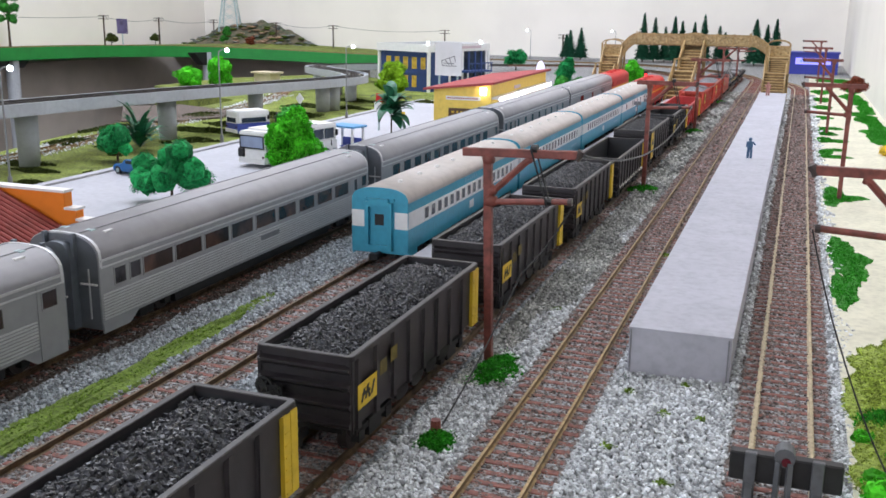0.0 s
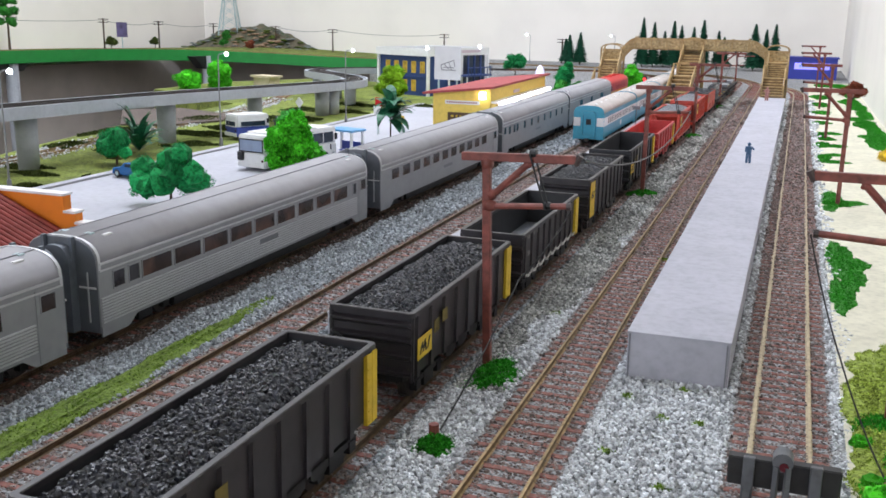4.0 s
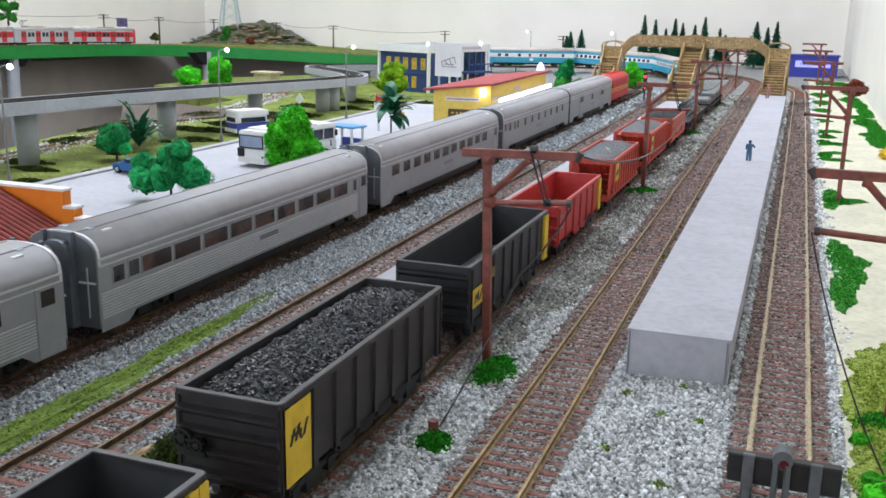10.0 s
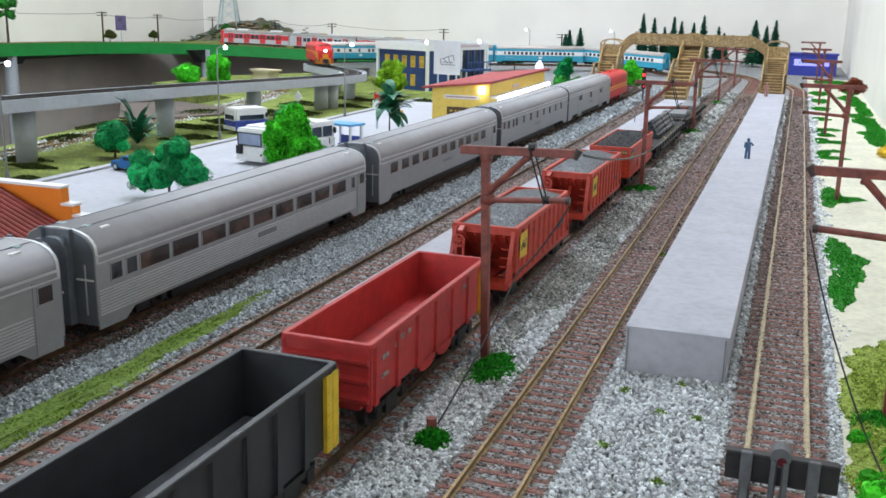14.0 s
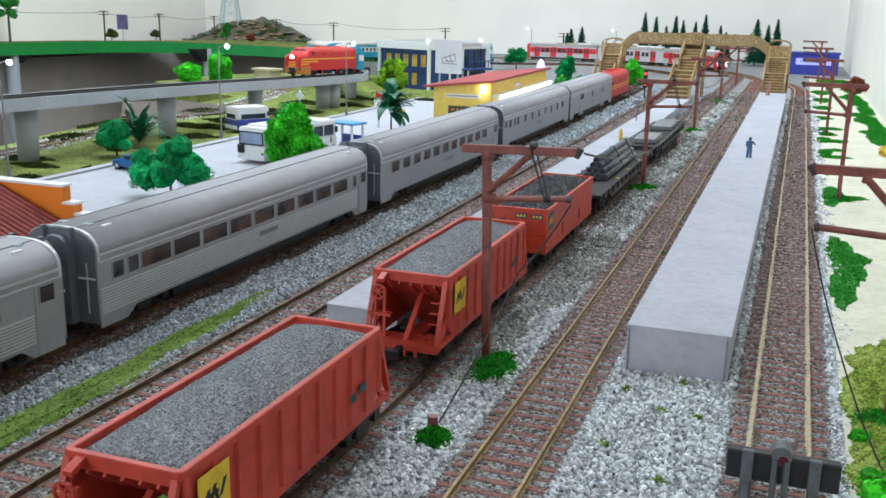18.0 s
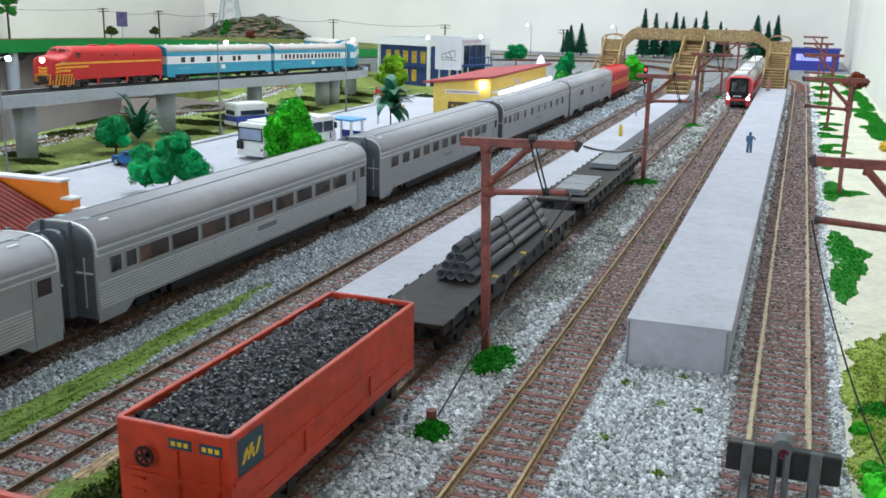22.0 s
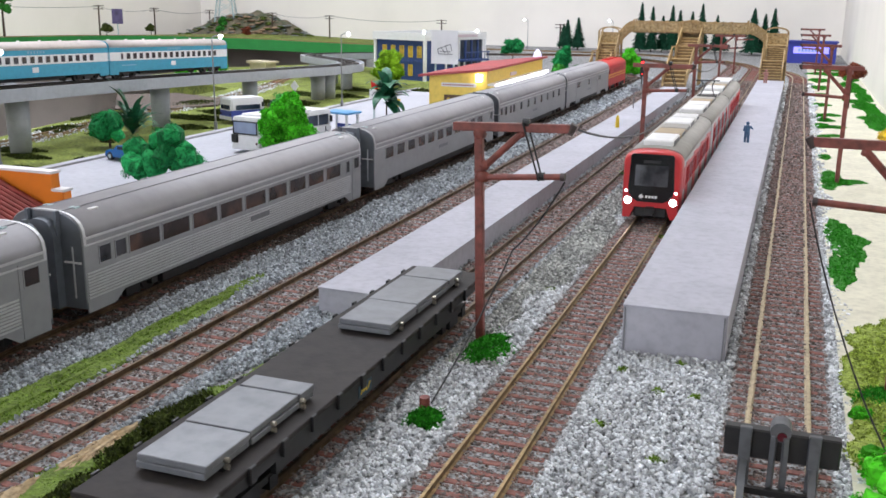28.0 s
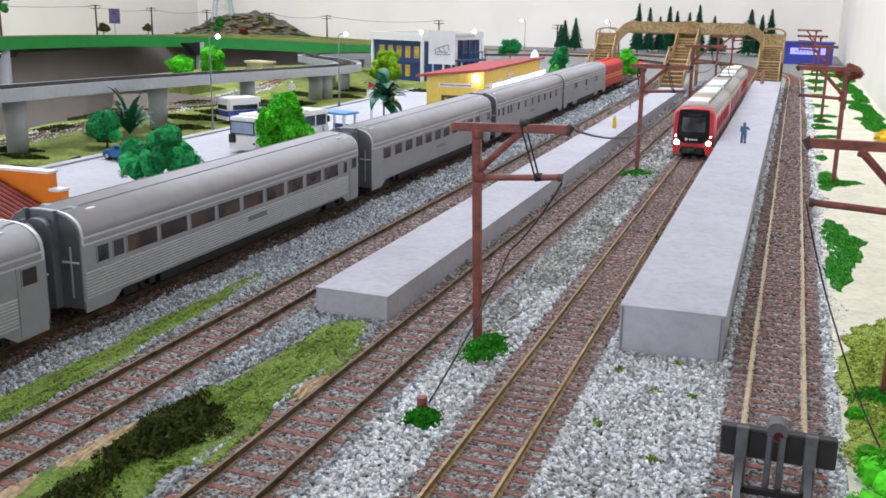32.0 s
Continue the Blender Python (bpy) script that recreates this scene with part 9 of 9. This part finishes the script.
FREIGHT_AT = [(0, 223), (1, 165), (2, 106), (3, 46), (3.5, 17), (5.5, -105), (6.5, -169), (7.5, -227), (8.5, -286), (9.5, -347), (10.5, -404), (11.5, -462), (12.5, -518), (13.5, -576), (14.5, -636.5),
              (16.5, -756), (17.5, -822), (18.5, -889), (19.5, -960), (20.5, -1029), (21.5, -1102), (22.5, -1172), (23.5, -1241), (24.5, -1309), (25.5, -1375), (27.5, -1499), (28.5, -1556), (29.5, -1613), (30.5, -1672), (31.5, -1731), (32, -1760)]
BLUE_AT = [(0, 2350), (1, 2486), (2, 2618), (3, 2750), (3.5, 2816), (5.5, 3072), (6, 3134), (7, 3257), (8, 3376), (9, 3502), (10.5, 3695), (12, 3874), (13, 3950), (14, 4030), (15.5, 4186), (17, 4352),
           (18.5, 4510), (20, 4674), (21, 4793), (22, 4912), (23.5, 5086), (25, 5264), (26.5, 5446), (28, 5629), (30, 5870), (32, 6110)]
EMU_AT = [(0, 1900), (5.5, 2840), (8, 3318), (9, 3510), (10, 3688), (11, 3870), (12, 4086), (13, 4302), (14, 4512), (14.5, 4625), (16.5, 5035), (17.5, 5262), (18, 5376), (18.5, 5482), (19, 5598), (19.5, 5730), (20, 5866), (20.5, 6002), (21, 6130),
          (21.5, 6250), (22, 6358), (22.5, 6452), (23, 6552), (23.5, 6660), (24, 6772), (24.5, 6893), (25, 7004), (25.5, 7106), (26.2, 7150), (27.5, 7151), (30.4, 7151), (31, 7098), (31.5, 7001), (32, 6890)]


def motions():
    steps = [k * 0.5 for k in range(65)]
    for ob, off, length in FREIGHT:
        walk(ob, [(t, on_line(LINE_C, 2600 + reading(FREIGHT_AT, t) + off, length / 2 - 22, -1)) for t in steps])
    for ob, off, half in BLUE_TRAIN:
        walk(ob, [(t, on_line(BLUE, reading(BLUE_AT, t) - off, half, 1)) for t in steps])
    for ob, off, half in EMU_TRAIN:
        walk(ob, [(t, on_line(EMU, reading(EMU_AT, t) - off, half, 1)) for t in steps])


motions()
